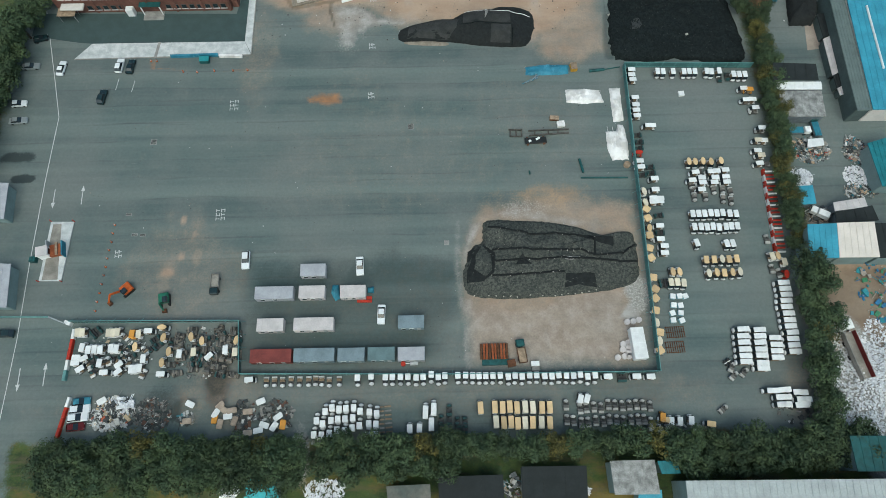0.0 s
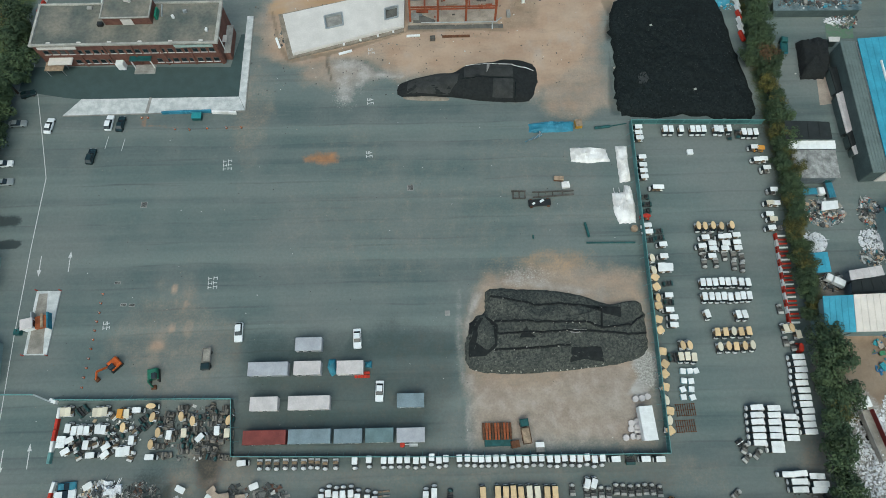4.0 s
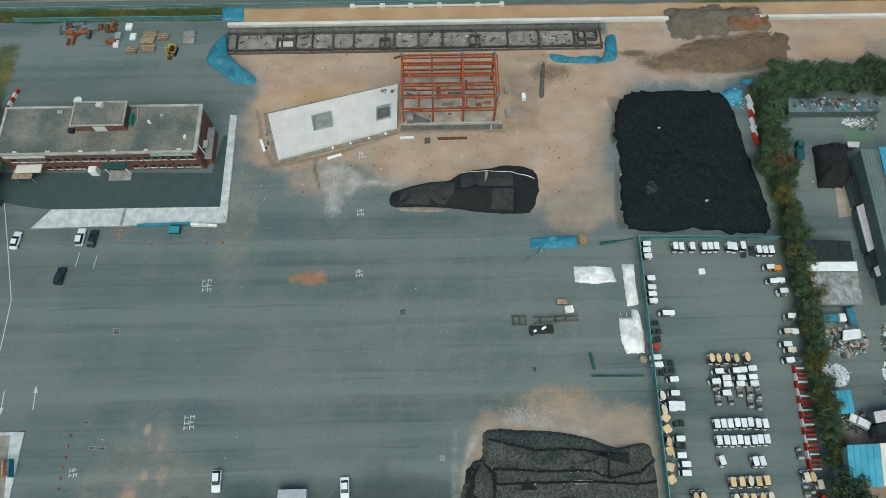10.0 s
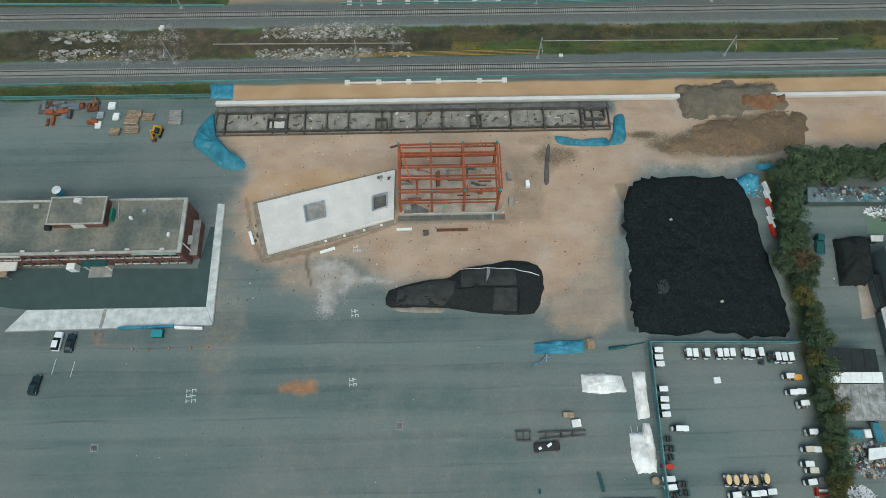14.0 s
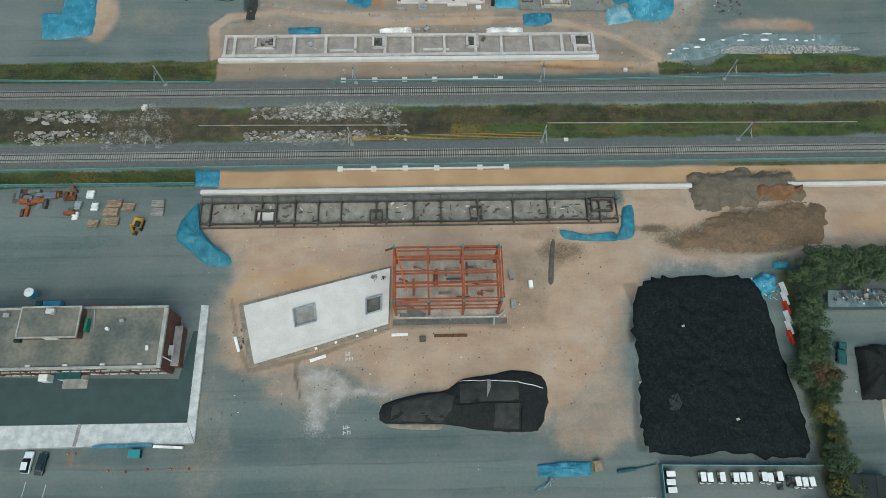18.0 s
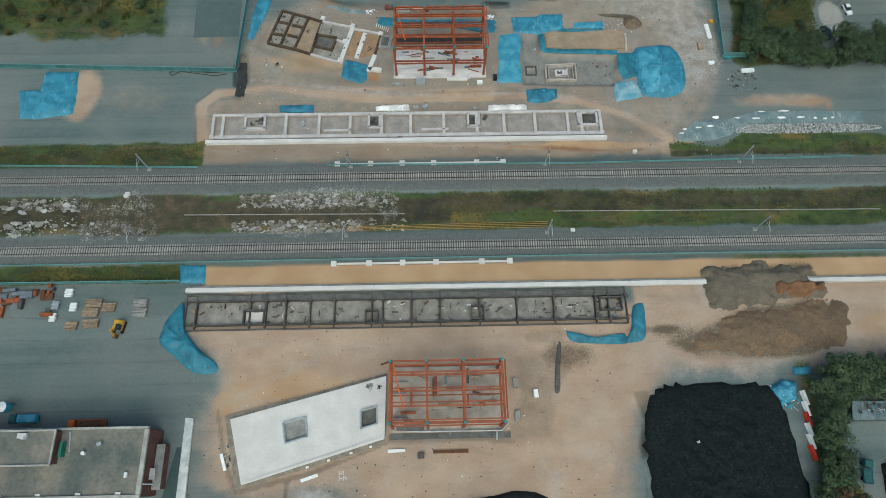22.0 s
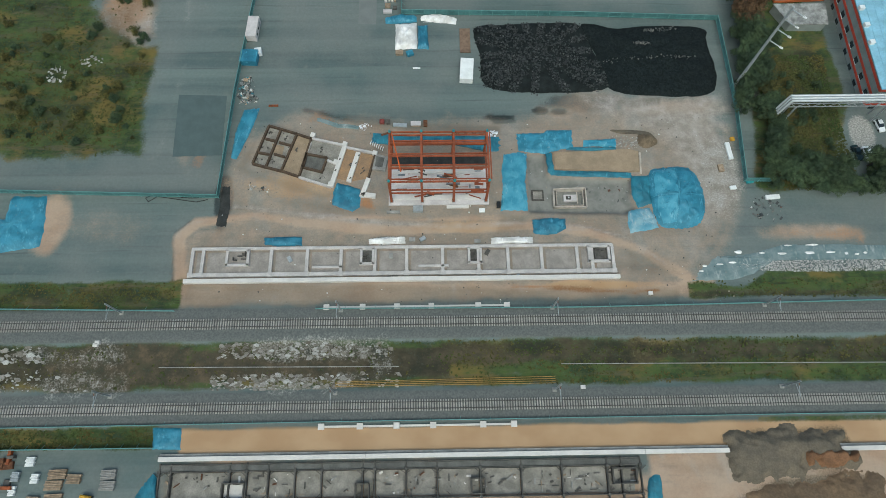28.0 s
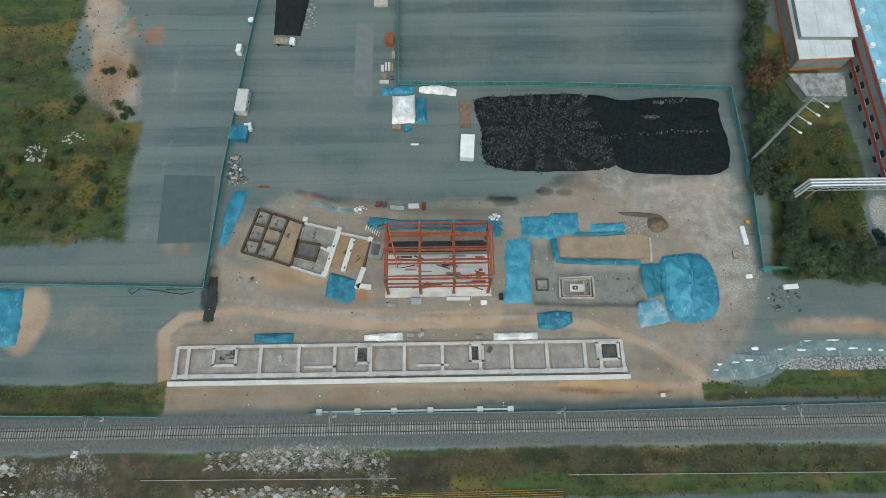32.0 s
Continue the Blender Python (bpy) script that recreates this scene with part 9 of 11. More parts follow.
for m, q in ((SANDY, [(-30.2, 218.4), (-26.3, 216.9), (-24, 226.7), (-27.5, 227.9)]), (TAN_FILL, [(-17.4, 216.2), (-14.8, 215.5), (-12.9, 223.2), (-15.7, 224.2)]), (TAN_FILL, [(-14, 215.4), (-10.2, 216.1), (-9, 222.2), (-12.4, 222.8)]), (SANDY, [(-32.5, 222.9), (-30.5, 222.2), (-30.1, 224.7), (-33.1, 225.6)]), (BAY, [(-37, 220.3), (-30.4, 218.6), (-27.7, 227.9), (-34.2, 230.1)]), (BAY, [(-26, 216.6), (-18.6, 214.4), (-16.1, 224.5), (-23.7, 226.4)])):
    part("bay_fill", B().prism(q, -0.02, 0.08 if m is not SANDY else 0.1), m, bf)
part("pit_well", B().prism([(-25.1, 219.3), (-21.1, 218.2), (-20.3, 221.4), (-24.6, 222.3)], 0.0, 0.12), CONC_DAMP, bf)
rs = random.Random(14)
for q in ((-33.2, 228.2), (-29.8, 227.2), (-34.6, 224.4), (-35.6, 221.3), (-32.5, 220.6), (-27, 224.3), (-20.9, 223.7), (-14.2, 219.4), (-11.1, 218)):
    for k in range(3):
        part("rebar_scrap", B().box(q[0] + rs.uniform(-0.8, 0.8), q[1] + rs.uniform(-0.8, 0.8), 0.08, rs.uniform(0.3, 0.9), rs.uniform(0.1, 0.3), 0.2, rs.uniform(0, 180)), CONC_DARK, bf)
part("link_pit", B().prism([(-9.2, 218.2), (-6.3, 217.8), (-5.5, 221.4), (-8.7, 222.3)], 0, 0.7), CONC, bf)
# flat dark plate on the solid pit paints the shade of its well
part("link_pit_well", B().prism([(-8.6, 218.9), (-6.9, 218.6), (-6.4, 221.1), (-8.3, 221.6)], 0.7, 0.72), CONC_DAMP, bf)
tarp("blue tarpaulin over the foundation corner", [(-18, 213.1), (-18.3, 209.5), (-13.5, 207.6), (-11.8, 208.8), (-11.8, 213.3), (-14.3, 214.3), (-17.3, 215.1)], 0.7, BLUE_DARK, 21.0)
tarp("long blue tarpaulin strip beside the fence", [(-42.1, 228.4), (-42.5, 221.7), (-41.1, 221.2), (-39.7, 225.2), (-38.3, 229.3), (-36.8, 235.5), (-40.6, 235.2)], 0.6, BLUE_TARP, 22.0)
tarp("blue tarpaulin over a rebar stack", [(-33.0, 201.5), (-29.1, 201.7), (-24.4, 201.6), (-24.3, 199.6), (-28.9, 199.4), (-32.7, 199.8)], 0.8, BLUE_DARK, 23.0, 2)
tarp("teal sheet along the north side of the frame", [(-10, 225.5), (-5.6, 224.9), (2.6, 225.1), (10.3, 224.7), (17.9, 222.8), (20.7, 223), (21.2, 227), (10.4, 227.3), (-0.9, 227.2), (-9.7, 228.3)], 0.5, TEAL_TARP, 25.0)
tarp("faded teal sheet strip in the muddy ditch", [(-23.1, 231.8), (-18.1, 229.8), (-12.6, 229.2), (-12.4, 230.2), (-17.7, 230.7), (-22.9, 232.8)], 0.3, DITCH, 24.0)
pal = thing("slatted_pallet_row", "row of white slats laid at the frame's corner", "slats", 0, 0, 0)
for k in range(7):
    a, b = (-9.9, 225), (-7, 223.3)
    part("slat", B().beam((a[0] + (b[0] - a[0]) * k / 6, a[1] + (b[1] - a[1]) * k / 6, 0.3), (a[0] + (b[0] - a[0]) * k / 6 + 0.25, a[1] + (b[1] - a[1]) * k / 6 + 1.0, 0.3), 0.16, 0.1), WHITE, pal)
junk("white sacks and scraps north of the foundation", -11.3, 229.9, 1.6, 0.9, 26, JUNK_WHITE, 0.8, 0.4, 33)
junk("white wrapped goods at the frame's far corner", 19, 227.7, 1.4, 0.8, 24, JUNK_WHITE, 0.8, 0.4, 34)
junk("stones on the bare ground", -36.9, 214.2, 1.0, 0.7, 14, PALE_STONES, 0.8, 0.3, 35, "rubble", "rubble")
junk("rusty stones on the bare ground", -33.9, 213.4, 1.0, 0.7, 14, JUNK_DARK, 0.9, 0.4, 36, "rubble", "rubble")
tarp("white tarpaulin bundle by the strip foundation", [(-9.7, 201.0), (-5.6, 201.4), (-1.4, 201.4), (-1.4, 199.7), (-5.5, 199.6), (-9.5, 199.7)], 0.8, WHITE_TARP, 26.0, 1)
tarp("white tarpaulin bundle by the strip foundation", [(17.6, 200.9), (22.3, 201.1), (27.1, 201.0), (27.0, 199.5), (22.2, 199.4), (17.6, 199.4)], 0.8, WHITE_TARP, 27.0, 1)
for i, p in enumerate(((0.1, 200.7), (2.4, 200.8), (16.7, 197.4), (-4.6, 196.8), (-26.8, 196.3), (-3.6, 192.1), (14.6, 200.1), (23.0, 191.7))):
    crate("form_panel_stack", "small stack of grey form panels", "formwork", *p, 1.3, 0.8, 0.5, (CONC, GALV, CONC_DARK)[i % 3], 30 * i)["group"] = "form panel stacks"
# frame surroundings
for i, p in enumerate(((-4.2, 207.4), (1.4, 208.0), (15.9, 207.6), (10.4, 208.6), (19.7, 208.8))):
    crate("material_box", ("grey steel box below the frame", "grey cement mixer base below the frame", "white sacks on a pallet", "white site bench below the frame", "dark water box beside the frame")[i], "box", *p, (3.0, 2.2, 1.3, 5.0, 0.8)[i], (0.6, 1.4, 0.9, 0.7, 1.3)[i], (0.4, 0.9, 0.5, 0.5, 1.0)[i], (CONC, GALV, WHITE, CONC_WHITE, BLACK)[i], 0)
crate("brick_pallet", "red brick pallet north of the frame", "pallet", -7.2, 231.1, 1.1, 1.0, 0.8, C_RED, 0)
crate("brick_pallet", "dark pallet north of the frame", "pallet", -5.7, 231.1, 0.9, 1.1, 0.8, CONC_DARK, 0)
crate("plywood_stack", "pale pink plywood stack", "timber stack", 0.9, 230.5, 2.4, 1.2, 0.6, WOOD, 0, C_BEIGE)
crate("plywood_stack", "brown plywood stack north of the frame", "timber stack", 3.2, 230.6, 0.9, 1.6, 0.5, RUST, 0)
crate("sheet_stack", "grey steel sheet stack", "steel sheets", -2.9, 230.3, 3.2, 0.9, 0.3, GALV, -4)

# ---- excavation with blue sheeting ----
tarp("blue tarpaulin over the excavation bank", [(25, 222.8), (31.6, 222.2), (35.1, 223.2), (38.2, 223.7), (38.4, 228.7), (32.1, 228.6), (31.5, 227.9), (24.8, 227.8)], 0.6, BLUE_TARP, 31.0)
tarp("pale blue tarpaulin along the excavation", [(20.8, 217.8), (20.9, 213.4), (20.1, 207.4), (26.4, 207.4), (26.5, 211.4), (26.2, 214.9), (26.8, 218.6), (27, 222.3), (25, 222.8), (21.6, 222.3)], 0.5, BLUE_LIGHT, 32.0)
tarp("blue tarpaulin patch on the excavation's north bank", [(40.5, 223.9), (44.8, 224), (48.6, 223.8), (48.8, 226.1), (44.8, 226), (40.8, 225.7)], 0.5, BLUE_LIGHT, 33.0)
tarp("dark teal sheet on the excavation slope", [(36.3, 223.1), (42.5, 222.8), (48.4, 223), (48.6, 223.8), (42.6, 223.7), (36.5, 224)], 0.3, TEAL_TARP, 34.0)
tarp("dark teal sheet on the excavation slope", [(31.7, 217.4), (32.5, 216.5), (33.5, 217.9), (33.1, 219.9), (33, 222.6), (31.5, 222.2)], 0.35, TEAL_TARP, 35.0)
tarp("dark teal sheet below the sandy platform", [(32.4, 216.5), (37.6, 216.1), (43.9, 215.9), (51.4, 215.6), (51.4, 217), (44.1, 217.4), (37.8, 217.6), (32, 217.8)], 0.35, TEAL_TARP, 36.0)
plat = part("earth_platform", B().prism([(33, 217.9), (50.3, 217.1), (53.4, 217.2), (53.7, 222.5), (51.1, 223.2), (42.5, 222.6), (33, 222.4)], 0.0, 0.5, 0.04), SANDY)
tagged(plat, "level sandy earth platform between blue sheets", "earthwork")
mt = tarp("large earth mound under blue tarpaulin sheets", [(54.8, 213.4), (54.9, 209.1), (55.3, 205.3), (56.6, 203.1), (60.6, 202.6), (64, 203.2), (66, 204.9), (67.2, 208.1), (67.2, 213), (66.2, 216.3), (64.2, 218.3), (58.9, 218.2), (55.7, 217.4)], 2.4, BLUE_TARP, 37.0, rough=0.35, power=0.5, straight=False, name="tarpaulin_mound", cat="earth mound")
dm = draper(mt)
draped_sheet(dm, [(55.7, 210.7), (60.4, 210.9), (61.5, 217.7), (56, 217)], "tarpaulin_sheet", mt, BLUE_LIGHT, 0.1)
draped_sheet(dm, [(60.3, 206.3), (60.7, 203.1), (65.9, 205.1), (66.4, 210), (60.7, 210.3)], "tarpaulin_sheet", mt, BLUE_TARP, 0.1)
draped_sheet(dm, [(55.8, 206.4), (56.7, 203.7), (59.5, 203.7), (60.3, 210.2), (56.1, 210.1)], "tarpaulin_sheet", mt, BLUE_LIGHT, 0.1)
draped_rope(dm, [(67.1, 210.5), (60.8, 210.3), (54.9, 210.4)], 0.06, "seam", mt, BLUE_LIGHT)
draped_rope(dm, [(59.2, 203.1), (60.7, 210.3), (61.7, 217.8)], 0.06, "seam", mt, BLUE_LIGHT)
tarp("teal tarpaulin on the mound's western slope", [(50.6, 211.3), (51.7, 207.9), (55, 209), (55.2, 212.9), (55.2, 216.3), (51, 216)], 0.7, TEAL_TARP, 39.0)
tarp("faded blue sheet with pale mud on it", [(48.7, 204.3), (49.1, 201.7), (52.9, 202.2), (55.8, 202.9), (55.4, 205.3), (54.4, 207.9), (52.2, 207.9), (49.4, 207.1)], 0.4, BLUE_FADED, 38.0)
tarp("dark blue tarpaulin over an earth mound", [(27.3, 201.9), (30.2, 201.4), (32.5, 201.7), (34.8, 203), (34.8, 205.4), (31.1, 205.7), (27.2, 205.2)], 1.0, BLUE_DARK, 40.0)
tarp("dark gravel ridge round the excavation's rim", [(49.5, 227.6), (54.9, 227.3), (57.1, 225.9), (58.2, 224.3), (58.5, 225.3), (57.3, 227.6), (53.9, 228.4), (47.5, 228.6)], 0.4, EARTH_GREY, 42.0, name="gravel_ridge", cat="spoil heap", straight=False)
junk("grey gravel strewn between the sheets", 50.8, 224.7, 5.0, 1.3, 260, PALE_STONES, 0.3, 0.12, 37, "rubble", "rubble")
tarp("pale timber edging strip on the platform", [(53.2, 216.5), (53.7, 216.5), (54.1, 222.5), (53.5, 222.5)], 0.3, PLY_PALE, 43.0, name="edging_board", cat="timber")
fp = thing("lift_pit_form", "pale square lift-pit form in the excavation floor", "formwork", 0, 0, -1.3)
q = [(32.8, 213.2), (40.2, 213.4), (40.1, 208.6), (32.6, 208.7)]
mx, my = sum(p[0] for p in q) / 4, sum(p[1] for p in q) / 4
for i in range(4):
    part("side", B().beam((*q[i], 0.4), (*q[(i + 1) % 4], 0.4), 0.3, 0.9), PLY_PALE, fp)
    part("inner_side", B().beam((q[i][0] * 0.82 + 0.18 * mx, q[i][1] * 0.82 + 0.18 * my, 0.4), (q[(i + 1) % 4][0] * 0.82 + 0.18 * mx, q[(i + 1) % 4][1] * 0.82 + 0.18 * my, 0.4), 0.16, 0.8), PLY_PALE, fp)
part("inner_form", B().box((q[0][0] + q[1][0]) / 2, (q[0][1] + q[3][1]) / 2, 0, 3.0, 1.6, 0.7), C_BEIGE, fp)
# dark plate laid on the solid form in place of a shaded hollow
part("inner_void", B().box((q[0][0] + q[1][0]) / 2 - 0.4, (q[0][1] + q[3][1]) / 2, 0.7, 1.2, 0.9, 0.05), CONC_DARK, fp)
part("brace", B().box((q[0][0] + q[1][0]) / 2 + 1.6, (q[0][1] + q[3][1]) / 2, 0.6, 0.2, 3.0, 0.25), PLY_PALE, fp)
sump = thing("sump_pit", "square dark sump in the excavation floor", "pit", 29.1, 211.9, -1.28)
part("rim", B().box(0, 1.2, 0, 2.8, 0.3, 0.3).box(0, -1.2, 0, 2.8, 0.3, 0.3).box(1.25, 0, 0, 0.3, 2.1, 0.3).box(-1.25, 0, 0, 0.3, 2.1, 0.3), CONC_DARK, sump)
part("floor", B().box(0, 0, 0, 2.2, 2.1, 0.05), BAY, sump)
tagged(part("rock_heap", mound([(54.0, 226.9), (56.2, 227.4), (58.3, 226.2), (58.3, 224.6), (55.7, 223.4), (53.9, 224.4)], 1.4, 0.4, 7, 0.7, 6.0), mat("brown_spoil", (0.2, 0.15, 0.1), 0.95, var=0.4, scale=1.0, bump=0.6), smooth=True), "small heap of brown spoil", "spoil heap")
junk("broken stones on the excavation's north rim", 51.0, 225.5, 5.0, 1.4, 150, PALE_STONES, 0.4, 0.2, 31, "rubble", "rubble")
junk("odds and ends in the excavation", 45.5, 212.6, 9.0, 2.5, 40, JUNK_DARK, 0.6, 0.1, 32, base=-1.3)

# ---- black stockpiles and stacks on the northern yard ----
n1 = heap("rock_stockpile", "stockpile of broken black rock", [(15.9, 259.0), (24.2, 260.1), (33.4, 260.6), (43.1, 259.9), (45.9, 251.5), (49.2, 243.1), (45.7, 239.7), (30.2, 239.2), (20.1, 240.4), (17.1, 243.5), (17.1, 250.0)], 1.6, COAL_GREY, 0.5, 41.0, freq=0.5, power=0.35, rings=16)
n2 = heap("coal_stockpile", "smooth stockpile of black fines", [(43.3, 259.9), (52.1, 258.6), (61.4, 259.4), (74.8, 258.6), (75.3, 254.2), (76.1, 243.9), (72.8, 238.4), (60.9, 238.0), (48.8, 240.2), (46.3, 250.3)], 1.8, COAL, 0.4, 43.0, freq=0.4, power=0.35, rings=16)
d1 = draper(n1)
rb = B()
rs = random.Random(77)
ring = smooth_outline([(v.co.x, v.co.y) for v in list(n1.data.vertices)[0:88:8]], 2)
cm = sum(ring) / len(ring)
for k in range(4200):
    e = ring[rs.randrange(len(ring))]
    q2 = cm + (e - cm) * math.sqrt(rs.random()) * 0.97
    x, y, z = on_top(d1, q2[0] + rs.uniform(-1, 1), q2[1] + rs.uniform(-1, 1), -0.05)
    s = 0.15 + 0.3 * rs.random() ** 2
    rb.box(x, y, z, s, s * rs.uniform(0.5, 1), s * 0.6, rs.uniform(0, 180), tilt=rs.uniform(-0.4, 0.4))
tagged(part("rock", rb, STONES, n1), kind="stuff")
tarp("blue tarpaulin rolled over a stack", [(-7.1, 262.5), (-3.2, 263.4), (1.2, 262.9), (1.2, 261.1), (-3.7, 260.6), (-6.8, 260.6)], 0.9, BLUE_TARP, 51.0, 2)
tarp("white tarpaulin over a long stack", [(2.1, 262.9), (6.8, 263.5), (11.6, 262.2), (11.2, 260.3), (6.8, 260.8), (2.1, 261.5)], 0.9, WHITE_TARP, 52.0, 2)
tarp("white tarpaulin over a square stack", [(-4.3, 260.4), (1.2, 260.7), (1.3, 252.6), (-4.4, 252.5)], 1.3, WHITE_TARP, 53.0, 4)
tarp("blue tarpaulin over a stack", [(1.4, 260.0), (3.9, 260.2), (4.2, 252.6), (1.4, 252.6)], 1.0, BLUE_DARK, 54.0, 2)
crate("brown_mat", "long rusty brown steel mat", "steel mat", 13.4, 255.1, 2.6, 7.4, 0.25, RUST_TAN, 0)
crate("white_box_body", "white ribbed box body", "box", 13.5, 245.3, 3.2, 6.2, 1.8, WHITE, -4)
crate("wooden_box", "orange wooden box beside stacks", "crate", -3.2, 251.3, 1.9, 1.2, 0.7, WOOD, 0)
crate("pump_set", "blue and white pump set", "pump", -0.6, 251.0, 1.7, 1.3, 0.8, BLUE_TARP, 20)
crate("white_plate", "white plank on asphalt", "plank", 1.1, 246.8, 1.8, 0.4, 0.15, WHITE, 0)
crate("site_tank", "blue water tank beside the fence", "water tank", -40.5, 249.7, 4.2, 3.6, 1.8, BLUE_DARK, -3)
crate("white_cab", "white machine beside the blue tank", "machine", -38.5, 251.6, 1.6, 1.8, 1.2, WHITE, 10)
crate("white_cabin", "small white cabin at the fence", "cabin", -42.7, 274.0, 1.2, 2.2, 1.8, WHITE, -5)
crate("site_box", "pale box behind the fence", "box", -7.6, 289.1, 3.6, 2.4, 0.9, PLY_PALE, 0)
crate("rust_skip", "rusty orange skip along the fence", "skip", -5.2, 277.0, 1.8, 3.4, 1.2, RUST_OR, 0)
for i, (x, y) in enumerate([(-6.9, 268.5), (-6.0, 269.0), (-5.2, 269.0), (-4.5, 268.7), (-6.4, 266.3), (-6.4, 264.4), (-4.5, 265.6), (-4.2, 272.5)]):
    crate("plank_stack", "small stack of pale boards at the fence", "timber stack", x, y, (0.7, 0.5, 0.5, 0.5, 1.4, 2.2, 0.9, 0.8)[i], (1.8, 2.2, 2.4, 2.2, 1.3, 0.9, 0.9, 2.0)[i], 0.5, (C_BEIGE, CONC_WHITE, CONC_WHITE, WOOD, WOOD, C_BEIGE, CONC_DARK, CONC)[i], 0)["group"] = "board stacks"
tarp("dark net over a long heap beside the fence", [(-35.3, 295.5), (-25.7, 295.5), (-27.0, 285.7), (-27.9, 278.7), (-34.8, 279.3), (-35.0, 287.4)], 1.6, NET, 61.0)
junk("bagged rubble beside the dark heap", -25.7, 285.0, 1.6, 4.5, 120, PALE_STONES, 0.6, 0.5, 41, "rubble", "rubble")
bt = thing("teal_barrel", "teal barrel with white lid at the fence", "barrel", -40.6, 283.1)
part("drum", B().tube((0, 0, 0), (0, 0, 1.2), 0.9, 14), TEAL_CAP, bt)
part("lid", B().tube((0, 0, 1.2), (0, 0, 1.35), 0.8, 14), WHITE, bt)
junk("pale rubbish bags along the fence", -40.5, 240.6, 2.0, 4.2, 130, JUNK_PALE, 0.9, 0.6, 42, "rubbish_heap", "rubbish")
junk("rusty scraps beside the rubbish", -38.9, 238.0, 1.6, 1.2, 40, JUNK_DARK, 0.8, 0.4, 43, "rubbish_heap", "rubbish")
br = thing("brick_row", "row of small red bricks on the ground", "bricks", -33.5, 235.9)
for i in range(12):
    part("brick", B().box(-1.1 + 0.4 * (i % 6), 0.3 * (i // 6), 0, 0.3, 0.22, 0.25), RUST_OR, br)
tarp("wide blue tarpaulin over an earth bank", [(-90.7, 212.5), (-83.0, 212.4), (-82.1, 205.0), (-82.0, 199.9), (-90.5, 198.6), (-94.4, 198.8), (-96.3, 206.7), (-91.0, 206.6)], 1.2, BLUE_TARP, 62.0, 0, rough=0.3)
cab = thing("cable_loop", "loose black cable looped on asphalt", "cable", 0, 0, 0)
cp = [(-45.5, 211.8), (-50.5, 211.5), (-56.0, 212.1), (-59.1, 212.5), (-60.7, 211.6), (-59.9, 210.7), (-58.0, 212.0), (-53.2, 211.2), (-49.1, 210.5), (-46.5, 211.1)]
for a, b in zip(cp[:-1], cp[1:]):
    part("cable_run", B().tube((*a, 0.08), (*b, 0.08), 0.09, 6), BLACK, cab)
tarp("dark wet ramp sheet at the fence end", [(-43.6, 214.6), (-41.8, 214.6), (-41.2, 209.0), (-41.7, 204.2), (-44.0, 204.2), (-43.7, 209.7)], 0.25, NET_MID, 63.0)
for p, sx, sy, m in (((75.1, 222.4), 1.0, 4.4, WHITE), ((72.4, 217.8), 1.2, 1.8, WOOD), ((74.3, 212.7), 1.4, 0.8, WHITE), ((78.5, 214.3), 1.6, 0.9, TEAL_CAP), ((76.5, 225.6), 0.9, 0.9, YELLOW), ((83.0, 210.2), 3.2, 1.0, WHITE)):
    crate("gate_material", "site materials stacked by the fence end", "site materials", *p, sx, sy, 0.5, m, 4)["group"] = "materials at the gate"
junk("loose tubes and scraps near the gate", 81.2, 207.2, 4.0, 3.5, 60, JUNK_DARK, 0.9, 0.3, 44, "scrap_scatter", "scrap")
tarp("grey-blue lining of the railway ditch", [(71.8, 196.1), (67.4, 196), (62.4, 192.5), (61.2, 190.3), (69.8, 190.1), (75.1, 191.7), (75.1, 194.8), (89.5, 194.8), (109.5, 194.8), (110.5, 198.2), (92.4, 198.7), (83.1, 198.7), (75.7, 196.6)], 0.15, DITCH, 44.0, name="ditch_lining", cat="ditch lining", rough=0.1)
for k, (p, sx, sy) in enumerate(zip([(82.4, 196.4), (88.6, 196.5), (93.3, 196.6), (96.8, 196.3), (71, 194.4), (68, 194), (64.6, 193.7), (63.6, 192.5), (72.8, 196.9), (77.9, 196.6), (84.1, 198.3), (89.5, 198.4), (99.2, 196.1), (101.1, 196.4)], (2.6, 3.2, 2.6, 1.2, 2.2, 2.0, 1.2, 1.6, 2.0, 1.6, 2.2, 3.6, 1.4, 1.2), (0.8, 1.0, 1.0, 1.0, 0.7, 0.6, 0.6, 0.5, 1.0, 0.6, 0.5, 0.5, 0.7, 0.8))):
    tagged(part("plastic_sheet", mound(oval_at(*p, sx, sy, k), 0.3, 0.15, 4, 0.5, k + 2.0), WHITE_TARP, smooth=True), "torn white plastic sheet on the ditch lining", "plastic sheet", "torn plastic sheets")
junk("white quarry stones along the railway ditch", 91.9, 193.5, 20.5, 1.4, 2600, island_mat("white_stones", [(0.0, (0.5, 0.49, 0.47)), (0.4, (0.38, 0.37, 0.36)), (0.75, (0.6, 0.59, 0.58))]), 0.4, 0.25, 45, "rubble", "rubble")
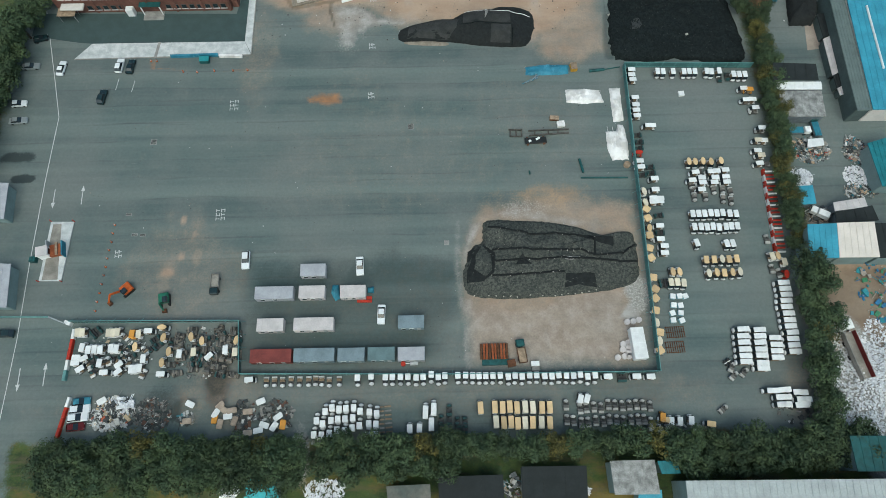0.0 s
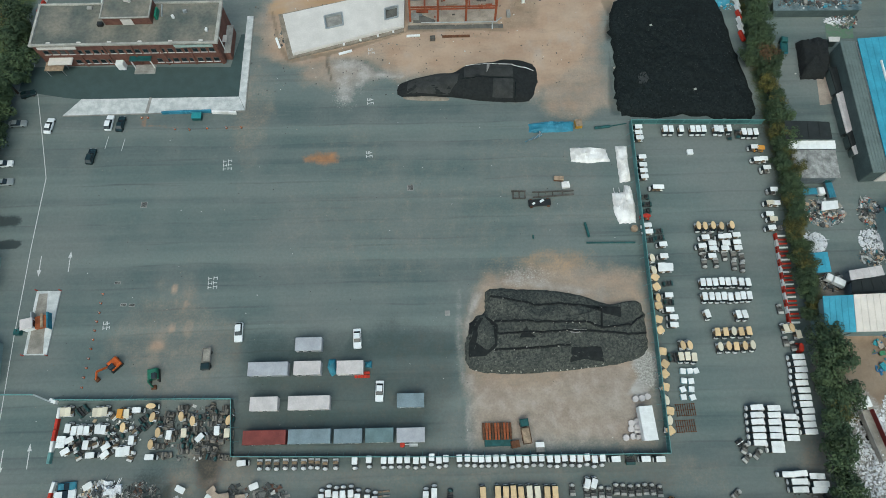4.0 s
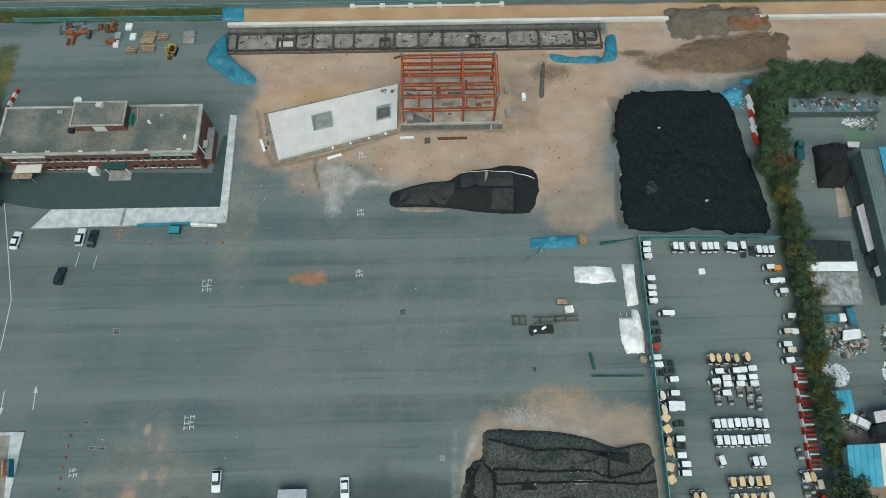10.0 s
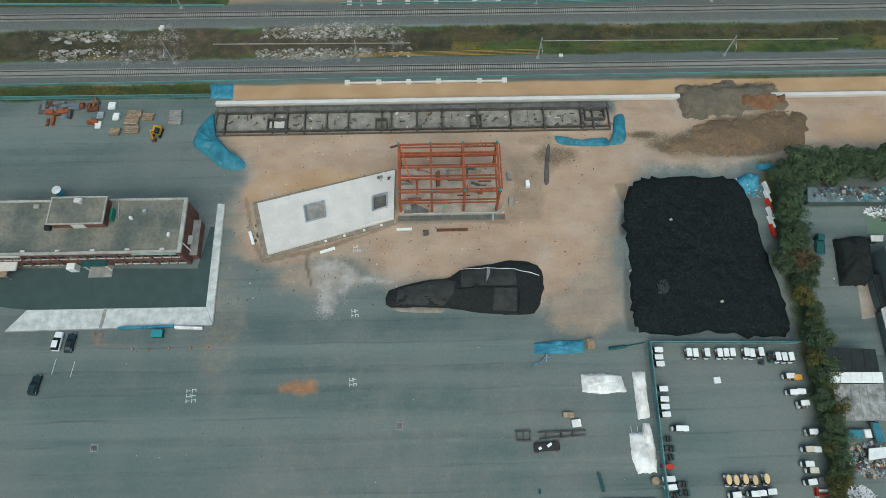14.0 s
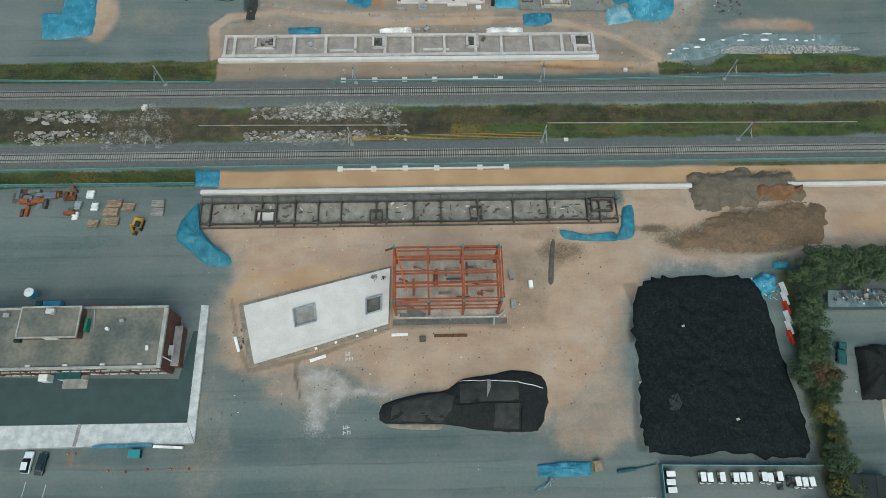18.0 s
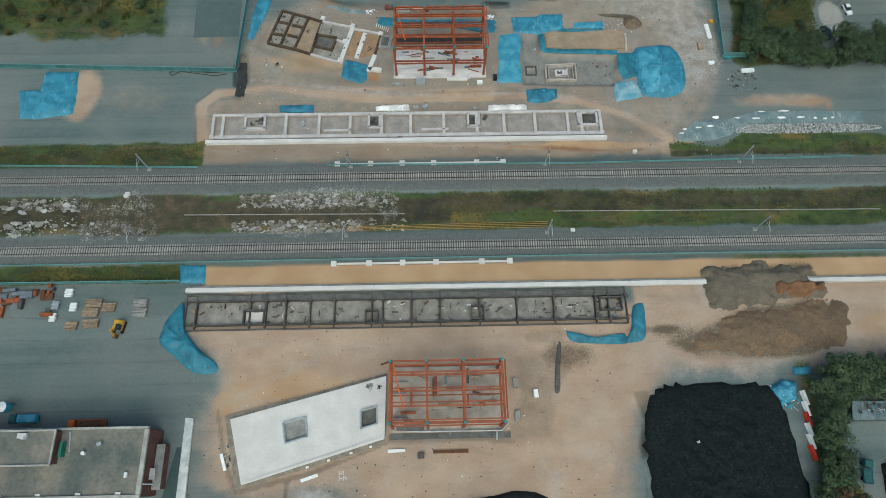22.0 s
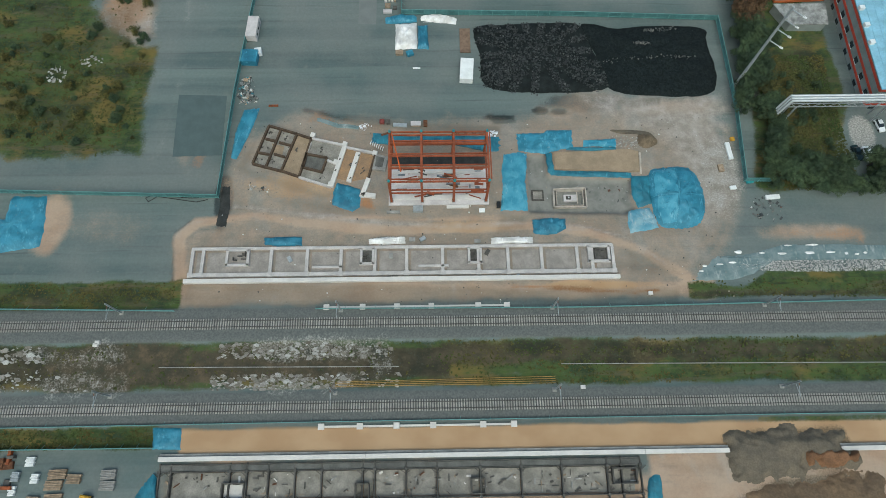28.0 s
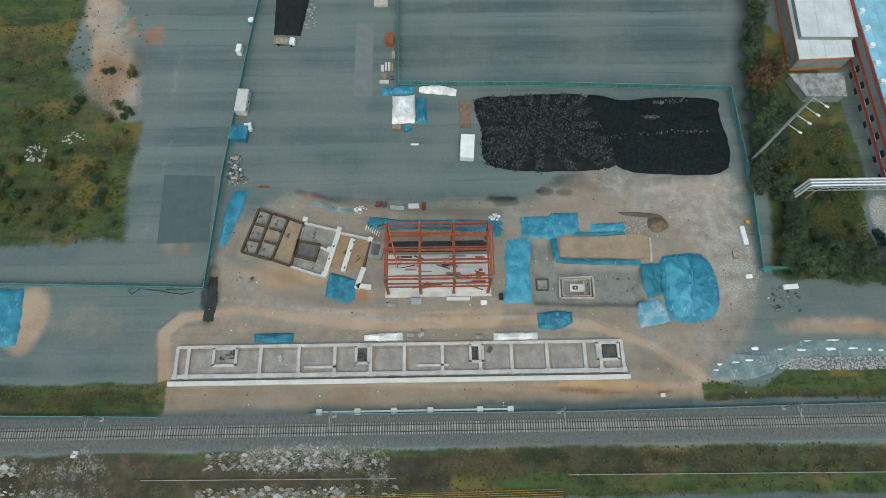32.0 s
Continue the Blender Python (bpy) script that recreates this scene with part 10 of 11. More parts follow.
def slabs(label, x0, x1, y0, y1, n, smax, seed):
    """Broken concrete slabs lying flat: irregular plates, each tilted a little."""
    rs_ = random.Random(seed)
    b = B()
    for k in range(n):
        x, y, s_ = rs_.uniform(x0, x1), rs_.uniform(y0 - 0.3, y1 + 0.3), smax * (0.15 + 0.85 * rs_.random() ** 2.2)
        t_, m_, ht = rs_.uniform(-0.5, 0.5), rs_.randint(4, 7), rs_.uniform(0.02, 0.12)
        ring_ = []
        for i in range(m_):
            a = 6.283 * (i + rs_.uniform(-0.25, 0.25)) / m_
            u, v = s_ * rs_.uniform(0.6, 1.1) * math.cos(a), 0.55 * s_ * rs_.uniform(0.6, 1.1) * math.sin(a)
            ring_.append((x + u * math.cos(t_) - v * math.sin(t_), y + u * math.sin(t_) + v * math.cos(t_)))
        b.prism(ring_, -0.15, ht, 0.1)
    return tagged(part("broken_slabs", b, SLAB_PIECES), label, "rubble", kind="stuff")


SLAB_PIECES = island_mat("broken_slab_concrete", [(0.0, (0.27, 0.25, 0.22)), (0.25, (0.19, 0.17, 0.14)), (0.45, (0.36, 0.345, 0.32)), (0.6, (0.12, 0.105, 0.08)), (0.8, (0.23, 0.21, 0.185)), (0.92, (0.46, 0.45, 0.42))])
slabs("pale broken slabs in the weeds between the tracks", -40.0, -16.0, 174.9, 177.5, 330, 1.0, 46)
slabs("scattered broken slabs in the weeds between the tracks", -16.0, -4.0, 174.6, 177.6, 45, 0.9, 49)
slabs("large pale broken slabs beside the southern track", -41.0, -12.0, 168.4, 170.9, 330, 1.1, 47)
slabs("scattered broken slabs beside the southern track", -10.5, -2.0, 168.6, 171.2, 26, 1.0, 48)
slabs("pale broken slabs in the overgrown median", -93.0, -76.0, 174.6, 177.4, 120, 1.4, 50)
slabs("pale broken slabs in the overgrown median", -95.0, -80.0, 168.6, 171.6, 110, 1.3, 51)
slabs("small broken slabs in the overgrown median", -80.0, -66.0, 168.6, 171.4, 34, 0.8, 52)
junk("pale rubble in the trackside weeds", -79.4, 170.3, 11.0, 3.0, 50, PALE_STONES, 0.6, 0.2, 48, "rubble", "rubble", base=-0.1)
junk("white rubble in the overgrown field", -87.7, 245.7, 2.5, 2.5, 60, PALE_STONES, 0.8, 0.4, 49, "rubble", "rubble")
junk("white rubble in the overgrown field", -79.7, 249.6, 3.0, 1.5, 40, PALE_STONES, 0.8, 0.4, 50, "rubble", "rubble")
for x, y in ((-65.3, 178.3), (35.0, 167.7), (51.6, 187.5), (-65.6, 177.8)):
    crate("relay_box", "white concrete relay box beside the track", "relay box", x, y, 0.9, 0.7, 0.7, CONC_WHITE, 0)["group"] = "relay boxes"


# ---- litter and clods strewn over the bare ground ----
lt = B()
rs = random.Random(91)
for k in range(1500):
    if k < 520:
        x, y = rs.uniform(-46, 40), rs.uniform(104, 146)
    elif k < 1050:
        x, y = rs.uniform(-44, 70), rs.uniform(186, 232)
    else:
        x, y = rs.uniform(-80, 44), rs.uniform(24, 100)
    s = rs.uniform(0.06, 0.3) * (0.6 if k > 1050 else 1.0)
    lt.box(x, y, 0.0, s, s * rs.uniform(0.4, 1.0), s * 0.5, rs.uniform(0, 180))
tagged(part("litter", lt, island_mat("strewn_clods", [(0.0, (0.05, 0.05, 0.048)), (0.4, (0.16, 0.13, 0.1)), (0.65, (0.3, 0.26, 0.2)), (0.85, (0.6, 0.6, 0.58))])), "small clods, stones and litter on bare ground", "litter", kind="stuff")
dc = draper(COAL_TOP)
draped_sheet(dc, [(49.8, 107.6), (51.7, 108.2), (52.3, 106.3), (51.1, 104.6), (49.7, 105.1)], "ash_patch", COAL_TOP, mat("grey_ash", (0.05, 0.055, 0.055), 0.9, var=0.5), 0.03, "paler ash patch")
cl = B()
for k in range(420):
    x, y = rs.uniform(46, 76), rs.uniform(96, 128)
    hit = dc.ray_cast(Vector((x, y, 60)), Vector((0, 0, -1)))
    if hit[0] is None:
        continue
    s = rs.uniform(0.08, 0.24)
    cl.box(x, y, hit[0].z - 0.04, s, s * 0.7, s * 0.5, rs.uniform(0, 180), tilt=0.2)
tagged(part("coal_lump", cl, island_mat("coal_lumps", [(0.0, (0.009, 0.01, 0.01)), (0.5, (0.014, 0.015, 0.015)), (0.95, (0.022, 0.023, 0.023))]), COAL_TOP), kind="stuff")
for p in ((54.9, 121.9), (45.0, 110.8), (62.8, 103.0)):
    x, y, z = on_top(dc, *p, 0.02)
    part("sandbag", B().box(x, y, z, 0.6, 0.45, 0.3, 20, ch=0.08), SANDBAG, COAL_TOP, "pale sandbag")


d2 = draper(n2)
pr = B()
for ax, ay, bx, by in ((59.0, 257.1, 67.3, 257.8), (47.2, 247.6, 71.4, 248.9), (55.8, 252.5, 60.0, 252.8)):
    for k in range(70):
        u = rs.random()
        x, y = ax + (bx - ax) * u + rs.uniform(-0.3, 0.3), ay + (by - ay) * u + rs.gauss(0, 0.35)
        x, y, z = on_top(d2, x, y, -0.03)
        s = rs.uniform(0.12, 0.4)
        pr.box(x, y, z, s, s * 0.7, s * 0.5, rs.uniform(0, 180), tilt=0.3)
tagged(part("rubble", pr, island_mat("grey_rubble_rows", [(0.0, (0.05, 0.054, 0.052)), (0.5, (0.1, 0.1, 0.092)), (0.85, (0.16, 0.155, 0.14))]), n2), kind="stuff")


# ---- weeds: tufts standing in the trackside grass and the field ----
TUFT = mat("weed_tufts", (0.058, 0.088, 0.03), 0.9, var=0.4, scale=0.1, bump=0, island=0.4, col2=(0.12, 0.1, 0.036), spec=0.1)
wd = B()
rs = random.Random(5)


def tuft(x, y, s):
    n = len(wd.v)
    for k in range(3):
        a = rs.uniform(0, 6.28)
        dx, dy = math.cos(a) * s, math.sin(a) * s
        wd.v.extend([(x - dx * 0.4, y - dy * 0.4, 0.0), (x + dy * 0.4, y - dx * 0.4, 0.0), (x + dx, y + dy, s * rs.uniform(0.1, 0.35)), (x + dx * 0.5 - dy * 0.5, y + dy * 0.5 + dx * 0.5, s * rs.uniform(0.2, 0.5))])
        wd.f.append((n + 4 * k, n + 4 * k + 1, n + 4 * k + 2, n + 4 * k + 3))


for k in range(40000):
    r = rs.random()
    if r < 0.35:
        x, y = rs.uniform(-110, 120), rs.uniform(168.6, 177.8)
        if rs.random() > 0.25 + 0.6 * noise.noise(Vector((x * 0.05, y * 0.5, 0))) or (x < 6 and rs.random() < 0.75):
            continue
    elif r < 0.43:
        x, y = rs.uniform(-115, -51), rs.uniform(157.2, 161.0)
        if rs.random() > 0.3 + 0.7 * noise.noise(Vector((x * 0.12, y * 0.4, 7))):
            continue
    elif r < 0.52:
        x, y = rs.uniform(-115, -51), rs.uniform(186.0, 191.2)
        if rs.random() > 0.3 + 0.7 * noise.noise(Vector((x * 0.12, y * 0.4, 9))):
            continue
    elif r < 0.57:
        x, y = rs.uniform(60, 125), rs.uniform(186.4, 190.6)
        if rs.random() > 0.25 + 0.7 * noise.noise(Vector((x * 0.12, y * 0.4, 11))):
            continue
    elif r < 0.85:
        x, y = rs.uniform(-125, -66), rs.triangular(222.5, 300, 230)
        if rs.random() > 0.55 + 0.9 * noise.noise(Vector((x * 0.09, y * 0.09, 4))) or (x > -80 and y > 250 and rs.random() < 0.9):
            continue
    else:
        x, y = rs.uniform(86, 104), rs.uniform(212, 250)
    tuft(x, y, rs.uniform(0.12, 0.42) * (1.2 if y > 200 else 1.0))
tagged(part("weeds", wd, TUFT), "tufts of green and brown weeds", "weeds", kind="stuff")


# ---- buildings east of the hedge ----
def shed(name, label, corners, h, roof, wall, ribs=8, slope=0.0, name_cat="building", lean=0.3):
    """A simple shed from its four roof corners (south-west, south-east, north-east, north-west)."""
    t = thing(name, label, name_cat, 0, 0, 0)
    c = [Vector((*p, 0)) for p in corners]
    mid = (c[0] + c[1] + c[2] + c[3]) / 4
    w = [p + (mid - p).normalized() * 0.5 for p in c]
    for i in range(4):
        p, q = w[i], w[(i + 1) % 4]
        part("wall", B().beam((p.x, p.y, h / 2), (q.x, q.y, h / 2), 0.2, h), wall, t)
    b = B()
    vs = []
    for z in (h + 0.02, h + 0.2):
        for i, p in enumerate(c):
            vs.append((p.x, p.y, z + (slope if i in (2, 3) else 0.0)))
    b.add(vs, [(3, 2, 1, 0), (4, 5, 6, 7), (0, 1, 5, 4), (1, 2, 6, 5), (2, 3, 7, 6), (3, 0, 4, 7)])
    rf = part("roof", b, roof, t)
    for i in range(1, ribs):
        k = i / ribs
        p, q = c[0].lerp(c[1], k), c[3].lerp(c[2], k)
        part("roof_rib", B().beam((p.x, p.y, h + 0.22), (q.x, q.y, h + 0.22 + slope), 0.12, 0.1), roof, rf)
    return t


CREAM_ROOF = mat("cream_roof_sheet", (0.66, 0.6, 0.54), 0.6, var=0.12, scale=0.3)
DARK_ROOF = mat("black_shed_roof", (0.022, 0.027, 0.027), 0.8, var=0.3, scale=0.4)
FACTORY_SIDE = mat("grey_green_factory_side", (0.15, 0.19, 0.18), 0.6, 0.1, var=0.25, scale=0.3)
PALE_ROOF = mat("pale_corrugated_roof", (0.4, 0.43, 0.43), 0.6, 0.1, var=0.2, scale=0.3)
DIRTY_SHEET = mat("dirty_translucent_sheet", (0.42, 0.42, 0.4), 0.5, var=0.6, scale=0.5)
WALL_DARK = mat("dark_teal_wall_cladding", (0.085, 0.115, 0.112), 0.7, var=0.3, scale=0.3)
MIXED_ROOF = mat("grimy_patched_roof_sheets", (0.2, 0.25, 0.26), 0.7, var=0.6, scale=0.45, col2=(0.07, 0.11, 0.125))
TEAL_ROOF = mat("teal_roof_sheet", (0.03, 0.2, 0.23), 0.5, var=0.3, scale=0.4)
# the narrow grey-green strip is added where the factory's dark west wall shows
shed("factory", "grey-green strip standing in for the factory's dark west wall", [(96.4, 78.1), (99.8, 78.2), (101.7, 113.2), (98.1, 113.6)], 5.0, FACTORY_SIDE, WALL_DARK, 5)
shed("factory", "long factory bay with bright blue sheet roof", [(99.85, 78.2), (116.0, 78.0), (122.0, 114.8), (101.75, 113.4)], 5.2, BLUE_ROOF, CONC_WHITE, 12, 0.6)
for pts, m, lb in (
        ([(95.9, 100.9), (98, 101.9), (97.7, 108.4), (95.9, 108.2)], DARK_ROOF, "dark flat annex roof along the factory"),
        ([(95.4, 89.9), (97.5, 90.9), (98, 101.6), (95.7, 100.6)], C_BEIGE, "cream flat annex roof along the factory"),
        ([(95.6, 86.3), (97.5, 87.2), (97.3, 90.9), (95.5, 89.9)], DARK_ROOF, "dark flat annex roof along the factory"),
        ([(95.8, 84.3), (97.7, 84.9), (97.5, 87.2), (95.6, 86.3)], C_BEIGE, "small cream annex roof along the factory"),
        ([(97.9, 115.8), (100.3, 115.7), (100.9, 117.1), (98, 117.2)], CONC_WHITE, "small white annex roof behind the factory"),
        ):
    shed("annex", lb, pts, 2.0, m, WALL_DARK, 3)
ridge = tagged(part("roof_pipe", B().tube((105.0, 89.0, 5.75), (105.6, 107.0, 6.05), 0.25, 8), WHITE), "white vent pipe along the factory roof", "pipe")
shed("shed", "low shed with black roof and white front", [(79.8, 87.6), (90.3, 87.3), (90.7, 91.8), (80.6, 92.4)], 4.0, DARK_ROOF, WALL_DARK, 4)
shed("shed", "lean-to with clean white sheet roof", [(80.3, 85.4), (91.0, 85.2), (91.3, 87.3), (80.8, 87.5)], 3.3, WHITE, GALV_DARK, 5)
shed("shed", "lean-to with dirty translucent roof sheets", [(80.2, 78.2), (90.4, 78.0), (91.0, 85.0), (81.1, 85.2)], 3.0, DIRTY_SHEET, GALV_DARK, 6)
shed("shed", "shed with blue sheet roof in the scrapyard", [(77.3, 43.0), (83.35, 42.9), (84.3, 50.4), (78.1, 50.3)], 5.0, BLUE_ROOF, WALL_TEAL, 5, 0.6)
shed("shed", "shed with cream sheet roof in the scrapyard", [(83.45, 43.0), (91.8, 42.9), (92.3, 50.6), (84.4, 50.5)], 5.0, CREAM_ROOF, WALL_TEAL, 6, 0.6)
shed("shed", "shed with dark roof beside the cream one", [(91.9, 42.8), (99.7, 42.6), (100.3, 50.4), (92.4, 50.6)], 4.8, DARK_ROOF, WALL_TEAL, 4)
shed("shed", "small scrapyard lean-to with blue roof", [(79.3, 56.1), (83.2, 56.4), (83.4, 60.8), (79.1, 60.6)], 2.6, BLUE_ROOF, GALV_DARK, 4)
shed("shed", "white-roofed open scrapyard shelter", [(86.5, 54.3), (93.9, 55.2), (93.7, 57.4), (86.6, 56.4)], 3.0, C_BEIGE, GALV_DARK, 5)
shed("shed", "dark-roofed open scrapyard shelter", [(86.1, 51.6), (95.4, 52.0), (94.9, 55.5), (86.5, 54.0)], 3.0, DARK_ROOF, GALV_DARK, 4)
shed("shed", "teal-roofed shed along the scrapyard", [(97.6, 59.5), (102.3, 59.4), (104.0, 72.3), (97.2, 70.2)], 4.0, TEAL_ROOF, WALL_TEAL, 6)
shed("shed", "dark teal warehouse roof behind the hedge", [(75.7, 1.6), (85.3, 1.4), (86.2, 7.6), (75.8, 7.8)], 6.0, TEAL_DARK, WALL_TEAL, 6)
shed("warehouse", "large warehouse with pale corrugated roof", [(43.2, -9.4), (92.0, -10.3), (92.6, 0.1), (43.4, 0.8)], 7.8, PALE_ROOF, WALL_TEAL, 40, 0.5)
shed("shed", "shed with grey translucent roof behind the trees", [(31.5, -1.3), (39.7, -1.4), (39.5, 4.5), (31.3, 4.5)], 5.0, DIRTY_SHEET, WALL_TEAL, 7)
shed("shed", "small teal-roofed hut behind the trees", [(40.8, 2.0), (44.3, 2.0), (43.9, 4.3), (40.3, 4.3)], 4.0, TEAL_ROOF, WALL_TEAL, 4)
shed("shed", "shed with black net roof behind the trees", [(14.9, -2.5), (26.8, -2.6), (27.1, 3.8), (15.1, 3.9)], 4, DARK_ROOF, GALV_DARK, 3)
shed("shed", "shed with black net roof behind the trees", [(-0.2, -2.1), (11.7, -2.4), (11.6, 2.6), (-0.3, 2.5)], 4, DARK_ROOF, GALV_DARK, 3)
shed("shed", "shed with worn grey roof behind the trees", [(-9.4, -1.9), (-1.6, -2.1), (-1.8, 1.3), (-9.8, 1.1)], 4, ROOF_GREY, GALV_DARK, 3)
shed("shed", "tent with turquoise roof sheet behind the trees", [(-36, -1.3), (-29.4, -1.5), (-30, 2.7), (-35.5, 3)], 3, mat("turquoise_sheet", (0.09, 0.46, 0.5), 0.5, var=0.2), GALV_DARK, 3)
shed("shed", "small blue-roofed hut behind the trees", [(35.7, -3.1), (40.2, -3.2), (40.4, -0.7), (36.2, -0.7)], 4, BLUE_ROOF, WALL_TEAL, 3)
shed("shed", "light blue roofed lorry shelter at the west edge", [(-98.2, 57.1), (-92.3, 56.5), (-93.2, 65.1), (-99.6, 65.6)], 3.0, C_LILAC, WALL_TEAL, 4)
shed("shed", "light blue roofed lorry shelter at the west edge", [(-93.3, 36.9), (-87.3, 36.8), (-88.5, 46.2), (-95.1, 46.7)], 3.0, C_LILAC, WALL_TEAL, 4)
shed("shed", "narrow grey shelter with blue sheets along the hedge", [(86.0, 125.4), (108.2, 125.1), (109.0, 128.6), (86.8, 129.0)], 2.2, MIXED_ROOF, WALL_DARK, 14)
tarp("black sheet over a square scrap heap", [(90.9, 117.1), (95.0, 117.9), (98.2, 117.5), (97.4, 110.0), (95.3, 106.3), (89.7, 106.4), (90.4, 111.9)], 2.8, NET, 71.0, 1, "sheeted_mound", "heap", power=0.2)
junk("rubbish at the foot of the sheeted heap", 92.5, 107.7, 4.0, 1.0, 50, JUNK_PALE, 0.7, 0.5, 72)
lay = tagged(part("paving", B().prism([(93.8, 107.0), (96.9, 106.9), (96.0, 99.4), (92.7, 99.0)], -0.05, 0.015), mat("pinkish_concrete", (0.36, 0.3, 0.25), 0.9, var=0.25, scale=0.3)), "worn pinkish concrete apron beside the factory", "concrete", kind="structure")
junk("mixed scrap bales in the recycling yard", 86.7, 71, 4.7, 3.2, 420, JUNK_PALE, 1.1, 1.4, 51)
junk("pale plastic film heap in the recycling yard", 83, 64.1, 2.8, 2.3, 420, JUNK_WHITE, 0.7, 1.2, 52)
junk("mixed scrap along the recycling yard fence", 97, 70.8, 2.7, 3.7, 300, JUNK_PALE, 1.0, 1.4, 53)
junk("white film bales in the recycling yard", 95.5, 64.1, 2.8, 2.8, 420, JUNK_WHITE, 0.7, 1.4, 54)
junk("dark scrap behind the recycling shelter", 84.8, 54.9, 3.4, 2.1, 130, JUNK_PALE, 1.0, 0.8, 55)
junk("big heap of white shredded plastic", 83.7, 16.0, 8.0, 13.0, 6000, JUNK_WHITE, 0.55, 1.6, 56)
junk("white plastic bags beside the truck", 90.3, 22.2, 4.0, 9.0, 1300, JUNK_WHITE, 0.6, 1.2, 57)
junk("pale rubbish on the brown ground", 82.1, 29.7, 4.0, 4.5, 200, island_mat("beige_rubbish", [(0.0, (0.5, 0.4, 0.3)), (0.5, (0.62, 0.58, 0.5)), (0.8, (0.3, 0.22, 0.16))]), 0.8, 0.8, 58)
junk("teal and green scrap on the brown ground", 93.7, 37.6, 5.0, 8.0, 160, island_mat("teal_rubbish", [(0.0, (0.04, 0.25, 0.3)), (0.4, (0.05, 0.2, 0.1)), (0.6, (0.4, 0.35, 0.3)), (0.8, (0.03, 0.15, 0.3))]), 1.4, 1.0, 59)
junk("junk in the narrow shelter yard", 104.4, 123.8, 4.0, 2.5, 160, JUNK_PALE, 0.9, 0.8, 60)
junk("mixed white scrap behind the trees", 24.9, -0.3, 3.5, 1.9, 220, JUNK_WHITE, 0.9, 1.0, 61)
junk("red and white boxes behind the trees", 13.7, 0.5, 1.7, 2.1, 90, JUNK_PALE, 1.1, 1.0, 62)
junk("pale scraps behind the trees", -39.9, 1, 1.9, 1.5, 60, JUNK_WHITE, 1.2, 1.0, 63)
junk("grey scraps behind the trees", -21.7, 0.5, 3.9, 2.2, 420, JUNK_WHITE, 0.7, 0.8, 64)
junk("loose scrap along the recycling yard wall", 95.5, 60.3, 4.1, 1.9, 220, JUNK_PALE, 0.9, 0.8, 65)
junk("dark and white cartons on the shelter roofs", 97.7, 127.6, 10.2, 1.2, 150, JUNK_DARK, 1.3, 0.5, 66, base=2.42)
junk("blue film and white sheets on the shelter roofs", 97.9, 127.2, 10.4, 1.5, 70, island_mat("blue_white_film", [(0.0, (0.05, 0.25, 0.34)), (0.35, (0.16, 0.3, 0.34)), (0.6, (0.6, 0.6, 0.58)), (0.85, (0.05, 0.06, 0.06))]), 1.1, 0.4, 68, base=2.42)
tagged(part("yard_mat", B().prism([(99.0, 118.4), (105.9, 118.3), (106.8, 123.4), (99.9, 123.2)], 0.0, 0.03), mat("green_yard_mat", (0.105, 0.2, 0.115), 0.9, var=0.45, col2=(0.14, 0.17, 0.14))), "faded green mat on the factory yard", "mat")
junk("pale bags on the green mat", 102.4, 123.6, 2.6, 1.2, 90, JUNK_WHITE, 0.8, 0.8, 67)
tagged(part("roof_tile_sheet", B().prism([(85.2, 70.8), (89.1, 71.3), (89.3, 73.2), (85.8, 73)], 1.6, 1.8), WHITE), "white sheet laid over a scrap bale", "sheet")
lorry(88.8, 76.8, 92, TEAL_DARK, GALV_DARK, TEAL_TARP, "dark teal lorry beside the recycling yard", 6.0, 0.3)
lorry(87.3, 115.8, 80, TEAL_DARK, TEAL_TARP, TEAL_DARK, "teal pickup parked under the hedge", 5.0, 0.1)
tl = thing("tipper_trailer", "long dark red scrap trailer with white cab", "lorry", 84.2, 24.1, 0, -80)
part("cab", B().box(-5.6, 0, 0.5, 2.0, 2.4, 2.2, ch=0.2), WHITE, tl)
part("bed", B().box(0.6, 0, 0.9, 9.5, 2.4, 0.2), BAY, tl)
part("side", B().box(0.6, 1.2, 1.1, 9.5, 0.12, 1.2), CAR_RED, tl)
part("side", B().box(0.6, -1.2, 1.1, 9.5, 0.12, 1.2), CONC, tl)
for i in range(4):
    part("wheel", B().wheel(-4.8 + 2.8 * i, 1.0, 0.45, 0.45, 0.3), RUBBER, tl)
    part("wheel", B().wheel(-4.8 + 2.8 * i, -1.0, 0.45, 0.45, 0.3), RUBBER, tl)
lorry(84.1, 75.8, 0, WHITE, GALV_DARK, TEAL_TARP, "dark lorry with white cab in the side yard", 7.0, 0.4)
lorry(84.5, 54.9, 150, WHITE, WHITE, WHITE, "white lorry in the recycling yard", 4.5, 0.8)


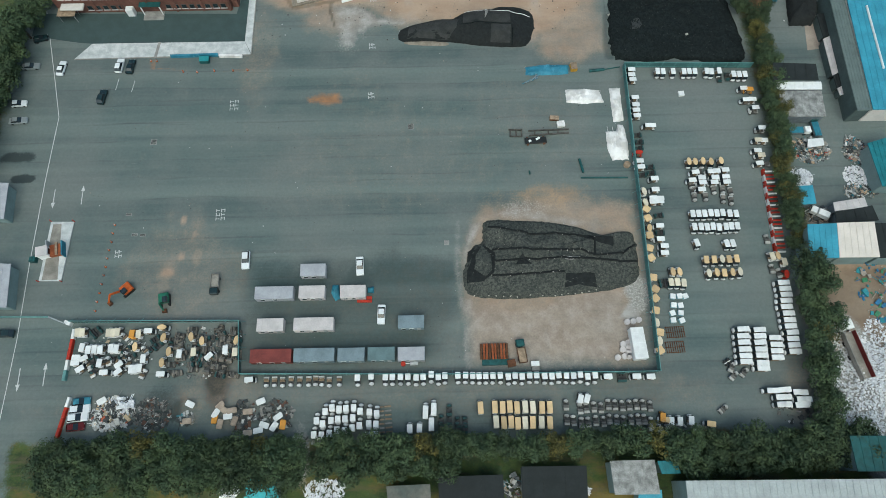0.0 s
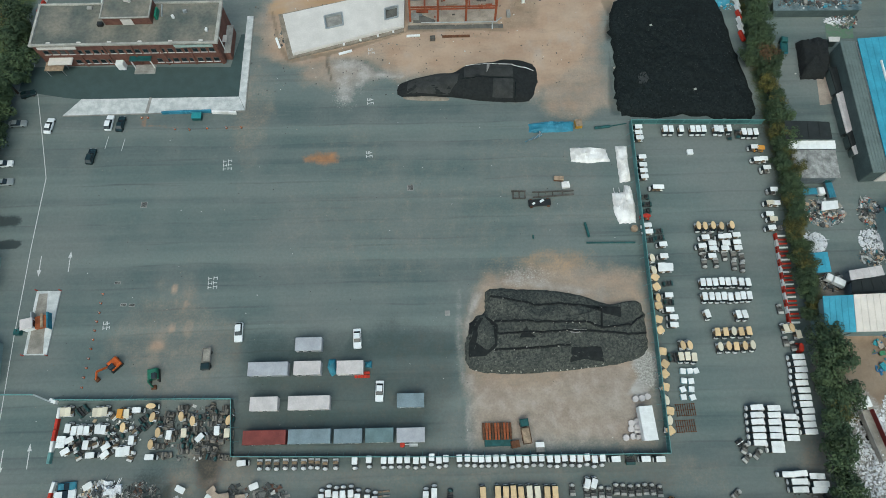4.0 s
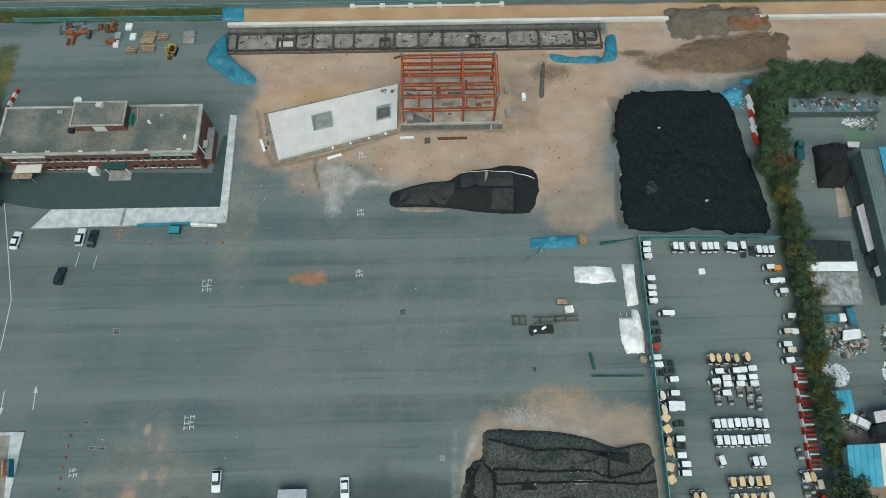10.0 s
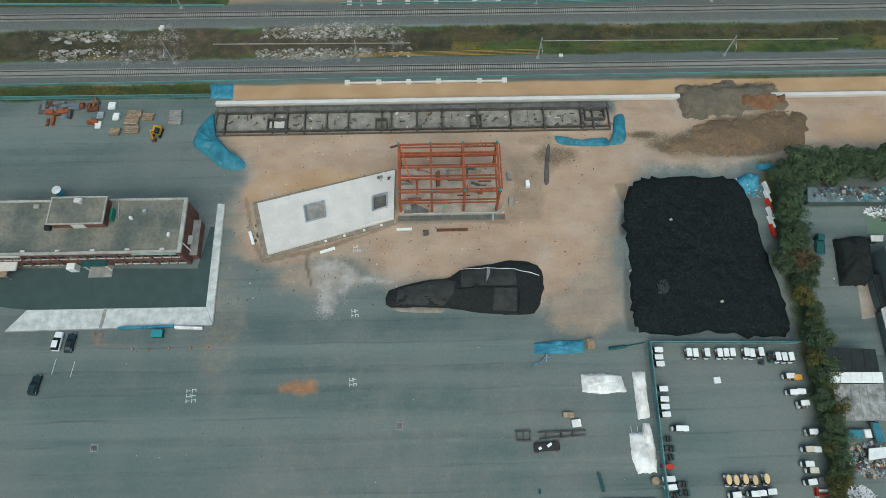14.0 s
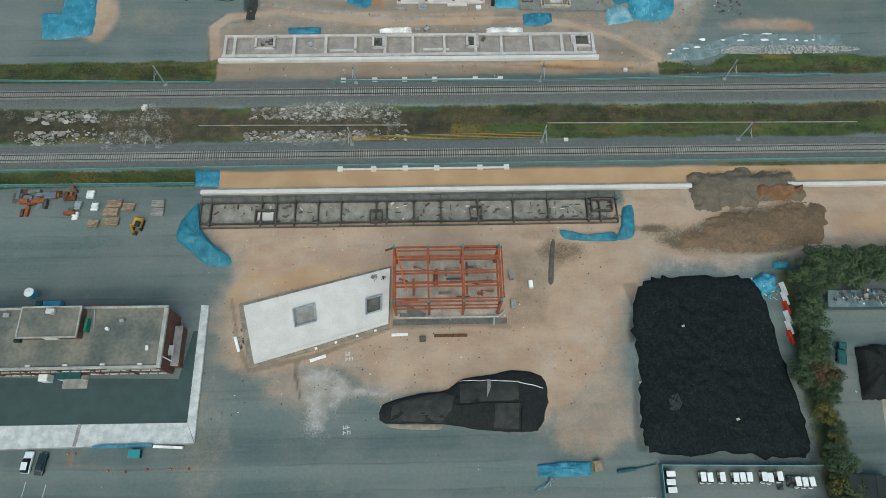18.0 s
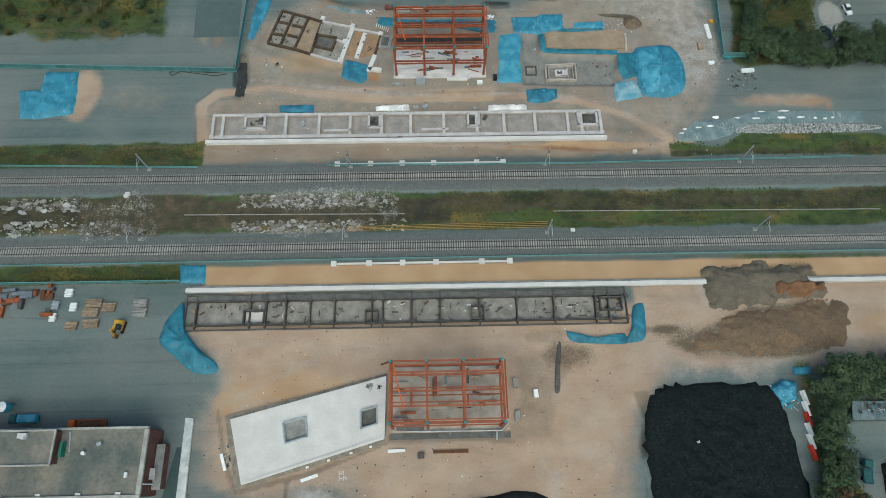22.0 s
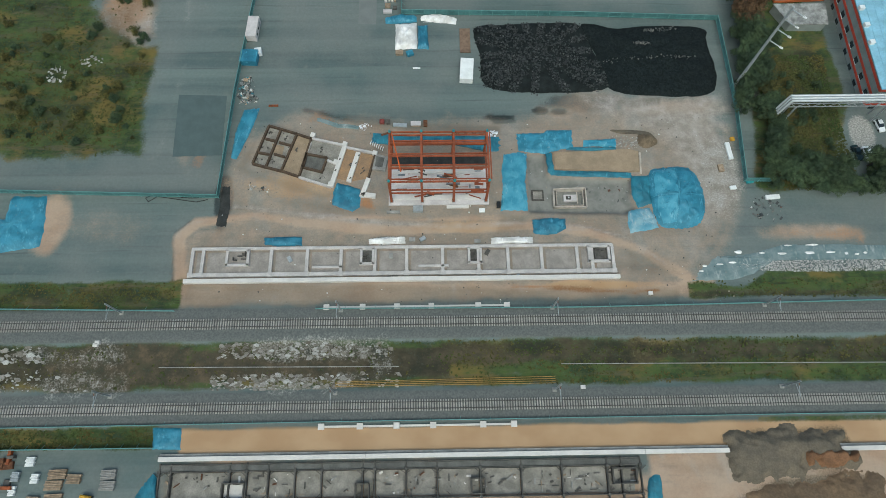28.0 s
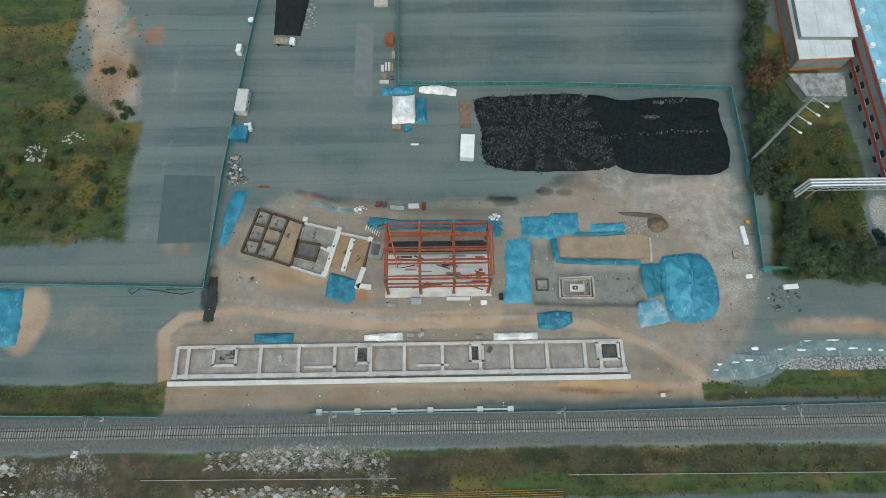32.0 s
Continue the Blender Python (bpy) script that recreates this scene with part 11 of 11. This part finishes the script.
# ---- factory to the north-east ----
def striped_block(label, corners, h, roof, stripes, stripe_mat, ribs):
    t = shed("factory", label, corners, h, roof, WALL_GREY, ribs)
    c = [Vector((*p, 0)) for p in corners]
    mid = (c[0] + c[1] + c[2] + c[3]) / 4
    for p, q in ((c[0], c[1]), (c[3], c[0])):
        p, q = p + (mid - p).normalized() * 0.34, q + (mid - q).normalized() * 0.34
        for z in stripes:
            part("stripe", B().beam((p.x, p.y, z), (q.x, q.y, z), 0.24, 0.7), stripe_mat, t)
        n = int((q - p).length / 4.5)
        for z in stripes[1:]:
            for i in range(n):
                s = p.lerp(q, (i + 0.5) / n)
                d = (q - p).normalized() * 0.8
                w = part("window", B().beam((s.x - d.x, s.y - d.y, z - 1.5), (s.x + d.x, s.y + d.y, z - 1.5), 0.26, 1.1), GLASS, t)
                part("frame", B().beam((s.x - d.x * 1.1, s.y - d.y * 1.1, z - 2.15), (s.x + d.x * 1.1, s.y + d.y * 1.1, z - 2.15), 0.34, 0.12), WHITE, w)
    return t


WALL_GREY = mat("grey_render_wall", (0.24, 0.27, 0.26), 0.8, var=0.2, scale=0.3)
STRIPE = mat("orange_wall_stripe", (0.55, 0.16, 0.06), 0.7, var=0.2)
STRIPE_RED = mat("red_wall_stripe", (0.5, 0.07, 0.04), 0.7, var=0.2)
striped_block("grey factory with orange bands and white gable roof", [(94.9, 266.4), (108.6, 267), (110.8, 295), (96.5, 295.2)], 5.0, PALE_WHITE, (4.5, 0.5), STRIPE, 4)
shed("factory", "white raised roof on the factory block", [(95.8, 271.9), (109.7, 271.7), (111.5, 294.0), (97.2, 294.2)], 6.6, PALE_WHITE, WALL_GREY, 3)
shed("shed", "low annex with mottled grey flat roof", [(96, 257.4), (105.9, 257.3), (106.7, 264), (93, 264)], 2.6, DIRTY_SHEET, WALL_GREY, 2)
# glare on the blue roof is put into its paler base colour
striped_block("long grey factory with red bands and pale blue roof", [(109.6, 233.8), (136.0, 233.5), (146.0, 296.0), (110.6, 296.2)], 8.0, mat("glare_paled_blue_roof_sheet", (0.3, 0.55, 0.68), 0.5, 0.1, var=0.25, scale=0.3), (7.3, 4.6, 1.8), STRIPE_RED, 14)
for i in range(7):
    k = i / 6
    ax, ay, bx, by = 109.8, 278.0, 109.2, 246.9
    crate("roof_fan", "white fan unit on the factory roof edge", "fan unit", ax + (bx - ax) * k + 1.2, ay + (by - ay) * k, 1.2, 1.0, 0.8, WHITE, 5)["group"] = "roof fan units"
for o in [o for o in scene.objects if o.name.startswith("roof_fan")]:
    o.location.z = 8.2
pl = thing("lighting_mast", "tall galvanised mast with three bracket arms", "mast", 80.0, 240.9)
part("footing", B().box(0, 0, 0, 1.4, 1.4, 0.6, ch=0.1), CONC, pl)
part("pole", B().tube((0, 0, 0.6), (0, 0, 27.2), 0.4, 10, 0.26), GALV, pl)
for z in (17.0, 20.5, 23.5, 26.5):
    a = part("arm", B().tube((0, 0, z), (2.4, -2.0, z - 0.2), 0.12, 6), GALV, pl)
    part("lamp", B().box(2.4, -2.0, z - 0.3, 0.8, 0.4, 0.2, -40), WHITE, a)
cg = thing("pipe_bridge", "silver pipe bridge on a steel lattice over the hedge", "pipe bridge", 0, 0, 0)
ea, eb = Vector((87.7, 231.4, 8.0)), Vector((113.2, 231.5, 8.0))
for dy in (-0.7, 0.0, 0.7):
    part("pipe", B().tube((ea.x, ea.y + dy, 8.3), (eb.x, eb.y + dy, 8.3), 0.3, 8), SILVER, cg)
    part("pipe", B().tube((ea.x, ea.y + dy, 8.3), (ea.x - 1.6, ea.y - 0.9 + dy, 4.5), 0.25, 8), SILVER, cg)
for z in (7.7, 6.4):
    for dy in (-1.0, 1.0):
        part("chord", B().beam((ea.x, ea.y + dy, z), (eb.x, eb.y + dy, z), 0.18, 0.18), GALV, cg)
for i in range(14):
    x0, x1 = ea.x + (eb.x - ea.x) * i / 14, ea.x + (eb.x - ea.x) * (i + 1) / 14
    part("lattice", B().beam((x0, ea.y - 1.0, 6.4 if i % 2 else 7.7), (x1, ea.y - 1.0, 7.7 if i % 2 else 6.4), 0.1, 0.1), GALV, cg)
for x in (ea.x + 2.0, eb.x - 2.0):
    part("trestle", B().beam((x, ea.y - 1.0, 0), (x, ea.y - 1.0, 6.4), 0.3, 0.3).beam((x, ea.y + 1.0, 0), (x, ea.y + 1.0, 6.4), 0.3, 0.3), GALV, cg)


# ---- from plan units to metres ----
for ob in list(scene.objects):
    if ob.parent is None and ob.type in {"MESH", "EMPTY"}:
        ob.matrix_basis = Matrix.Scale(SITE_SCALE, 4) @ ob.matrix_basis
